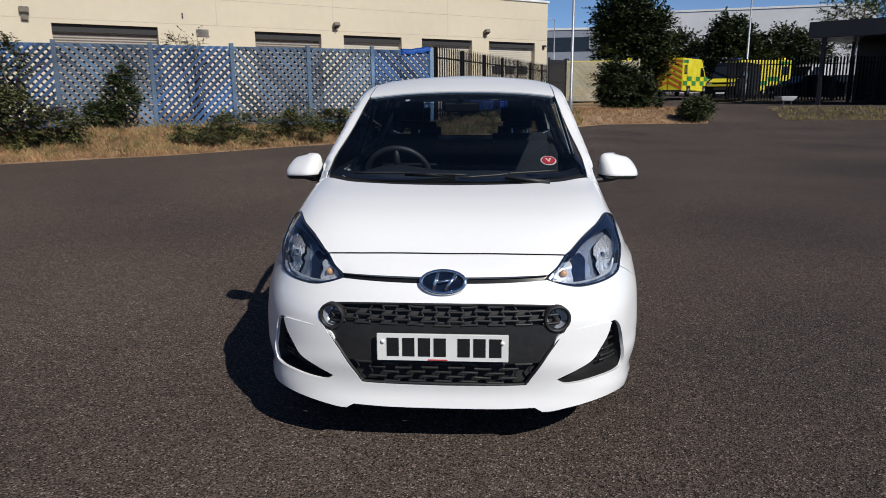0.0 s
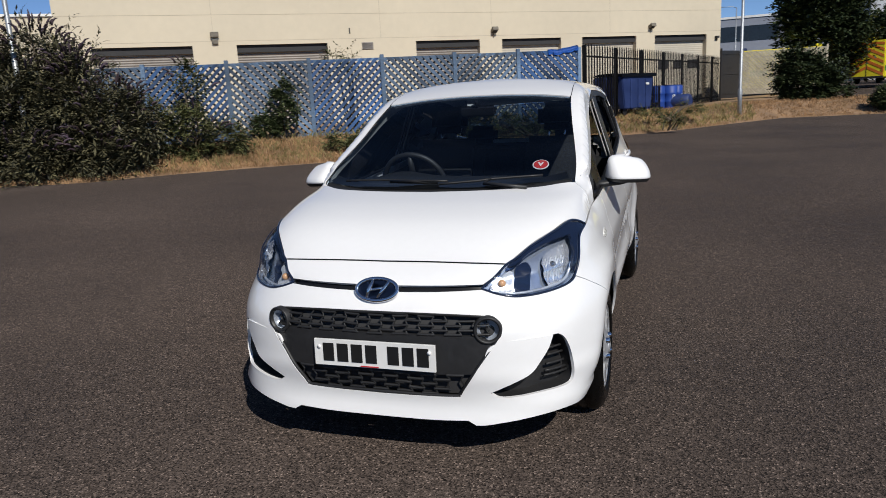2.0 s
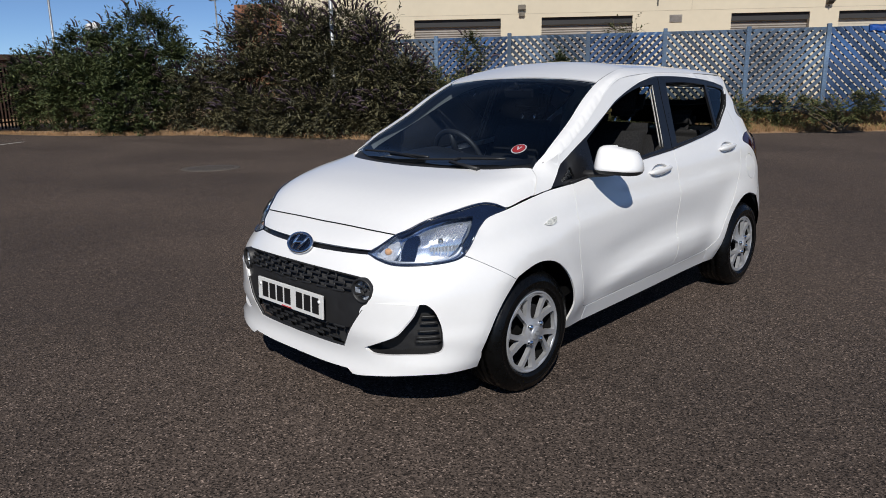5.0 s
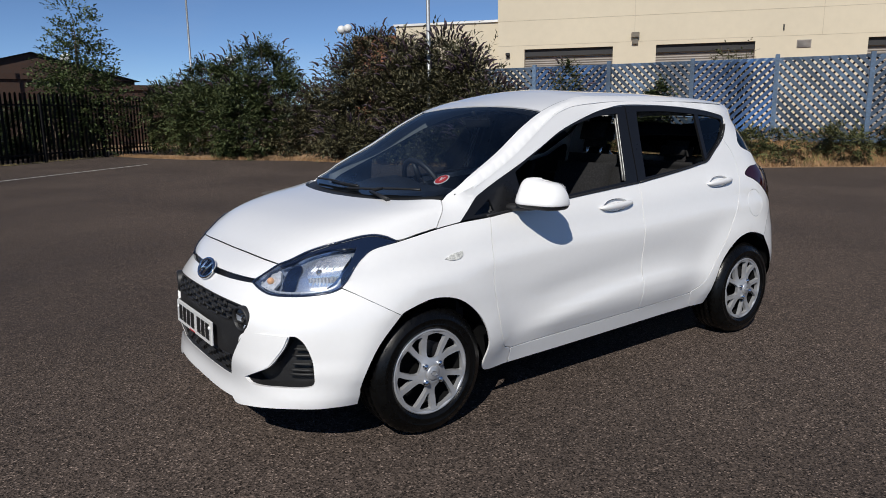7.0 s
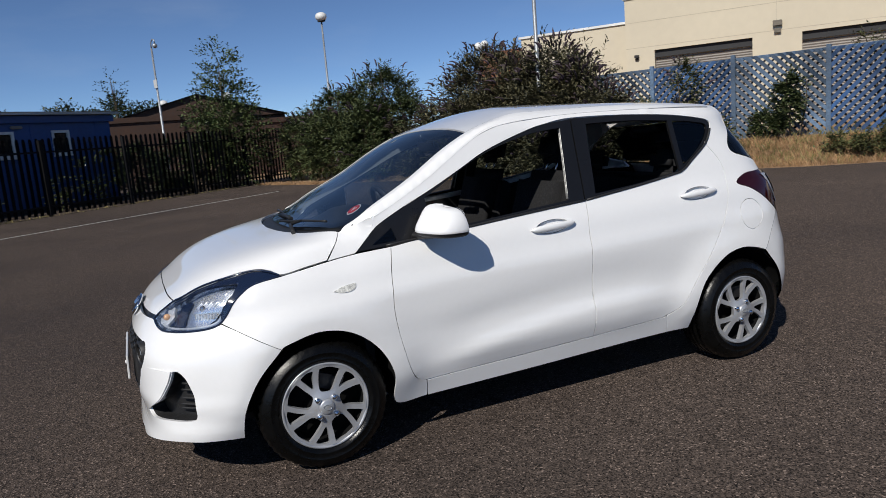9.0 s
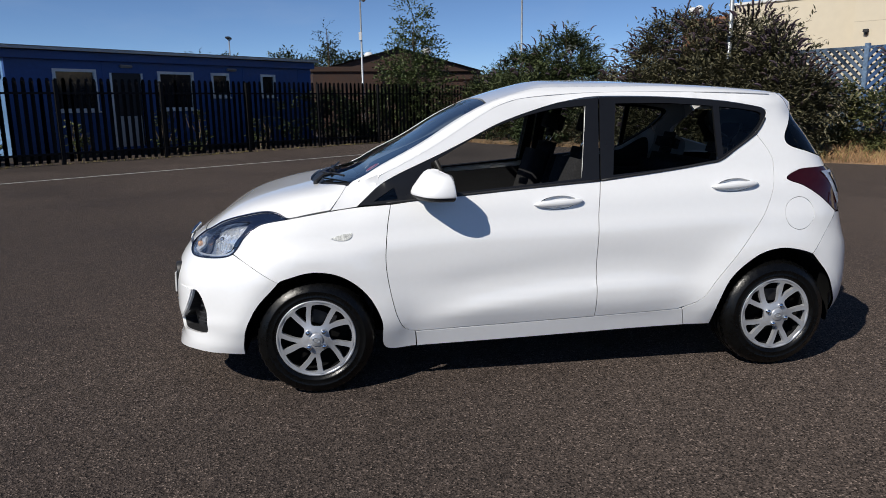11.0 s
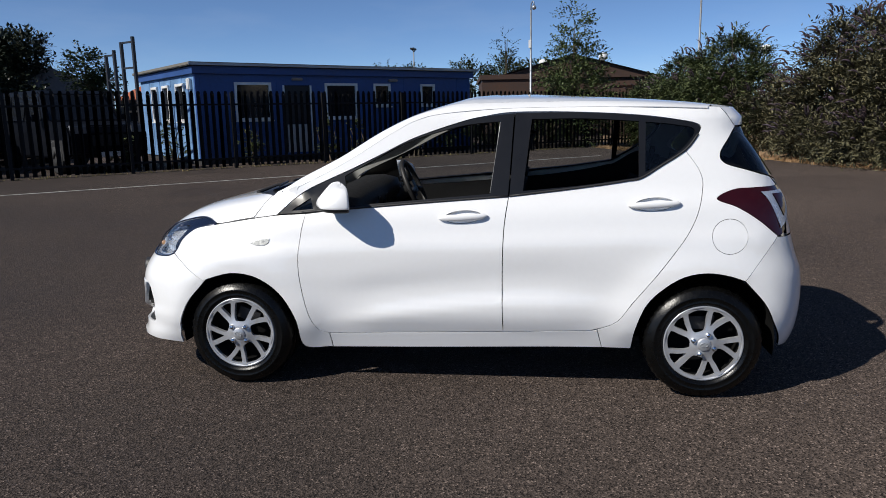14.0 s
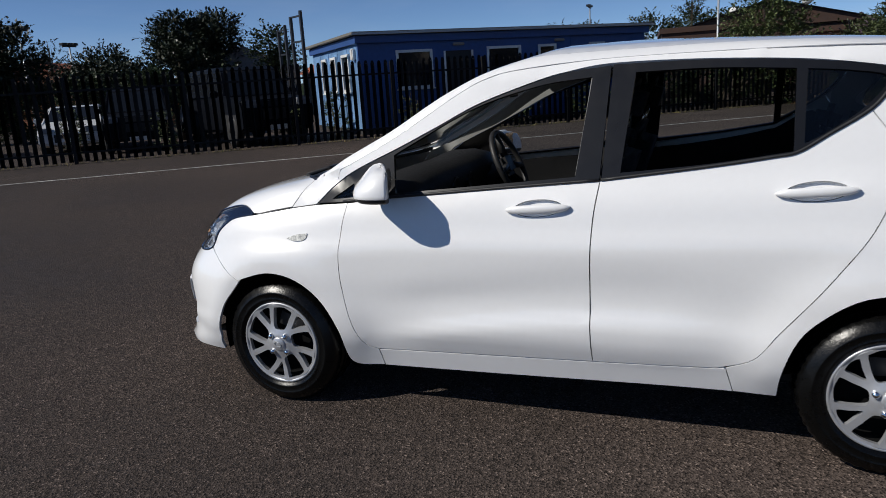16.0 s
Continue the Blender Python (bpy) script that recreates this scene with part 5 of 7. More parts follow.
    tube(bm, [(-.02, .163 * math.cos(4.0), .163 * math.sin(4.0)), (.004, .146 * math.cos(4.0), .146 * math.sin(4.0))], .005, 8)
    part("valve", bm, M_TRIM, w)
    return w


first = build_wheel()
first.matrix_local = pose(.790, 0, .2865, -22, 0, 0)
for x, y, turn, flip in ((.790, 2.385, 1, 0), (-.790, 0, 40, 180), (-.790, 2.385, 10, 180)):
    w = copy_thing(first, pose(x, y, .2865, turn if not flip else -turn, 0, flip))
for x in (1, -1):
    for y in (0, 2.385):
        bm = bmesh.new()
        rings = []
        for xx, r in ((.50, .02), (.50, .352), (.785 if y == 0 else .775, .352)):
            rings.append([bm.verts.new((x * (xx - (.05 if xx > .6 and not radians(14) < a < radians(166) else 0)), y + r * math.cos(a), .285 + (r if r < .1 else (r + .0)) * math.sin(a))) for a in np.linspace(radians(-12), radians(192), 33)])
        for a, b in zip(rings, rings[1:]):
            for k in range(32):
                bm.faces.new((a[k], a[k + 1], b[k + 1], b[k])).smooth = True
        part("wheel_arch_liner", bm, M_LINER, car)

for side in (1, -1):
    # pale colour stands in for sun reflected along the window channels
    for dy, deep in ((.004, .012), (.012, .034)):
        q = np.array([(y + dy, z) for y, z in trace([(1.337, 1.022), (1.362, 1.20), (1.383, 1.372)], 4, False)])
        p = (from_side(q) - (deep, 0, 0)) * (side, 1, 1)
        bm = bmesh.new()
        tube(bm, [tuple(v) for v in p], .0055, 8)
        part("window_channel", bm, M_CHANNEL, car, "window guide channel with the sun's reflection in its pale colour", smooth=True)

# underside and cabin shell
part("underbody", boxes((-.48, .48, -.60, 2.62, .19, .22)), M_DARK, car)
part("cabin_floor", boxes((-.66, .66, .38, 2.02, .22, .30)), M_DASH, car)
part("bulkhead", boxes((-.66, .66, .24, .28, .24, .90)), M_DARK, car)
part("engine_bay", boxes((-.46, .46, -.52, .22, .25, .66)), M_DARK, car)
for x in (-.58, .58):
    part("boot_trim", boxes((x - .08, x + .08, 2.02, 2.60, .62, .95)), M_DASH, car)
dash = tagged(new("dashboard"), "dark grey moulded dashboard")
dash.parent = car
prof = [(.26, .86), (.30, .965), (.40, 1.000), (.52, 1.005), (.60, .985), (.63, .93), (.58, .80), (.60, .62), (.50, .50), (.26, .50)]
bm = bmesh.new()
rows = []
for x in np.linspace(-.66, .66, 23):
    bulge = .045 * math.exp(-((x + .36) / .17) ** 2)
    edge_drop = .05 * (abs(x) / .66) ** 4
    rows.append([bm.verts.new((x, y + (bulge if 1 < i < 6 else 0), z + (bulge * .7 if 1 < i < 5 else 0) - (edge_drop if z > .8 else 0))) for i, (y, z) in enumerate(prof)])
for a, b in zip(rows, rows[1:]):
    for j in range(len(prof)):
        bm.faces.new((a[j], a[(j + 1) % len(prof)], b[(j + 1) % len(prof)], b[j]))
bm.faces.new(rows[0]), bm.faces.new(rows[-1][::-1])
part("dash_body", bm, M_DASH, dash, smooth=True)
for x in (-.58, -.10, .10, .58):
    bm = bmesh.new()
    lathe(bm, [(.04, -.012), (.042, .006), (.034, .010), (.030, 0), (.001, -.002)], 24)
    bmesh.ops.transform(bm, matrix=pose(x, .625, .90, 0, 0, 90), verts=bm.verts)
    part("air_vent", bm, M_GLOSSBLACK, dash, smooth=True)
part("console", rounded(-.13, .13, .52, .66, .40, .86, .03), M_DASH, dash)
wheel = tagged(new("steering_wheel"), "black three-spoke steering wheel")
wheel.parent = car
wheel.matrix_local = pose(-.36, .765, .945, -66, 0, 0)
bm = bmesh.new()
tube(bm, [(.183 * math.cos(a), .183 * math.sin(a), 0) for a in (math.tau * k / 48 for k in range(49))], .016, 10, caps=False)
part("wheel_rim", bm, M_TRIM, wheel, smooth=True)
part("wheel_boss", rounded(-.075, .075, -.07, .06, -.035, .008, .025), M_TRIM, wheel)
for a in (10, 170, 270):
    bm = bmesh.new()
    c, s = math.cos(radians(a)), math.sin(radians(a))
    tube(bm, [(c * .05, s * .05, -.008), (c * .175, s * .175, 0)], [.022, .014], 8)
    part("wheel_spoke", bm, M_TRIM, wheel)
bm = bmesh.new()
tube(bm, [(0, 0, -.03), (0, 0, -.25)], [.04, .05], 12)
part("column", bm, M_TRIM, wheel)
bm = rounded(-.105, .105, -.012, .012, -.032, .032, .012)
bmesh.ops.transform(bm, matrix=pose(0, .90, 1.335, 18, 0, 4), verts=bm.verts)
part("rear_view_mirror", bm, M_GLOSSBLACK, car)
bm = bmesh.new()
tube(bm, [(0, .89, 1.36), (0, .86, 1.395)], .010, 8)
part("mirror_stalk", bm, M_GLOSSBLACK, car)


def seat(x, y, wide=.25, head=True):
    s = tagged(new("seat"), "dark fabric seat with a headrest")
    s.parent = car
    part("cushion", rounded(x - wide, x + wide, y - .50, y + .02, .42, .60, .06, 4), M_FABRIC, s, smooth=True)
    m = Matrix.Translation((x, y - .02, .52)) @ Matrix.Rotation(radians(-18), 4, "X")
    part("backrest", rounded(-wide, wide, -.08, .08, .0, .66, .07, 4, m=m), M_FABRIC, s, smooth=True)
    part("headrest", rounded(-.125, .125, -.055, .045, .70, .88, .045, 4, m=m), M_FABRIC, s, smooth=True)
    for dx in (-.05, .05):
        bm = bmesh.new()
        tube(bm, [m @ Vector((dx, 0, .64)), m @ Vector((dx, 0, .72))], .007, 6)
        part("headrest_post", bm, M_CHROME, s)


seat(.36, 1.28), seat(-.36, 1.28)
bench = tagged(new("rear_bench"), "dark fabric rear bench")
bench.parent = car
part("cushion", rounded(-.60, .60, 1.62, 2.12, .42, .60, .06, 4), M_FABRIC, bench, smooth=True)
m = Matrix.Translation((0, 2.10, .52)) @ Matrix.Rotation(radians(-16), 4, "X")
part("backrest", rounded(-.56, .56, -.08, .08, .0, .56, .06, 4, m=m), M_FABRIC, bench, smooth=True)
for x in (-.34, .34):
    part("headrest", rounded(x - .12, x + .12, -.05, .04, .56, .70, .04, 4, m=m), M_FABRIC, bench, smooth=True)
part("parcel_shelf", boxes((-.50, .50, 2.26, 2.60, .98, 1.0)), M_DASH, car)

# round dealer sticker on the inside of the windscreen
p = from_top(np.array([(.466, .30)]))[0]
st = tagged(new("windscreen_sticker"), "round red and white sticker")
st.parent = car
n3 = Vector(normal_at(p[None])[0])
st.matrix_local = Matrix.Translation(Vector(p) - n3 * .014) @ n3.to_track_quat("Z", "Y").to_matrix().to_4x4()
for r, z, mm, nm_ in ((.040, 0, M_PLATE, "disc"), (.034, .002, M_REDINK, "red_disc")):
    bm = bmesh.new()
    bmesh.ops.create_cone(bm, cap_ends=True, segments=32, radius1=r, radius2=r, depth=.0015, matrix=Matrix.Translation((0, 0, z)))
    part(nm_, bm, mm, st)
bm = bmesh.new()
v = [bm.verts.new(q) for q in ((-.016, .016, .0035), (0, -.018, .0035), (.016, .016, .0035), (.006, .016, .0035), (0, 0, .0035), (-.006, .016, .0035))]
bm.faces.new((v[0], v[1], v[4], v[5])), bm.faces.new((v[1], v[2], v[3], v[4]))
part("mark", bm, M_PLATE, st)
# its long side faces the railings
def build_hut():
    n = span(HUT_A, HUT_B)
    h = thing("site_hut", "single-storey blue-painted timber hut with white window frames", "building", along(HUT_A, HUT_B) @ Matrix.Diagonal((-1, 1, 1, 1)))
    # local: x from -n to 0 along the front, +y towards the back
    holes = [(-2.35, -1.24, 1.36, 2.43), (-5.5, -4.35, 1.36, 2.43), (-6.85, -6.25, 1.75, 2.43), (-8.8, -8.25, 1.75, 2.43)]
    door = (-3.75, -2.85, .25, 2.40)
    sides = ((0, 0, 0, n, holes + [door]),)
    cols = sorted({-n, 0.0} | {v for o in holes + [door] for v in o[:2]})
    for a, b in zip(cols, cols[1:]):
        gap = [o for o in holes + [door] if o[0] <= a + 1e-6 and o[1] >= b - 1e-6]
        for z0, z1 in (((.15, gap[0][2]), (gap[0][3], 2.95)) if gap else ((.15, 2.95),)):
            part("wall_panel", boxes((a, b, 0, .12, z0, z1)), M_BLUEHUT, h)
    for r in ((-.12, 0, .12, 6.0, .15, 2.95), (-n, -n + .12, .12, 6.0, .15, 2.95), (-n + .12, -.12, 5.88, 6.0, .15, 2.95)):
        part("end_wall", boxes(r), M_PALEBLUE, h, "pale blue end wall")
    # vertical cover strips
    x = -n + .6
    while x < -.1:
        if not any(o[0] - .12 < x < o[1] + .12 for o in holes + [door]):
            part("cover_strip", boxes((x, x + .03, -.012, -.0005, .15, 2.72)), M_BLUEHUT, h)
        x += 1.22
    for y in (1.2, 2.4, 3.6, 4.8):
        part("cover_strip", boxes((.0005, .012, y, y + .03, .15, 2.72)), M_PALEBLUE, h)
    part("fascia", boxes((-n - .10, .10, -.12, -.02, 2.72, 2.93)), M_BLUEHUT, h)
    part("fascia", boxes((.02, .10, -.02, 6.1, 2.72, 2.93)), M_BLUEHUT, h)
    part("roof", boxes((-n - .22, .22, -.25, 6.2, 2.95, 3.05), bevel=.02), M_HUTROOF, h, "flat felted roof with a worn edge")
    part("roof_edge", boxes((-n - .22, .23, -.27, -.25, 2.955, 3.02)), M_GALV, h)
    part("plinth", boxes((-n + .05, -.05, .03, 5.9, .0, .15)), M_DARK, h)
    ends = [(1.0, 1.75, 1.36, 2.43), (2.6, 3.2, 1.36, 2.43), (3.9, 4.5, 1.36, 2.43)]

    def window(o, m, name="window"):
        w = new(name)
        w.parent = h
        w.matrix_local = m
        a, b, z0, z1 = o
        for r in ((a, b, -.03, .05, z0 - .05, z0 + .03), (a, b, -.03, .05, z1 - .03, z1 + .05), (a - .05, a + .03, -.03, .05, z0 - .05, z1 + .05), (b - .03, b + .05, -.03, .05, z0 - .05, z1 + .05)):
            part("frame", boxes(r), M_WHITEPVC, w)
        part("pane", boxes((a + .03, b - .03, .03, .04, z0 + .03, z1 - .03)), M_WINDOW, w)
        part("sill", boxes((a - .08, b + .08, -.07, .0, z0 - .09, z0 - .05)), M_WHITEPVC, w)

    for o in holes:
        window(o, Matrix.Identity(4))
    for a, b, z0, z1 in ends:
        window((a, b, z0, z1), pose(.035, 0, 0, 0, 0, 90))
    d = new("door")
    d.parent = h
    a, b, z0, z1 = door
    part("leaf", boxes((a, b, .03, .08, z0, z1)), M_DARK, d, "dark door")
    part("lower_panel", boxes((a + .06, b - .06, .02, .03, z0, 1.15)), M_GREYTRIM, d)
    part("frame", boxes((a - .06, a, -.02, .06, z0, z1)), M_WHITEPVC, d)
    part("frame", boxes((b, b + .06, -.02, .06, z0, z1)), M_WHITEPVC, d)
    for x in (-3.3, -7.0):
        part("bulkhead_lamp", rounded(x - .2, x + .2, -.10, 0, 2.55, 2.64, .03), M_SHUTTER, h)
    part("alarm_box", rounded(.0, .12, .25, .5, 2.25, 2.6, .03), M_PLATE, h, "pale alarm box")


# end and back walls take a lighter blue than the front
M_PALEBLUE = surface("pale_blue_paint", (.13, .25, .44), .65, grain=8, vary=.12, stain=1.2, stains=.3)
M_WINDOW = surface("dark_window_glass", (.012, .014, .018), .08, grain=4, vary=.1)
build_hut()


# ---- foliage ----
def leaf_mesh(bm, c, d, up, length, width, fold=.25):
    """One folded, pointed leaf."""
    side = d.cross(up)
    if side.length < 1e-4:
        side = d.orthogonal()
    side.normalize()
    n = side.cross(d).normalized()
    a, b = c + d * length * .45, c + d * length
    v = [bm.verts.new(q) for q in (c, a + side * width + n * width * fold, b, a - side * width + n * width * fold)]
    bm.faces.new((v[0], v[1], v[2])), bm.faces.new((v[0], v[2], v[3]))


def spread(seed, lobes, count, leaf=(.09, .022), sprays=14, droop=.3, out=.55, floor=.0):
    """Leafy twigs over a set of lobes (centre, radii): a shell of sprays with gaps between them."""
    rng = random.Random(seed)
    bm = bmesh.new()
    vol = [r[0] * r[1] + r[1] * r[2] + r[0] * r[2] for _, r in lobes]
    for _ in range(int(count * 1.45)):
        c, r = rng.choices(lobes, vol)[0]
        u = Vector((rng.gauss(0, 1), rng.gauss(0, 1), rng.gauss(0, 1))).normalized()
        k = rng.uniform(.55, 1.03) if rng.random() < .88 else rng.uniform(1.0, 1.12)
        wob = 1 + .22 * noise.noise(Vector((u.x * 2.3 + c[0], u.y * 2.3 + c[1], u.z * 2.3 + seed)))
        p = Vector(c) + Vector((u.x * r[0], u.y * r[1], u.z * r[2])) * k * wob
        if p.z < floor + .04:
            p.z = floor + rng.uniform(.04, .35)
        # hollows between the clumps
        if noise.noise(p * 1.7 + Vector((seed, 0, 0))) + .5 * noise.noise(p * 4.1) < -.08 and rng.random() < .82:
            continue
        d = (u + Vector((rng.uniform(-.6, .6), rng.uniform(-.6, .6), rng.uniform(-.1, .7) * out))).normalized()
        step = leaf[0] * .45
        for j in range(sprays):
            d = (d + Vector((rng.uniform(-.15, .15), rng.uniform(-.15, .15), -droop * .12))).normalized()
            p = p + d * step
            w = Vector((rng.uniform(-1, 1), rng.uniform(-1, 1), rng.uniform(-.4, .8))).normalized()
            ld = (d * .5 + w).normalized()
            s = rng.uniform(.7, 1.25)
            leaf_mesh(bm, p, ld, Vector((rng.uniform(-.4, .4), rng.uniform(-.4, .4), 1)), leaf[0] * s, leaf[1] * s)
    return bm


def tufts(seed, lobes, count, leaf, sprays, floor):
    """Leafy shoots gathered in tufts over a set of lobes, with hollows between the tufts."""
    rng = random.Random(seed)
    bm = spread(seed + 7, [(c, [.72 * q for q in r]) for c, r in lobes], count * .22, leaf, sprays, floor=floor)
    vol = [r[0] * r[1] + r[1] * r[2] + r[0] * r[2] for _, r in lobes]
    for _ in range(int(count / 11)):
        c, r = rng.choices(lobes, vol)[0]
        u = Vector((rng.gauss(0, 1), rng.gauss(0, 1), rng.gauss(.1, 1))).normalized()
        heart = Vector(c) + Vector((u.x * r[0], u.y * r[1], u.z * r[2])) * rng.uniform(.66, .98)
        if heart.z < floor + .12:
            heart.z = floor + rng.uniform(.12, .4)
        wide = rng.uniform(.5, 1.15)
        for _ in range(rng.randint(9, 17)):
            way = Vector((rng.gauss(0, 1), rng.gauss(0, 1), rng.gauss(0, 1))).normalized()
            d = (u * .75 + way * wide + Vector((0, 0, .35))).normalized()
            p = heart - u * .12 + way * .06
            n = int(sprays * rng.uniform(.6, 1.25))
            for k in range(n):
                d = (d + Vector((rng.uniform(-.1, .1), rng.uniform(-.1, .1), -.055))).normalized()
                p = p + d * leaf[0] * .27
                if p.z < floor:
                    break
                side = d.cross(Vector((rng.uniform(-.5, .5), rng.uniform(-.5, .5), 1))).normalized() * (1 if k % 2 else -1)
                ld = (d * .75 + side + Vector((0, 0, rng.uniform(-.45, .1)))).normalized()
                size = rng.uniform(.7, 1.2) * (1.15 - .5 * k / n)
                leaf_mesh(bm, p, ld, Vector((rng.uniform(-.4, .4), rng.uniform(-.4, .4), 1)), leaf[0] * size, leaf[1] * size)
    return bm


def finish(name, bm, material, parent):
    me = bpy.data.meshes.new(name)
    bm.to_mesh(me)
    bm.free()
    me.materials.append(material)
    ob = new(name, me)
    ob.parent = parent
    return ob


def stems(seed, lobes, base, count, r0=.03):
    rng = random.Random(seed)
    bm = bmesh.new()
    for _ in range(count):
        c, r = rng.choice(lobes)
        a = Vector((base[0] + rng.uniform(-.5, .5) * r[0], base[1] + rng.uniform(-.5, .5) * r[1], base[2] - .1))
        b = Vector(c) + Vector((rng.uniform(-.8, .8) * r[0], rng.uniform(-.8, .8) * r[1], rng.uniform(.2, .9) * r[2]))
        m = a.lerp(b, .5) + Vector((rng.uniform(-.15, .15), rng.uniform(-.15, .15), .1))
        tube(bm, [a, m, b], [r0, r0 * .65, r0 * .2], 5, caps=False)
    return bm


def flowers(seed, lobes, count, size=(.27, .028)):
    """Drooping flower spikes standing out of a bush."""
    rng = random.Random(seed)
    bm = bmesh.new()
    for _ in range(count):
        c, r = rng.choice(lobes)
        u = Vector((rng.gauss(0, 1), rng.gauss(0, 1), abs(rng.gauss(.6, 1)))).normalized()
        p = Vector(c) + Vector((u.x * r[0], u.y * r[1], u.z * r[2])) * rng.uniform(1.0, 1.2)
        d = (u + Vector((0, 0, .9))).normalized()
        pts = []
        n = size[0] * rng.uniform(.6, 1.3)
        for k in range(4):
            pts.append(p)
            p = p + d * n / 3
            d = (d + Vector((u.x * .35, u.y * .35, -.5))).normalized()
        tube(bm, pts, [size[1] * .7, size[1], size[1] * .8, size[1] * .2], 5)
    return bm


M_LEAF_A = leafy("buddleia_leaf", (.034, .033, .022), (.150, .138, .072))
M_LEAF_B = leafy("bramble_leaf", (.026, .040, .016), (.105, .125, .048))
M_LEAF_C = leafy("dark_tree_leaf", (.022, .034, .014), (.045, .060, .022))
M_PINE = leafy("dark_pine_needles", (.010, .016, .009), (.024, .032, .015))
M_LEAF_D = leafy("birch_leaf", (.050, .075, .025), (.10, .125, .045))
M_LEAF_E = leafy("weed_leaf", (.055, .070, .025), (.13, .125, .05))
M_FLOWER = leafy("faded_purple_flower", (.070, .050, .068), (.040, .026, .026))
M_STEM = surface("woody_stem", (.10, .075, .05), .85, grain=20, vary=.3)
M_DRY = leafy("dry_grass", (.25, .145, .070), (.40, .255, .135), .8)
M_DRY2 = leafy("green_grass", (.13, .12, .04), (.32, .25, .11), .8)


def bush(label, lobes, base, count, seed, material, leaf=(.09, .022), sprays=12, flower=0, stem=14, floor=0.0):
    b = thing("bush", label, "bush", group="bushes along the car park edge")
    tagged(finish("foliage", tufts(seed, lobes, count, leaf, sprays, floor), material, b), kind="stuff")
    if stem:
        tagged(finish("brushwood", stems(seed + 1, lobes, base, stem), M_STEM, b), kind="stuff")
    if flower:
        tagged(finish("blossom", flowers(seed + 2, lobes, flower), M_FLOWER, b), kind="stuff")
    return b


bush("tall buddleia with purple-brown flower spikes at the tarmac edge", [((-13.3, 10.4, 2.55), (.85, .8, 1.0)), ((-13.7, 10.0, 1.4), (1.7, 1.2, 1.35)), ((-12.3, 10.5, 1.8), (.65, .7, .95)), ((-11.4, 10.5, 1.15), (.9, .8, .95)), ((-14.6, 10.2, 2.1), (.9, 1.0, 1.05)), ((-12.6, 10.7, 2.35), (.55, .55, .7)), ((-13.4, 9.1, .6), (1.5, .7, .6)), ((-11.6, 10.0, .65), (.8, .6, .5))],
     (-13.2, 10.3, .3), 4200, 11, M_LEAF_A, (.155, .024), 13, flower=520, stem=26, floor=.1)
bush("broad buddleia with faded brown flower heads", [((-16.1, 9.7, 2.65), (1.0, 1.0, 1.2)), ((-17.1, 9.4, 2.15), (.95, .95, 1.15)), ((-15.1, 10.0, 2.35), (.75, .9, 1.2)), ((-15.9, 9.2, 1.2), (1.4, 1.1, 1.3)), ((-17.7, 8.8, 1.15), (.95, .9, 1.1)), ((-15.6, 8.5, .55), (1.5, .65, .6)), ((-18.3, 7.9, .9), (1.0, .8, .95))], (-16.2, 9.2, .2), 3600, 21, M_LEAF_A, (.15, .024), 12, flower=440, floor=.05)
bush("broad green bramble and elder thicket", [((-20.2, 7.8, 2.5), (1.15, 1.1, 1.25)), ((-19.0, 8.0, 1.7), (1.0, 1.1, 1.15)), ((-19.8, 6.9, 1.2), (1.5, 1.2, 1.3)), ((-21.4, 7.3, 2.25), (1.1, 1.0, 1.2)), ((-19.3, 6.4, .5), (1.4, .6, .55))], (-20.0, 7.6, .1), 3000, 31, M_LEAF_B, (.135, .026), 12, flower=110, stem=18)
bush("sprawling thicket beside the dark railings", [((-23.0, 6.9, 2.15), (1.2, 1.0, 1.2)), ((-21.8, 6.1, 1.2), (1.5, 1.1, 1.3)), ((-24.7, 6.5, 1.8), (1.1, .9, 1.15)), ((-23.8, 5.5, 1.2), (1.2, .9, 1.2)), ((-26.2, 6.2, 1.5), (1.1, .9, 1.15))], (-23.2, 6.2, .1), 2700, 41, M_LEAF_B, (.12, .028), 12, flower=70, stem=14)
bush("dark ivy and scrub behind the dark railings", [((-26.1 + .96 * k, 4.1 - 1.12 * k, .95 + .12 * (k % 2)), (.85, .85, 1.1)) for k in range(6)], (-23.8, 1.4, 0), 900, 45, M_LEAF_C, (.085, .034), 10, stem=14)
bush("straggling green shrub leaning on the lattice fence", [((-11.6, 11.6, 1.0), (1.0, .7, .85)), ((-10.6, 12.0, .9), (.9, .6, .7)), ((-9.9, 12.6, .7), (.7, .5, .5)), ((-11.0, 12.9, 2.0), (.55, .35, .85))], (-10.9, 12.5, .4), 1350, 51, M_LEAF_E, (.085, .024), 11, flower=20, stem=14, floor=.2)
bush("dark green shrub against the lattice fence", [((-9.25, 14.4, 1.35), (.5, .40, .65)), ((-9.15, 14.5, 1.8), (.3, .3, .45)), ((-9.6, 14.2, .95), (.55, .4, .35))], (-9.3, 14.4, .6), 620, 61, M_LEAF_B, (.075, .026), 10, stem=10, floor=.6)
bush("low green weeds below the lattice fence", [((-6.4, 15.2, .5), (1.0, .8, .5)), ((-5.3, 16.4, .55), (.9, .7, .5)), ((-4.2, 17.6, .6), (.9, .6, .5)), ((-7.3, 14.2, .4), (.7, .6, .35))], (-5.6, 16.2, .3), 1500, 71, M_LEAF_E, (.07, .020), 9, stem=0, floor=.12)
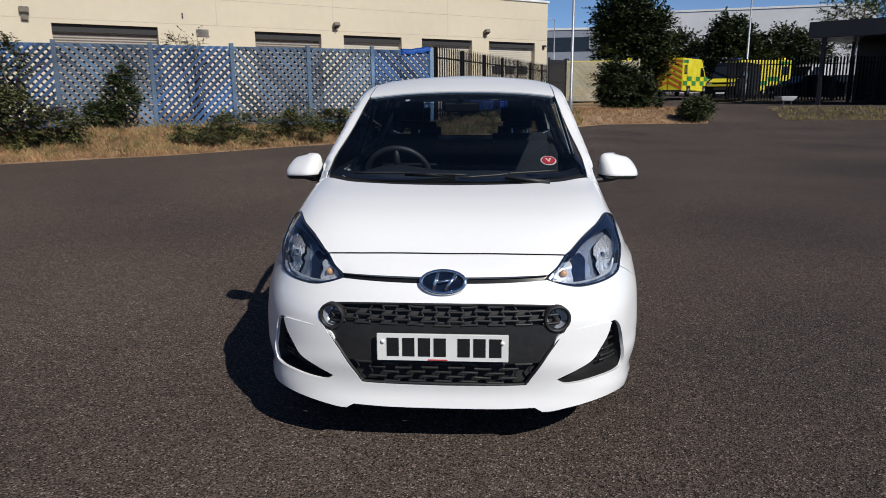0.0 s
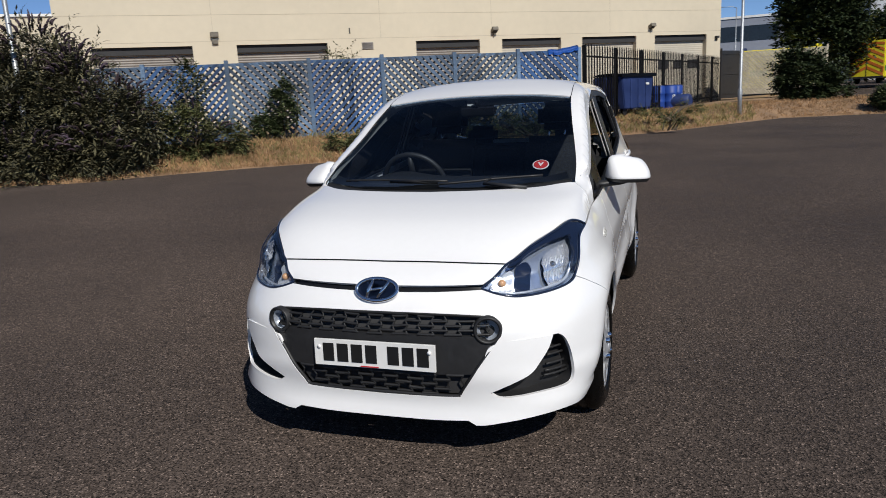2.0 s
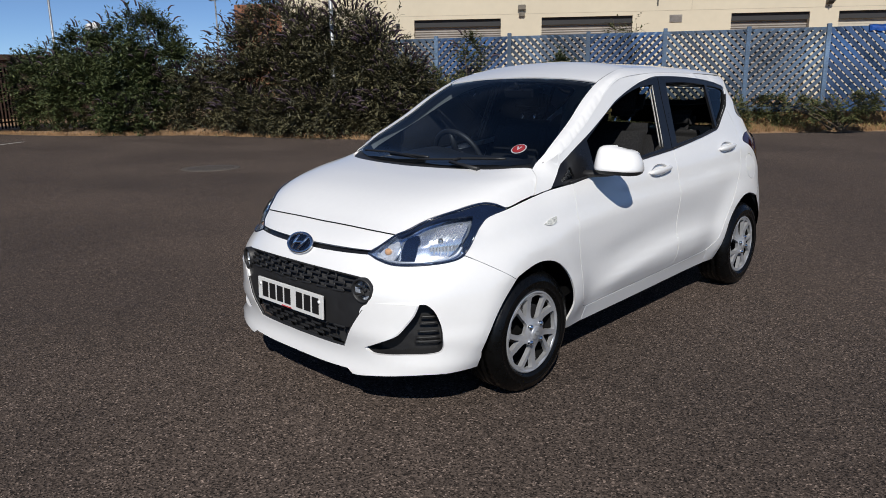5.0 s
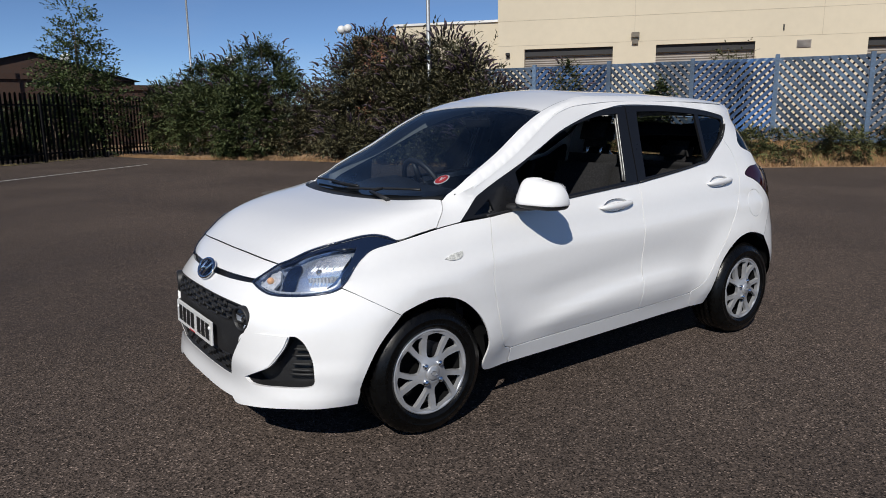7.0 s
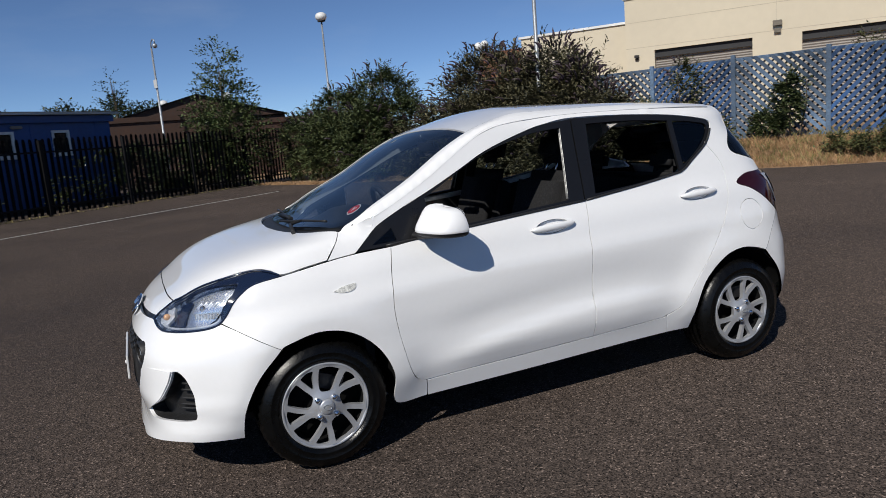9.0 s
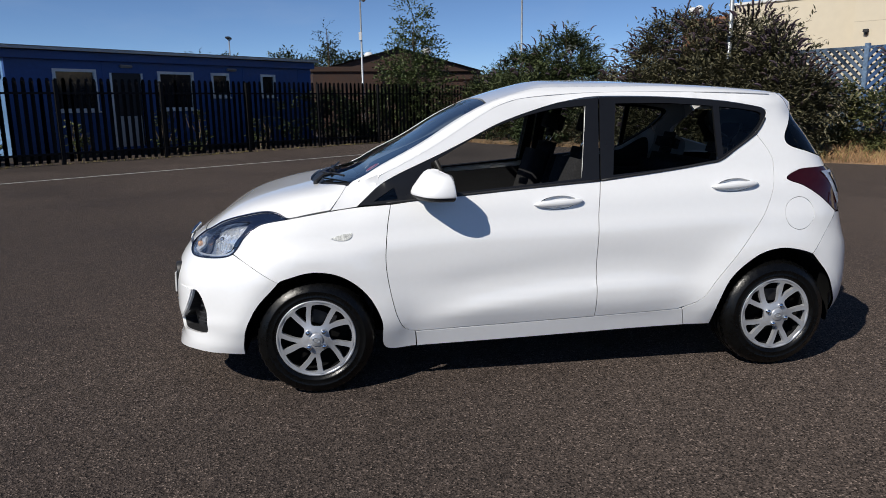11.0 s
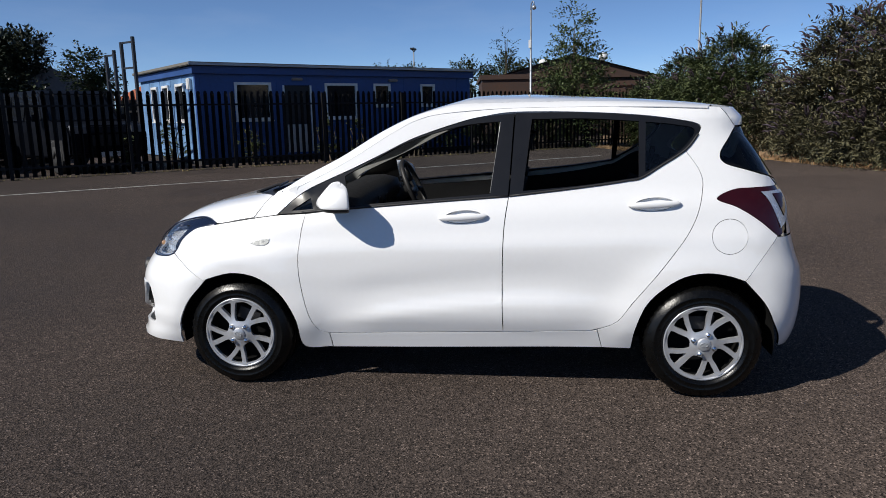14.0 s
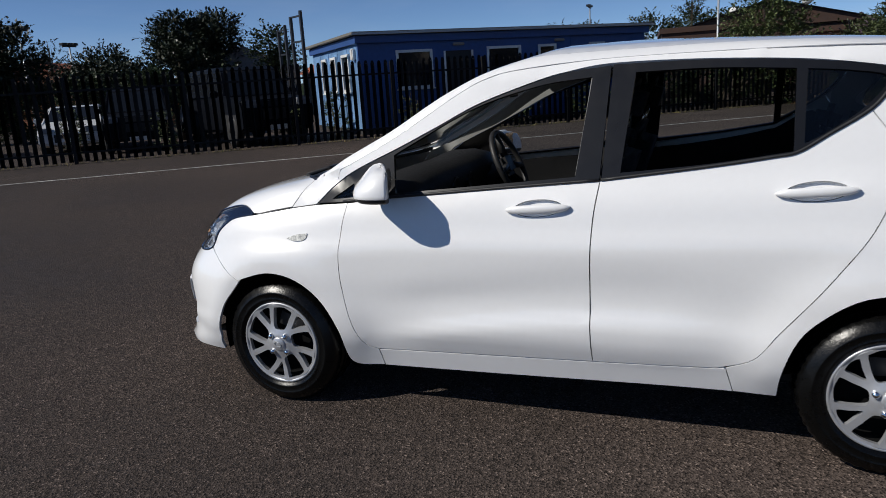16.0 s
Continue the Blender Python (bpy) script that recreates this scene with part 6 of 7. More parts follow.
bush("low green weeds on the dry bank", [((.2, 21.9, .6), (.5, .35, .3)), ((1.5, 23.6, .65), (.6, .4, .32))], (.8, 22.6, .4), 180, 75, M_LEAF_E, (.06, .016), 9, stem=6, floor=.4)
bush("big dark rounded shrub on the bank", [((6.5, 32.6, 1.3), (1.4, 1.2, 1.25)), ((6.1, 33.0, 2.0), (.9, .9, .9)), ((7.4, 32.4, 1.0), (.9, .8, .8))], (6.4, 32.8, .5), 2300, 81, M_LEAF_C, (.13, .045), 10, stem=12, floor=.4)
bush("small dark shrub at the end of the bank", [((9.2, 29.5, .58), (.85, .7, .52))], (9.0, 29.6, .1), 800, 85, M_LEAF_B, (.10, .034), 9, stem=8, floor=.05)


def tree(label, base, height, lobes, count, seed, material, leaf, r0=.12, limbs=9, sprays=10, name="tree"):
    t = thing(name, label, "tree")
    rng = random.Random(seed)
    bm = bmesh.new()
    b = Vector(base)
    top = b + Vector((0, 0, height))
    tube(bm, [b - Vector((0, 0, .2)), b + Vector((.05, .03, height * .4)), b + Vector((-.04, .02, height * .75)), top], [r0, r0 * .8, r0 * .45, r0 * .1], 9)
    finish("trunk", bm, M_STEM, t)
    bm = bmesh.new()
    for _ in range(limbs):
        c, r = rng.choice(lobes)
        a = b + Vector((0, 0, height * rng.uniform(.25, .75)))
        e = Vector(c) + Vector((rng.uniform(-.6, .6) * r[0], rng.uniform(-.6, .6) * r[1], rng.uniform(-.2, .6) * r[2]))
        tube(bm, [a, a.lerp(e, .5) + Vector((0, 0, .08 * height * .3)), e], [r0 * .4, r0 * .25, r0 * .06], 6, caps=False)
    finish("branchwork", bm, M_STEM, t)
    finish("crown", spread(seed + 1, lobes, count, leaf, sprays), material, t)
    return t


def cone_lobes(x, y, z0, z1, r, n, seed, lean=.25):
    rng = random.Random(seed)
    out = []
    for k in range(n):
        u = k / (n - 1)
        rr = r * (1 - .75 * u) + .12
        out.append(((x + rng.uniform(-lean, lean) * r * (1 - u), y + rng.uniform(-lean, lean) * r * (1 - u), z0 + (z1 - z0) * u), (rr, rr, rr * .9)))
    return out


tree("slim young birch behind the railings", (-24.6, 2.9, 0), 4.7, cone_lobes(-24.6, 2.9, 1.5, 4.9, 1.35, 7, 3), 1500, 101, M_LEAF_D, (.10, .036), .07)
tree("big dark evergreen tree", (8.8, 46.5, .9), 6.8, [((8.9, 46.2, 4.3), (1.6, 1.7, 2.0)), ((9.6, 46.4, 3.8), (1.8, 1.8, 1.9)), ((8.6, 46.4, 6.0), (1.5, 1.5, 1.5)), ((10.2, 46.2, 5.3), (1.1, 1.1, 1.2)), ((8.5, 46.0, 6.4), (.8, .8, .8))], 3300, 111, M_LEAF_C, (0.22, 0.088), .2)
tree("broad tree before a white building", (17.3, 66, 1.3), 6.0, [((17.3, 66, 4.4), (1.5, 1.5, 1.7)), ((16.4, 66, 3.4), (1.3, 1.3, 1.3)), ((19.0, 65, 3.6), (1.4, 1.4, 1.4))], 1650, 121, M_LEAF_C, (0.26, 0.100), .2)
tree("tall dark tree before a white building", (18.8, 56, 1.1), 6.2, [((18.8, 56, 4.2), (1.5, 1.5, 2.0)), ((18.5, 56, 5.7), (.8, .8, .9)), ((20.3, 55.6, 3.4), (1.2, 1.2, 1.3))], 1980, 131, M_LEAF_C, (0.22, 0.088), .2)
tree("rounded tree beyond the canopy", (22.8, 56, 1.1), 5.6, [((22.8, 56, 4.1), (1.6, 1.6, 1.5)), ((24.4, 56, 3.6), (1.5, 1.5, 1.4))], 1650, 141, M_LEAF_C, (0.22, 0.088), .2)
tree("bright leafy tree behind the canopy", (32, 63, 1.1), 8.0, [((31.5, 63, 7.2), (2.6, 2.6, 2.2)), ((34, 62.5, 6.4), (2.8, 2.8, 2.6))], 900, 151, M_LEAF_D, (.24, .08), .22)
rng = random.Random(162)
pine = []
for k in range(15):
    u = k / 14
    a, far = k * 2.4, (2.3 * math.sin(math.pi * min(1, .25 + .75 * (1 - u))) + .2) * rng.uniform(.45, 1)
    pine.append(((-33.6 + far * math.cos(a), -29.2 + far * math.sin(a), 3.3 + 2.6 * u), (rng.uniform(.65, 1.0), rng.uniform(.65, 1.0), .17)))
tree("distant pine with layered dark boughs", (-33.6, -29.2, 0), 6.1, pine, 2600, 161, M_PINE, (.30, .070), .2, sprays=6)
tree("distant dark broadleaf tree", (-30.0, -27.6, 0), 3.7, [((-30.0, -27.6, 2.9), (1.6, 1.6, 1.0)), ((-31.2, -26.4, 2.5), (1.2, 1.2, .8)), ((-27.6, -29.6, 2.3), (1.5, 1.5, .9))], 1760, 171, M_PINE, (0.20, 0.075), .2)
tree("small tree behind the hut", (-29.5, -21.0, 0), 4.6, [((-29.5, -21, 3.9), (.6, .6, .75)), ((-30.1, -20.5, 3.0), (.7, .7, .5))], 420, 181, M_LEAF_C, (0.15, 0.062), .12)
tree("rounded dark tree past the parked cars", (-29.7, -33, 0), 3.8, [((-29.7, -33, 3.1), (1.4, 1.4, 1.2)), ((-28.6, -33.8, 2.5), (1.2, 1.2, 1.0))], 900, 196, M_PINE, (0.18, 0.062), .16)
tree("tall dark tree past the parked cars", (-18.6, -26.8, 0), 4.4, [((-18.6, -26.8, 3.3), (1.2, 1.2, 1.3)), ((-17.6, -27.3, 2.6), (1.3, 1.3, 1.4))], 1540, 191, M_PINE, (0.18, 0.062), .16)
tree("slim dark conifer in the distance", (-34.1, -42.5, 0), 6.0, cone_lobes(-34.1, -42.5, 1.5, 5.6, 1.3, 5, 7), 350, 201, M_PINE, (.18, .05), .12)
tree("distant conifer above the hut roofs", (-52, -1.0, 0), 6.6, cone_lobes(-52, -1.0, 3.2, 6.8, 1.3, 5, 8), 260, 211, M_LEAF_C, (.18, .05), .12)
for k, (x, y, z, r) in enumerate(((-57.5, -4.6, 4.2, 1.5), (-56.5, -1.2, 4.3, 1.3), (-59, -12, 4.0, 1.4), (-58, -9.2, 4.1, 1.2), (-57, 1.2, 4.1, 1.3))):
    tree("distant round-headed dark tree", (x, y, 0), z, [((x, y, z), (r, r, r * .75)), ((x + .9, y + .7, z - .4), (r * .8, r * .8, r * .6))], 260, 221 + k, M_LEAF_C, (.22, .08), .15)


# ---- dry grass on the bank ----
def grass(name, label, seed, n, material, tall, place):
    rng = random.Random(seed)
    verts, faces = [], []
    for _ in range(n):
        q = place(rng)
        if q is None:
            continue
        x, y = q
        z = float(ground_height(x, y)) - .02
        for _ in range(5):
            a = rng.uniform(0, math.tau)
            h = tall * rng.uniform(.4, 1.2)
            bx, by = x + rng.uniform(-.07, .07), y + rng.uniform(-.07, .07)
            w = rng.uniform(.004, .009)
            dx, dy = math.cos(a), math.sin(a)
            lean = rng.uniform(.1, .7) * h
            i = len(verts)
            verts += [(bx - dy * w, by + dx * w, z), (bx + dy * w, by - dx * w, z), (bx + dx * lean * .4 + dy * w * .7, by + dy * lean * .4 - dx * w * .7, z + h * .6), (bx + dx * lean, by + dy * lean, z + h)]
            faces += [(i, i + 1, i + 2), (i, i + 2, i + 3)]
    me = bpy.data.meshes.new(name)
    me.from_pydata(verts, [], faces)
    me.materials.append(material)
    tagged(new(name, me), label, "grass", kind="stuff")


def on_bank(x0, x1, d0, d1, back=.0):
    def f(rng):
        x = rng.uniform(x0, x1)
        e = float(np.interp(x, EX, EY))
        y = e + rng.uniform(d0, d1) ** 1.0
        return (x, y)
    return f


grass("dry_grass", "straw-coloured dry grass on the bank below the fence", 7, 6400, M_DRY, .16, on_bank(-11.5, -1.0, .05, 2.6))
grass("dry_grass", "straw-coloured dry grass on the far bank", 8, 3600, M_DRY, .13, on_bank(-1.0, 9.5, .0, 4.5))
grass("rough_grass", "green-brown rough grass mixed into the bank", 9, 1800, M_DRY2, .22, on_bank(-12.0, 4.0, .2, 3.0))
grass("dry_grass", "dry grass fringe below the thicket", 10, 900, M_DRY, .12, on_bank(-24.0, -11.0, -.1, .4))
grass("dry_grass", "dry grass by the driveway", 12, 1800, M_DRY2, .18, on_bank(14, 30, -.2, 2.5))


def by_rails(rng):
    t = rng.random()
    return (-23.6 + 19 * t + rng.uniform(-.25, .1), 2.8 - 21.9 * t + rng.uniform(-.2, .3))


grass("rough_grass", "thin dry weeds along the foot of the dark railings", 14, 600, M_DRY2, .08, by_rails)
for k, t in enumerate((.22, .30, .335, .42, .50, .55, .66, .74, .82)):
    x, y = -23.9 + 19 * t, 2.6 - 21.9 * t
    bush("thin weeds growing through the dark railings", [((x - .55, y - .45, .7), (.40, .40, .7)), ((x - .3, y - .25, .35), (.4, .4, .35))], (x - .45, y - .4, 0), 90, 301 + k, M_LEAF_B, (.07, .026), 9, stem=5)


# ---- lamp posts ----
def lamp_post(x, y, z0, h, label, kind):
    p = thing("street_lamp", label, "street lamp", pose(x, y, z0))
    bm = bmesh.new()
    tube(bm, [(0, 0, -.2), (0, 0, 1.0), (0, 0, 1.05), (0, 0, h)], [.085, .085, .06, .045], 12)
    part("post", bm, M_GALV, p, smooth=True)
    if kind == "arm":
        bm = bmesh.new()
        tube(bm, [(0, 0, h - .05), (-.3, -.1, h + .08), (-1.6, -.5, h + .1)], .03, 8)
        part("arm", bm, M_GALV, p)
        part("head", rounded(-2.2, -1.5, -.75, -.35, h + .05, h + .17, .04), M_GALV, p)
    elif kind == "globes":
        part("arm", boxes((-.42, .42, -.03, .03, h - .03, h + .03)), M_GALV, p)
        for s in (-.42, .42):
            bm = bmesh.new()
            bmesh.ops.create_uvsphere(bm, u_segments=20, v_segments=12, radius=.27, matrix=Matrix.Translation((s, 0, h + .24)))
            part("globe", bm, M_WHITEPVC, p, "white globe", smooth=True)
    elif kind == "dome":
        bm = bmesh.new()
        bmesh.ops.create_uvsphere(bm, u_segments=20, v_segments=12, radius=.30, matrix=Matrix.Translation((0, 0, h + .12)) @ Matrix.Diagonal((1, 1, .75, 1)))
        part("globe", bm, M_WHITEPVC, p, "white dome", smooth=True)
        part("collar", boxes((-.16, .16, -.16, .16, h - .12, h - .02)), M_DARK, p)
    elif kind == "camera":
        bm = bmesh.new()
        tube(bm, [(.0, 0, h - .1), (0, 0, h + .25), (.12, .08, h + .42), (.28, .15, h + .36), (.30, .16, h + .2)], .03, 8)
        part("hook", bm, M_GALV, p)
        bm = bmesh.new()
        bmesh.ops.create_uvsphere(bm, u_segments=16, v_segments=10, radius=.12, matrix=Matrix.Translation((.30, .16, h + .08)))
        part("camera_dome", bm, M_GALV, p, smooth=True)
        part("junction_box", boxes((-.10, .10, -.12, .02, h - 1.9, h - 1.5)), M_WHITEPVC, p)
    elif kind == "floods":
        part("bar", boxes((-.5, .5, -.04, .04, h - .04, h + .04)), M_BLACKSTEEL, p)
        for s in (-.4, .0, .4):
            part("floodlight", rounded(s - .17, s + .17, -.2, .15, h + .05, h + .2, .03), M_BLACKSTEEL, p)
    return p


lamp_post(3.4, 27.3, .2, 8.5, "grey galvanised lamp post on the grass bank", "plain")
lamp_post(6.2, 71.4, 1.0, 7.4, "distant lamp post with a side arm", "arm")
lamp_post(16.0, 43.8, .8, 8.0, "slim grey lamp post beyond the railings", "plain")
lamp_post(-34.5, 1.1, 0, 6.6, "pole with a dome security camera and box", "camera")
lamp_post(-33.0, 9.3, 0, 7.6, "tall pale lamp post with a white dome", "dome")
lamp_post(-55.5, 30.0, 0, 6.0, "tall lamp post with two white globes", "globes").scale = (1.42, 1.42, 1.42)
lamp_post(-47.9, 16.7, 0, 5.05, "lamp post with two small white globes", "globes")
lamp_post(-46.0, 5.8, 0, 4.7, "distant lamp post with two white globes", "globes")
lamp_post(-55, -8.7, 0, 6.5, "distant mast with floodlights", "floods")
lamp_post(-45, 1.8, 0, 4.5, "distant lamp with a white dome", "dome")
lamp_post(-22.5, -30.5, 0, 5.2, "lamp post with floodlights past the parked cars", "floods")
lamp_post(-29.8, -35.6, 0, 5.0, "thin distant lamp post past the parked cars", "floods")
lamp_post(-13.5, 9.95, .2, 8.5, "pole rising behind the buddleia", "plain")


# ---- vehicles standing about ----
M_NAVY = surface("dark_navy_paint", (.004, .005, .008), .45, spec=.12, grain=3, vary=.1)
M_GREYCAR = surface("dull_silver_paint", (.22, .23, .24), .35, metal=.3, grain=3, vary=.06)
M_PALECAR = surface("pale_car_paint", (.55, .56, .56), .35, coat=.4, grain=3, vary=.05)
M_YELLOW = surface("signal_yellow_paint", (.72, .62, .03), .4, grain=5, vary=.05)
M_GREEN = surface("signal_green_panel", (.02, .22, .06), .4, grain=5, vary=.05)
M_ORANGE = surface("orange_red_stripe", (.62, .17, .03), .45, grain=5, vary=.06)
M_TYRE2 = surface("plain_tyre_rubber", (.015, .015, .016), .7, grain=40, vary=.1)
M_SIGNLIGHT = surface("clear_lamp_lens", (.22, .23, .25), .12, grain=4, vary=.08)
M_BLUEBIN = surface("blue_bin_plastic", (.012, .05, .26), .5, grain=5, vary=.1, stain=2, stains=.2)
M_NAVYBIN = surface("dark_blue_skip_paint", (.018, .035, .12), .55, grain=5, vary=.15, stain=1.5, stains=.25)
M_PALEWOOD = surface("pale_weathered_board", (.40, .36, .27), .85, grain=14, vary=.25, stain=1.2, stains=.2, island=.2)
M_REDROOF = surface("red_clay_roof_tile", (.34, .10, .045), .85, grain=9, vary=.25, stain=.7, stains=.2)
M_BROWN = surface("dark_brown_brickwork", (.055, .030, .021), .85, grain=9, vary=.3, stain=1, stains=.2)
M_RENDER = surface("grey_rendered_wall", (.34, .31, .27), .85, grain=6, vary=.1)
M_WHITEWALL = surface("white_metal_cladding", (.60, .61, .62), .6, grain=3, vary=.04, stain=.2, stains=.08)
M_BLUEGREY = surface("blue_grey_cladding", (.24, .26, .31), .6, grain=3, vary=.05, stain=.2, stains=.08)
M_TARP = surface("bright_blue_tarpaulin", (.02, .12, .50), .45, grain=12, vary=.15)


def outline_body(name, outline, half, parent, material, bevel=.04):
    """A body cut from its side outline, narrowing with height by half(z)."""
    bm = bmesh.new()
    sides = [[bm.verts.new((x, s * half(z), z)) for x, z in outline] for s in (1, -1)]
    a, b = sides
    bm.faces.new(a), bm.faces.new(b[::-1])
    for k in range(len(a)):
        bm.faces.new((a[k - 1], a[k], b[k], b[k - 1]))
    bmesh.ops.bevel(bm, geom=bm.edges[:], offset=bevel, segments=2, affect="EDGES")
    return part(name, bm, material, parent)


def side_pane(name, poly, half, parent, material, side, lift=.012):
    bm = bmesh.new()
    lo = [bm.verts.new((x, side * (half(z) + .001), z)) for x, z in poly]
    hi = [bm.verts.new((x, side * (half(z) + lift), z)) for x, z in poly]
    bm.faces.new(hi), bm.faces.new(lo[::-1])
    for k in range(len(lo)):
        bm.faces.new((lo[k - 1], lo[k], hi[k], hi[k - 1]))
    return part(name, bm, material, parent)


def end_pane(name, p, q, half, parent, material, inset=.1, lift=.012):
    """A pane across the body between two points of its outline."""
    d = Vector((q[0] - p[0], 0, q[1] - p[1]))
    n = Vector((-d.z, 0, d.x)).normalized()
    if n.x * (p[0] + q[0]) < 0:
        n = -n
    bm = bmesh.new()
    rows = []
    for k in (.001, lift):
        rows.append([bm.verts.new(Vector((x, s * (half(z) - inset), z)) + n * k) for x, z in (p, q) for s in (1, -1)])
    lo, hi = rows
    bm.faces.new((hi[0], hi[1], hi[3], hi[2])), bm.faces.new((lo[2], lo[3], lo[1], lo[0]))
    for i, j in ((0, 1), (1, 3), (3, 2), (2, 0)):
        bm.faces.new((lo[i], lo[j], hi[j], hi[i]))
    return part(name, bm, material, parent)


def road_wheel(x, y, r, parent, trim=None):
    bm = bmesh.new()
    s = 1 if y > 0 else -1
    tube(bm, [(x, y - s * .1, r), (x, y - s * .08, r), (x, y + s * .08, r), (x, y + s * .1, r)], [r * .9, r, r, r * .9], 20)
    w = part("wheel", bm, M_TYRE2, parent)
    bm = bmesh.new()
    tube(bm, [(x, y + s * .085, r), (x, y + s * .115, r), (x, y + s * .10, r)], [r * .64, r * .62, r * .2], 16)
    part("rim", bm, trim or M_GREYCAR, w)


def parked(kind, label, category, x, y, heading, material, z=0.0):
    """A parked car, off-roader or van; its nose looks along heading (degrees)."""
    v = thing("parked_" + kind, label, category, pose(x, y, z, 0, 0, heading), group="vehicles parked beyond the fences")
    if kind == "car":
        n, w, r, belt, top = 2.1, .88, .30, .92, 1.44
        outline = [(2.1, .30), (2.12, .62), (1.95, .78), (1.05, .95), (.35, 1.40), (-.1, 1.44), (-.95, 1.42), (-1.75, .98), (-2.1, .90), (-2.12, .35), (-1.9, .22), (1.9, .22)]
        screen, rear = ((1.02, .97), (.38, 1.385)), ((-1.70, 1.0), (-.98, 1.40))
        panes = [[(.85, .97), (.30, 1.35), (-.25, 1.37), (-.25, .97)], [(-.32, .97), (-.32, 1.37), (-.95, 1.36), (-1.35, 1.0)]]
    elif kind == "offroader":
        n, w, r, belt, top = 2.2, .92, .37, 1.12, 1.85
        outline = [(2.2, .42), (2.22, .85), (2.1, 1.05), (1.0, 1.14), (.55, 1.76), (.3, 1.85), (-2.0, 1.84), (-2.15, 1.15), (-2.2, .5), (-2.0, .34), (2.0, .34)]
        screen, rear = ((.97, 1.17), (.58, 1.72)), ((-2.14, 1.2), (-2.02, 1.75))
        panes = [[(.8, 1.17), (.45, 1.72), (-.2, 1.74), (-.2, 1.17)], [(-.28, 1.17), (-.28, 1.74), (-1.05, 1.74), (-1.05, 1.17)], [(-1.15, 1.17), (-1.15, 1.74), (-1.9, 1.72), (-2.0, 1.17)]]
    else:
        n, w, r, belt, top = 2.75, .98, .35, 1.35, 2.35
        outline = [(2.75, .35), (2.78, .80), (2.62, 1.08), (1.85, 1.30), (1.15, 2.18), (.85, 2.35), (-2.7, 2.33), (-2.75, .40), (-2.6, .28), (2.6, .28)]
        screen, rear = ((1.80, 1.36), (1.22, 2.10)), None
        panes = [[(1.55, 1.36), (1.02, 2.05), (.35, 2.05), (.35, 1.36)]]
    half = lambda q: w if q <= belt else w - (.16 if top < 2 else .09) * (q - belt) / (top - belt)
    outline_body("body", outline, half, v, material)
    end_pane("windscreen", *screen, half, v, M_WINDOW)
    if rear:
        end_pane("rear_window", *rear, half, v, M_WINDOW)
    for s in (1, -1):
        for p in panes:
            side_pane("side_window", p, half, v, M_WINDOW, s)
        for k in (1, -1):
            part("wheel_arch", boxes((k * n * .64 - r * 1.15, k * n * .64 + r * 1.15, s * (w - .01), s * (w + .008), .3, r * 2.0)), M_TYRE2, v)
            road_wheel(k * n * .64, s * (w - .07), r, v, M_TYRE2 if material is M_NAVY else None)
        nose_z = .66 if kind == "car" else .9
        part("headlight", rounded(n - .16, n + .03, s * (w - .42) if s > 0 else -w + .05, s * (w - .05) if s > 0 else -w + .42, nose_z - .02, nose_z + .15, .02), M_SIGNLIGHT, v)
        part("door_mirror", rounded(screen[0][0] - .25, screen[0][0] - .1, s * (w + .14) - .11, s * (w + .14) + .09, screen[0][1] - .02, screen[0][1] + .13, .03), material, v)
    part("grille", boxes((n - .1, n + .035, -.42, .42, nose_z - .30, nose_z - .06)), M_TYRE2, v)
    part("number_plate", boxes((n - .05, n + .05, -.26, .26, .36, .47)), M_PLATE, v, "plain pale plate")
    return v


parked("car", "pale saloon parked nose-on behind the dark railings", "car", -14.4, -18.4, 41, M_PALECAR)
parked("offroader", "dark off-roader parked nose-on behind the railings", "car", -14.0, -15.3, 43, M_NAVY)
parked("car", "dark hatchback parked in the shade behind the railings", "car", -18.6, -16.6, 41, M_NAVY)
parked("offroader", "dark four-wheel-drive car parked beside the hut", "car", -15.05, -12.06, 58, M_NAVY).scale = (1.15, 1.15, 1.22)
parked("car", "dark car in shade past the railings", "car", -11.0, -20.3, 41, M_NAVY)
# yard beyond the driveway
parked("car", "dark car under the canopy beyond the driveway", "car", 22.5, 46.0, 200, M_NAVY, .9)
parked("car", "dark car parked behind the driveway railings", "car", 19.6, 43.6, 190, M_NAVY, .85)
parked("van", "white van parked behind the driveway railings", "van", 24.6, 54.0, 200, M_PALECAR, 1.0)
van = parked("van", "dark van with a yellow bonnet facing the driveway", "van", 16.1, 46.3, -124, M_NAVY, .82)
part("bonnet_panel", boxes((-.45, .45, -.80, .80, 0, .012), m=pose(2.25, 0, 1.205, 0, 15.5, 0)), M_YELLOW, van, "yellow reflective bonnet panel")
part("bumper_band", boxes((2.70, 2.81, -.85, .85, .84, .96)), M_YELLOW, van, "yellow band over the bumper")


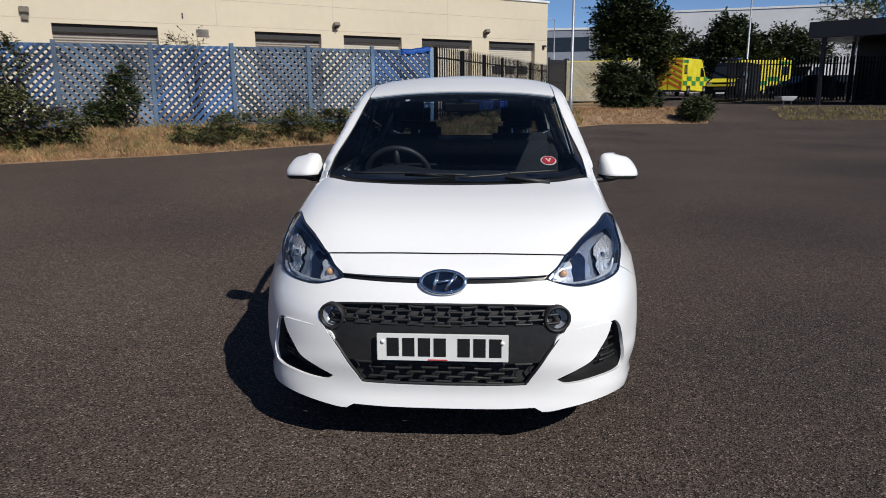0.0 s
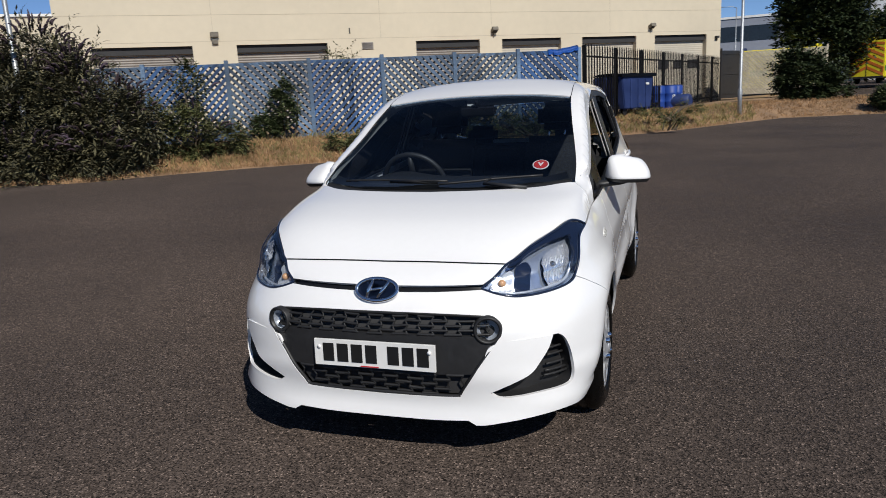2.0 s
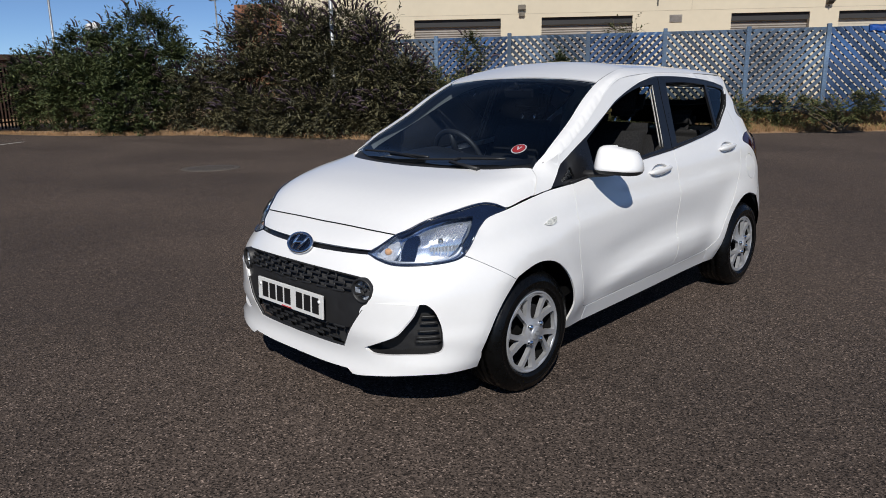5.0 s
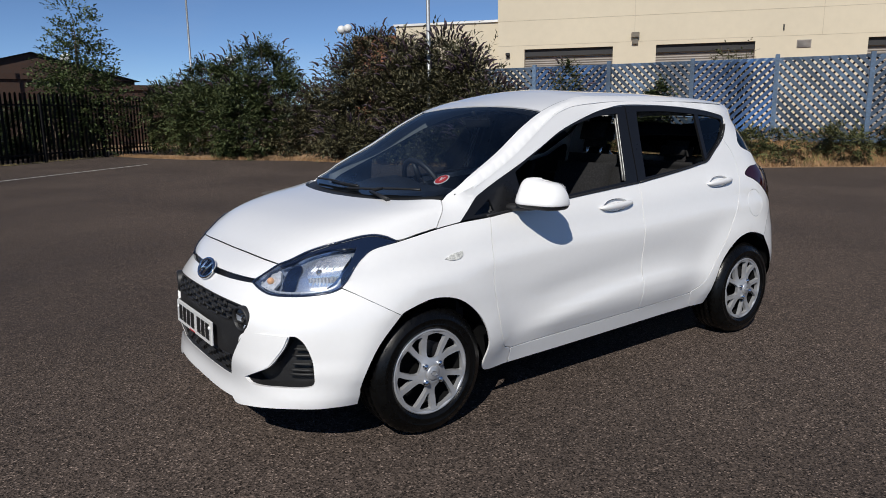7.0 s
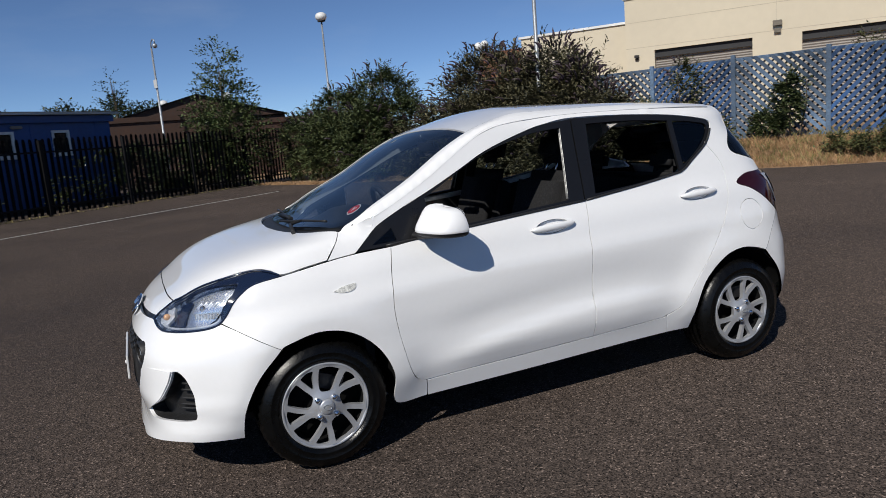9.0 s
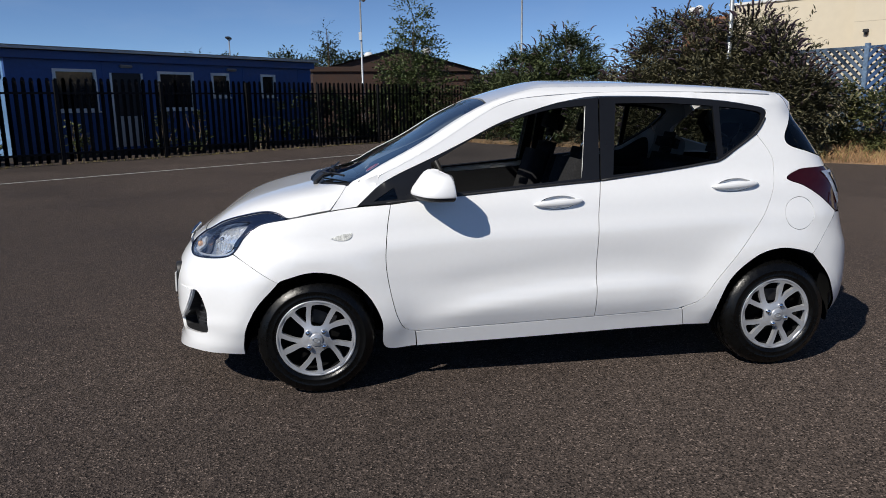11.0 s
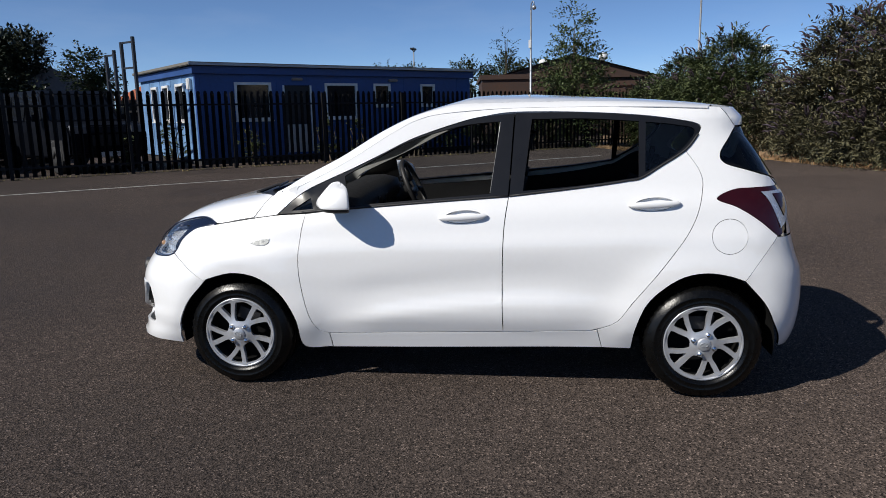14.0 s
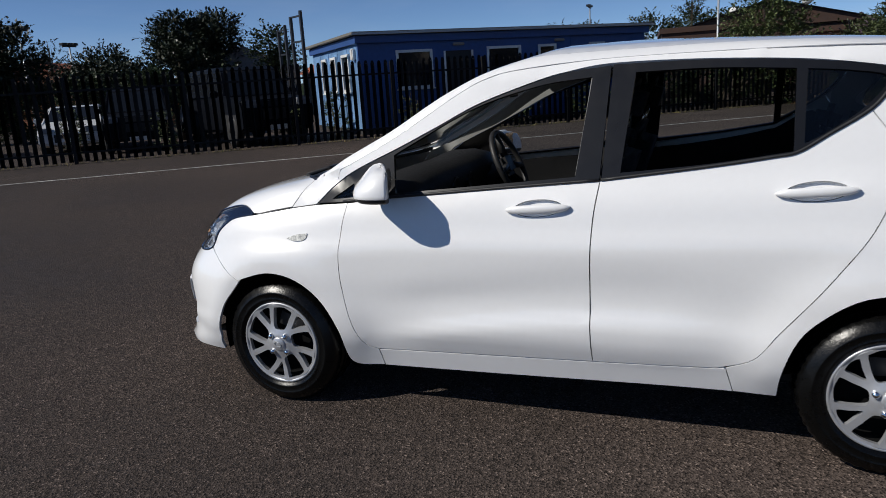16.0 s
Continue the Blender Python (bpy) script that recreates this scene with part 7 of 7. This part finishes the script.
def ambulance(label, x, y, heading, z, h=2.55):
    v = thing("ambulance", label, "ambulance", pose(x, y, z, 0, 0, heading), group="ambulances in the yard")
    w = 1.0
    half = lambda q: w - max(0, q - 1.4) * .04
    outline = [(3.0, .35), (3.02, .85), (2.85, 1.1), (2.15, 1.32), (1.55, 2.05), (1.2, h), (-3.0, h), (-3.0, .38), (2.8, .30)]
    outline_body("body", outline, half, v, M_YELLOW)
    end_pane("windscreen", (2.1, 1.38), (1.6, 1.98), half, v, M_WINDOW)
    for s in (1, -1):
        side_pane("cab_window", [(1.9, 1.38), (1.45, 1.95), (.9, 1.95), (.9, 1.38)], half, v, M_WINDOW, s)
        side_pane("side_window", [(-2.2, 1.5), (-2.2, 2.1), (-2.75, 2.1), (-2.75, 1.5)], half, v, M_WINDOW, s)
        for k in range(6):
            a = -2.95 + k * .95
            side_pane("green_panel", [(a, .75 + .3 * (k % 2)), (a, 1.05 + .3 * (k % 2)), (a + .9, 1.05 + .3 * (k % 2)), (a + .9, .75 + .3 * (k % 2))], half, v, M_GREEN, s, .008)
        side_pane("green_panel", [(-2.9, h - .32), (-2.9, h - .12), (-1.9, h - .12), (-1.9, h - .32)], half, v, M_GREEN, s, .008)
        for k in (1.95, -1.75):
            part("wheel_arch", boxes((k - .42, k + .42, s * (w - .01), s * (w + .014), .3, .74)), M_TYRE2, v)
            road_wheel(k, s * (w - .06), .35, v)
        # slanting stripes over the rear door
        for k in range(6):
            z0 = .45 + k * .36
            bm = bmesh.new()
            lo = [bm.verts.new((-3.004, s * q[0], q[1])) for q in ((.03, min(z0 + .45, h - .15)), (.93, z0), (.93, z0 + .17), (.03, min(z0 + .62, h - .1)))]
            hi = [bm.verts.new(c.co - Vector((.008, 0, 0))) for c in lo]
            bm.faces.new(hi), bm.faces.new(lo[::-1])
            for i in range(4):
                bm.faces.new((lo[i - 1], lo[i], hi[i], hi[i - 1]))
            part("chevron_stripe", bm, M_ORANGE, v)
        part("tail_lamp", boxes((-3.03, -3.0, s * .90 - .05, s * .90 + .05, .7, 1.0)), M_ORANGE, v)
    part("light_bar", rounded(-3.0, -2.7, -.35, .35, h, h + .18, .03), M_YELLOW, v)
    part("light_bar", rounded(1.0, 1.3, -.7, .7, h, h + .16, .03), M_NAVYBIN, v)
    part("door_seam", boxes((-3.016, -3.0, -.012, .012, .45, h - .1)), M_TYRE2, v)
    part("rear_bumper", boxes((-3.12, -3.0, -.95, .95, .34, .46)), M_TYRE2, v)
    return v


ambulance("yellow ambulance with orange chevron stripes on its rear doors", 13.5, 49.4, 58.3, 1.0)
ambulance("yellow and green ambulance parked behind the railings", 18.9, 52.3, 196, 1.0)
ambulance("yellow ambulance standing behind the pale board fence", 6.0, 44.6, 178, .75)


# ---- bins behind the far railings ----
def skip_bin(x, y, rz):
    b = thing("skip_bin", "big dark blue wheeled waste skip with a sloping lid", "waste container", pose(x, y, .56, 0, 0, rz))
    bm = bmesh.new()
    prof = [(-.85, .20), (.85, .20), (1.02, 1.25), (.92, 1.32), (-.92, 1.32), (-1.02, 1.25)]
    a = [bm.verts.new((px, -.6, pz)) for px, pz in prof]
    c = [bm.verts.new((px, .6, pz)) for px, pz in prof]
    bm.faces.new(a[::-1]), bm.faces.new(c)
    for k in range(len(a)):
        bm.faces.new((a[k - 1], a[k], c[k], c[k - 1]))
    bmesh.ops.bevel(bm, geom=bm.edges[:], offset=.03, segments=2, affect="EDGES")
    part("body", bm, M_NAVYBIN, b)
    for s in (-.5, 0, .5):
        part("rib", boxes((s - .04, s + .04, -.63, -.6, .25, 1.2)), M_NAVYBIN, b)
    lid = bmesh.new()
    tube(lid, [(-1.0, 0, 1.34), (1.0, 0, 1.34)], .60, 20)
    for q in lid.verts:
        q.co.z = 1.33 + max(0, q.co.z - 1.34) * .16
    part("lid", lid, M_NAVY, b, "dark rounded lid")
    part("lid_edge", boxes((-1.12, 1.12, -.66, -.58, 1.28, 1.40)), M_NAVY, b)
    part("notice", boxes((.45, .65, -.646, -.64, 1.0, 1.08)), M_PLATE, b, "small white notice")
    for px in (-.65, .65):
        for py in (-.45, .45):
            bm = bmesh.new()
            tube(bm, [(px, py - .03, .1), (px, py + .03, .1)], .1, 12)
            part("castor", bm, M_TYRE2, b)


skip_bin(-.75, 23.4, 62)


def drum(x, y, k):
    d = thing("drum", "bright blue plastic drum with white print", "drum", pose(x, y, .56, 0, 0, 40 * k), group="blue drums behind the railings")
    bm = bmesh.new()
    tube(bm, [(0, 0, 0), (0, 0, .03), (0, 0, .28), (0, 0, .31), (0, 0, .34), (0, 0, .60), (0, 0, .63), (0, 0, .66), (0, 0, .90), (0, 0, .93)], [.27, .29, .29, .305, .29, .29, .305, .29, .29, .26], 20)
    part("barrel", bm, M_BLUEBIN, d)
    bm = bmesh.new()
    tube(bm, [(0, 0, .93), (0, 0, .96)], [.24, .23], 20)
    part("lid", bm, M_NAVYBIN, d)
    for j in range(3):
        part("print_bar", boxes((-.3, -.292, -.05 + j * .04, -.03 + j * .04, .40, .58)), M_PLATE, d, "white print")


for k, (x, y) in enumerate(((-.20, 26.9), (.32, 27.2), (.50, 27.9), (.80, 27.5), (1.0, 28.3))):
    drum(x, y, k)
d = thing("drum", "blue plastic drum lying on its side", "drum", pose(1.15, 27.4, .85, 90, 0, 70))
bm = bmesh.new()
tube(bm, [(0, 0, -.45), (0, 0, -.42), (0, 0, .42), (0, 0, .45)], [.26, .29, .29, .26], 20)
part("barrel", bm, M_NAVYBIN, d)

# ---- screens at the end of the far railings ----
g = thing("yard_gate", "tall dark sheeted steel yard gate", "gate", along((3.15, 36.8), (4.25, 38.45), .62))
n = span((3.15, 36.8), (4.25, 38.45))
part("sheet", boxes((.06, n - .06, -.01, .01, .1, 2.5)), M_BLACKSTEEL, g)
for s in (0, n - .06):
    part("post", boxes((s, s + .06, -.05, .05, 0, 2.6)), M_BLACKSTEEL, g)
for z in (.3, 1.3, 2.3):
    part("rail", boxes((.06, n - .06, -.04, -.01, z, z + .06)), M_BLACKSTEEL, g)

f = thing("board_fence", "pale fence of weathered diagonal boards", "fence", along((4.3, 38.5), (8.2, 37.9), .8))
n = span((4.3, 38.5), (8.2, 37.9))
for s in (0, n / 2, n):
    part("post", boxes((s - .05, s + .05, -.05, .05, -.2, 2.35), bevel=.006), M_PALEWOOD, f)
for k in range(46):
    for a, b in ((.056, n / 2 - .056), (n / 2 + .056, n - .056)):
        poly = slat_polygon(-.3 + k * .15 + a, .070, -1, a, b, .05, 2.25)
        if len(poly) > 2:
            bm = bmesh.new()
            lo = [bm.verts.new((x, -.02, z)) for x, z in poly]
            hi = [bm.verts.new((x, .005, z)) for x, z in poly]
            bm.faces.new(lo), bm.faces.new(hi[::-1])
            for i in range(len(poly)):
                bm.faces.new((lo[i], lo[i - 1], hi[i - 1], hi[i]))
            part("board", bm, M_PALEWOOD, f)
for z in (.3, 1.9):
    part("rail", boxes((0, n, .006, .045, z, z + .07)), M_PALEWOOD, f)

# loose sheet over the end of the lattice
tarp = bmesh.new()
rng = random.Random(4)
rows = []
for i in range(13):
    x = 9.35 + i * .08
    sag = .012 * math.sin(i * 1.3) + rng.uniform(-.012, .012)
    lift = .10 * max(0, (i - 5) / 7)
    rows.append([tarp.verts.new((x, y, z)) for y, z in ((-.075 + sag * .3, 2.56 + sag + lift), (-.07, 2.67 + sag + lift), (.0, 2.72 + lift + sag * .4), (.07, 2.62 + sag + lift))])
for a, b in zip(rows, rows[1:]):
    for k in range(3):
        tarp.faces.new((a[k], a[k + 1], b[k + 1], b[k]))
bmesh.ops.solidify(tarp, geom=tarp.faces[:], thickness=.004)
t = tagged(part("tarpaulin", tarp, M_TARP, smooth=True), "crumpled bright blue sheet over the fence top", "tarpaulin")
t.matrix_world = FEN

# ---- canopy across the driveway ----
CAN = along((17.3, 38.3), (20.0, 36.0), .8)
c = thing("canopy", "dark flat-roofed steel canopy on dark posts", "canopy", CAN)
part("roof", boxes((0, 14, 0, 6.5, 3.35, 4.2), bevel=.03), M_BLACKSTEEL, c)
for px in (.7, 5.0, 9.6, 13.4):
    for py in (.5, 6.0):
        part("post", boxes((px - .1, px + .1, py - .1, py + .1, -.3, 3.35)), M_BLACKSTEEL, c)
part("back_wall", boxes((1.0, 14, 5.6, 5.9, -.3, 3.35)), M_BLACKSTEEL, c)
boat = thing("handcart", "small upturned white cart tray on the grass", "cart", pose(15.6, 36.2, .72, 0, 0, 20))
bm = boxes((-.55, .55, -.3, .3, .12, .36))
for v in bm.verts:
    if v.co.z < .2:
        v.co.x *= .7
        v.co.y *= .6
bmesh.ops.bevel(bm, geom=bm.edges[:], offset=.03, segments=2, affect="EDGES")
part("tray", bm, M_PALECAR, boat)
for s in (-.25, .25):
    part("foot", boxes((s - .03, s + .03, -.15, .15, -.06, .13)), M_DARK, boat)


# ---- buildings in the distance ----
def hall(name, label, a, b, depth, z0, z1, material, strip=None, edge=None):
    h = thing(name, label, "building", along(a, b, z0))
    n = span(a, b)
    part("wall", boxes((0, n, 0, depth, -1, z1 - z0)), material, h)
    part("coping", boxes((-.1, n + .1, -.1, depth + .1, z1 - z0, z1 - z0 + .25)), edge or M_WHITEPVC, h)
    if strip:
        part("window_band", boxes((strip[0], strip[1], -.06, -.001, strip[2] - z0, strip[3] - z0)), M_WINDOW, h, "dark glazed band")
    return h


hall("distant_hall", "distant blue-grey clad hall with a dark glazed band", (2.0, 92), (17, 90.4), 20, 1, 9.0, M_BLUEGREY, (0, 10.2, 6.4, 8.1))
hall("distant_hall", "big white flat-roofed hall in the distance", (24.4, 104), (50, 97), 30, 1, 12.2, M_WHITEWALL)
hall("distant_hall", "grey side of a white flat-roofed hall", (20.5, 112), (24.4, 104.2), .4, 1, 12.2, M_BLUEGREY)


def gabled(label, x, y, rz, length, width, eaves, ridge, wall, roof, chimneys=(), hip=0.0):
    """A house, long along its own x, with a tiled roof and chimneys."""
    h = thing("house", label, "house", pose(x, y, 0, 0, 0, rz))
    part("wall", boxes((-length / 2, length / 2, -width / 2, width / 2, 0, eaves)), wall, h)
    bm = bmesh.new()
    o, L, W = .25, length / 2 + .25, width / 2 + .3
    low = [bm.verts.new(q) for q in ((-L, -W, eaves - .1), (L, -W, eaves - .1), (L, W, eaves - .1), (-L, W, eaves - .1))]
    top = [bm.verts.new(q) for q in ((-L + hip, 0, ridge), (L - hip, 0, ridge))]
    bm.faces.new((low[0], low[1], top[1], top[0])), bm.faces.new((low[2], low[3], top[0], top[1]))
    if hip:
        bm.faces.new((low[1], low[2], top[1])), bm.faces.new((low[3], low[0], top[0]))
    bm.faces.new(low[::-1])
    r = part("roof", bm, roof, h)
    for x in () if hip else (-length / 2 - .02, length / 2 + .02):
        g = bmesh.new()
        g.faces.new([g.verts.new(q) for q in ((x, -width / 2, eaves - .08), (x, width / 2, eaves - .08), (x, 0, ridge - .05))])
        part("gable", g, wall, h)
    for cx, ch in chimneys:
        ck = part("chimney", boxes((cx - .32, cx + .32, -.26, .26, ridge - .8, ridge + ch * .6), bevel=.02), M_BROWN, r)
        for q in (-.22, .22):
            bm = bmesh.new()
            tube(bm, [(cx + q * .7, 0, ridge + ch * .6), (cx + q * .7, 0, ridge + ch * .6 + .3)], [.10, .08], 10)
            part("chimney_pot", bm, M_BROWN, r)
    for k in (-1, 1):
        for s in (-1, 1):
            part("window", boxes((k * length * .25 - .5, k * length * .25 + .5, s * width / 2 - .03, s * width / 2 + .03, eaves - 1.4, eaves - .3)), M_WINDOW, h)
    return h


gabled("low house with a grey tiled roof and chimneys", -37.0, -29.2, 52, 8, 6, 3.0, 4.5, M_RENDER, M_TILE, ((0.2, .6),), 1.5)
gabled("low brick house with a grey tiled roof", -34.5, -37.0, 52, 8, 6, 2.4, 3.4, M_BRICK, M_TILE, (), 1.2)
gabled("distant house with a red tiled roof", -37.5, -45.5, 20, 9, 6, 3.0, 4.7, M_BRICK, M_REDROOF, ((2, .5),))
gabled("distant house with an orange-red tiled roof", -28.5, -50.0, 20, 9, 6, 3.0, 5.0, M_BRICK, M_REDROOF, ((-2, .5),))
gabled("low brown-gabled hall with a grey sheet roof", -50.0, 3.4, 3, 12, 11, 3.6, 5.05, M_BROWN, M_TILE)
gabled("distant low house with a red roof past the hut", -39.5, -21.0, 60, 7, 5, 2.7, 3.9, M_RENDER, M_REDROOF, ((0, .5),))
low = hall("low_brick_block", "low flat-roofed orange brick block", (-41.5, 2.2), (-41.0, -2.2), 6, 0, 3.15, M_BROWN, edge=M_BROWN)
low = hall("low_brick_block", "low red-brown brick block behind the thicket", (-40.8, 12.5), (-40.6, 5.4), 5, 0, 2.7, M_BROWN, edge=M_BROWN)


# ---- steel frames by the hut ----
def goal(x, y, rz, w, h, label):
    g = thing("steel_frame", label, "frame", pose(x, y, 0, 0, 0, rz))
    for s in (0, w):
        part("upright", boxes((s - .04, s + .04, -.04, .04, 0, h + (.12 if s else 0))), M_BLACKSTEEL, g)
    for z in (h - .02, h - .75, h * .45):
        part("crossbar", boxes((.04, w - .04, -.03, .03, z - .03, z + .02)), M_BLACKSTEEL, g)


goal(-16.02, -10.72, 62, .62, 3.66, "dark upright steel ladder frame beside the hut")
goal(-16.62, -11.62, 62, .46, 3.36, "lower dark steel ladder frame beside the hut")

bush("dark clipped hedge behind the parked cars", [((-19.5, -23.5, 1.4), (1.6, 1.6, 1.5)), ((-20.5, -20.8, 1.4), (1.5, 1.6, 1.4)), ((-21.4, -18.2, 1.3), (1.4, 1.6, 1.3)), ((-18.0, -26.0, 1.4), (1.6, 1.6, 1.5))], (-20, -21, 0), 2600, 411, M_LEAF_C, (.14, .05), 9, stem=10)
bush("dark ivy-grown shrub behind the railings", [((-26.4, -.4, .95), (1.0, 1.0, 1.0)), ((-25.6, 1.2, .9), (.9, .9, .95)), ((-26.8, 2.4, 1.1), (1.0, 1.0, 1.1))], (-26.2, .8, 0), 1500, 421, M_LEAF_C, (.11, .04), 10, stem=10)

bush("thin weed stems standing above the lattice fence", [((-8.4, 16.5, 2.85), (.5, .3, .3)), ((-8.1, 16.6, 2.5), (.35, .25, .4))], (-8.2, 16.7, .6), 60, 431, M_LEAF_E, (.10, .022), 9, stem=9, floor=.6)

bush("leafy green weeds at the end of the lattice fence", [((-2.8, 17.75, .6), (.85, .4, .42)), ((-2.3, 18.0, .75), (.45, .35, .35)), ((-3.5, 17.3, .5), (.5, .35, .3))], (-2.8, 17.7, .2), 420, 441, M_LEAF_E, (.07, .022), 9, stem=12, floor=.2)
bush("small clump of weeds on the dry bank", [((.9, 20.6, .42), (.55, .3, .25))], (.9, 20.6, .2), 110, 451, M_LEAF_E, (.06, .018), 9, stem=6, floor=.25)

# worn manhole cover let into the tarmac
M_IRON = surface("worn_cast_iron", (.070, .058, .049), .8, grain=60, vary=.3, stain=5, stains=.3, bump=.4, bump_scale=60)
M_MORTAR = surface("pale_worn_mortar", (.095, .080, .066), .9, grain=30, vary=.3, stain=4, stains=.4)
cover = thing("manhole_cover", "worn iron manhole cover in a pale mortar surround", "manhole cover", pose(-8.87, 3.6, 0, 0, 0, 28))
bm = bmesh.new()
tube(bm, [(0, 0, -.01), (0, 0, .003), (0, 0, .0035)], [.50, .50, .47], 40)
part("surround", bm, M_MORTAR, cover)
bm = bmesh.new()
tube(bm, [(0, 0, -.01), (0, 0, .007), (0, 0, .0075)], [.39, .39, .38], 40)
part("lid", bm, M_IRON, cover)
for k in range(5):
    part("rib", boxes((-.30, .30, -.24 + k * .12 - .012, -.24 + k * .12 + .012, .0072, .0105)), M_IRON, cover)

# ---- added dark ring, treeline-edged: closes horizon gaps and dims the horizon in reflections ----
bm = bmesh.new()
rng = random.Random(17)
ring = []
for k in range(361):
    a = math.tau * k / 360
    h = 3.6 + 1.4 * noise.noise(Vector((math.cos(a) * 9, math.sin(a) * 9, 2))) + 1.0 * noise.noise(Vector((math.cos(a) * 40, math.sin(a) * 40, 5)))
    ring.append((bm.verts.new((170 * math.cos(a), 170 * math.sin(a), -.5)), bm.verts.new((172 * math.cos(a), 172 * math.sin(a), h))))
for (a, b), (c, d) in zip(ring, ring[1:]):
    bm.faces.new((a, c, d, b))
tagged(part("backdrop", bm, M_LEAF_C), "added dark backdrop ring with a treeline edge, closing the horizon", "backdrop", kind="structure")
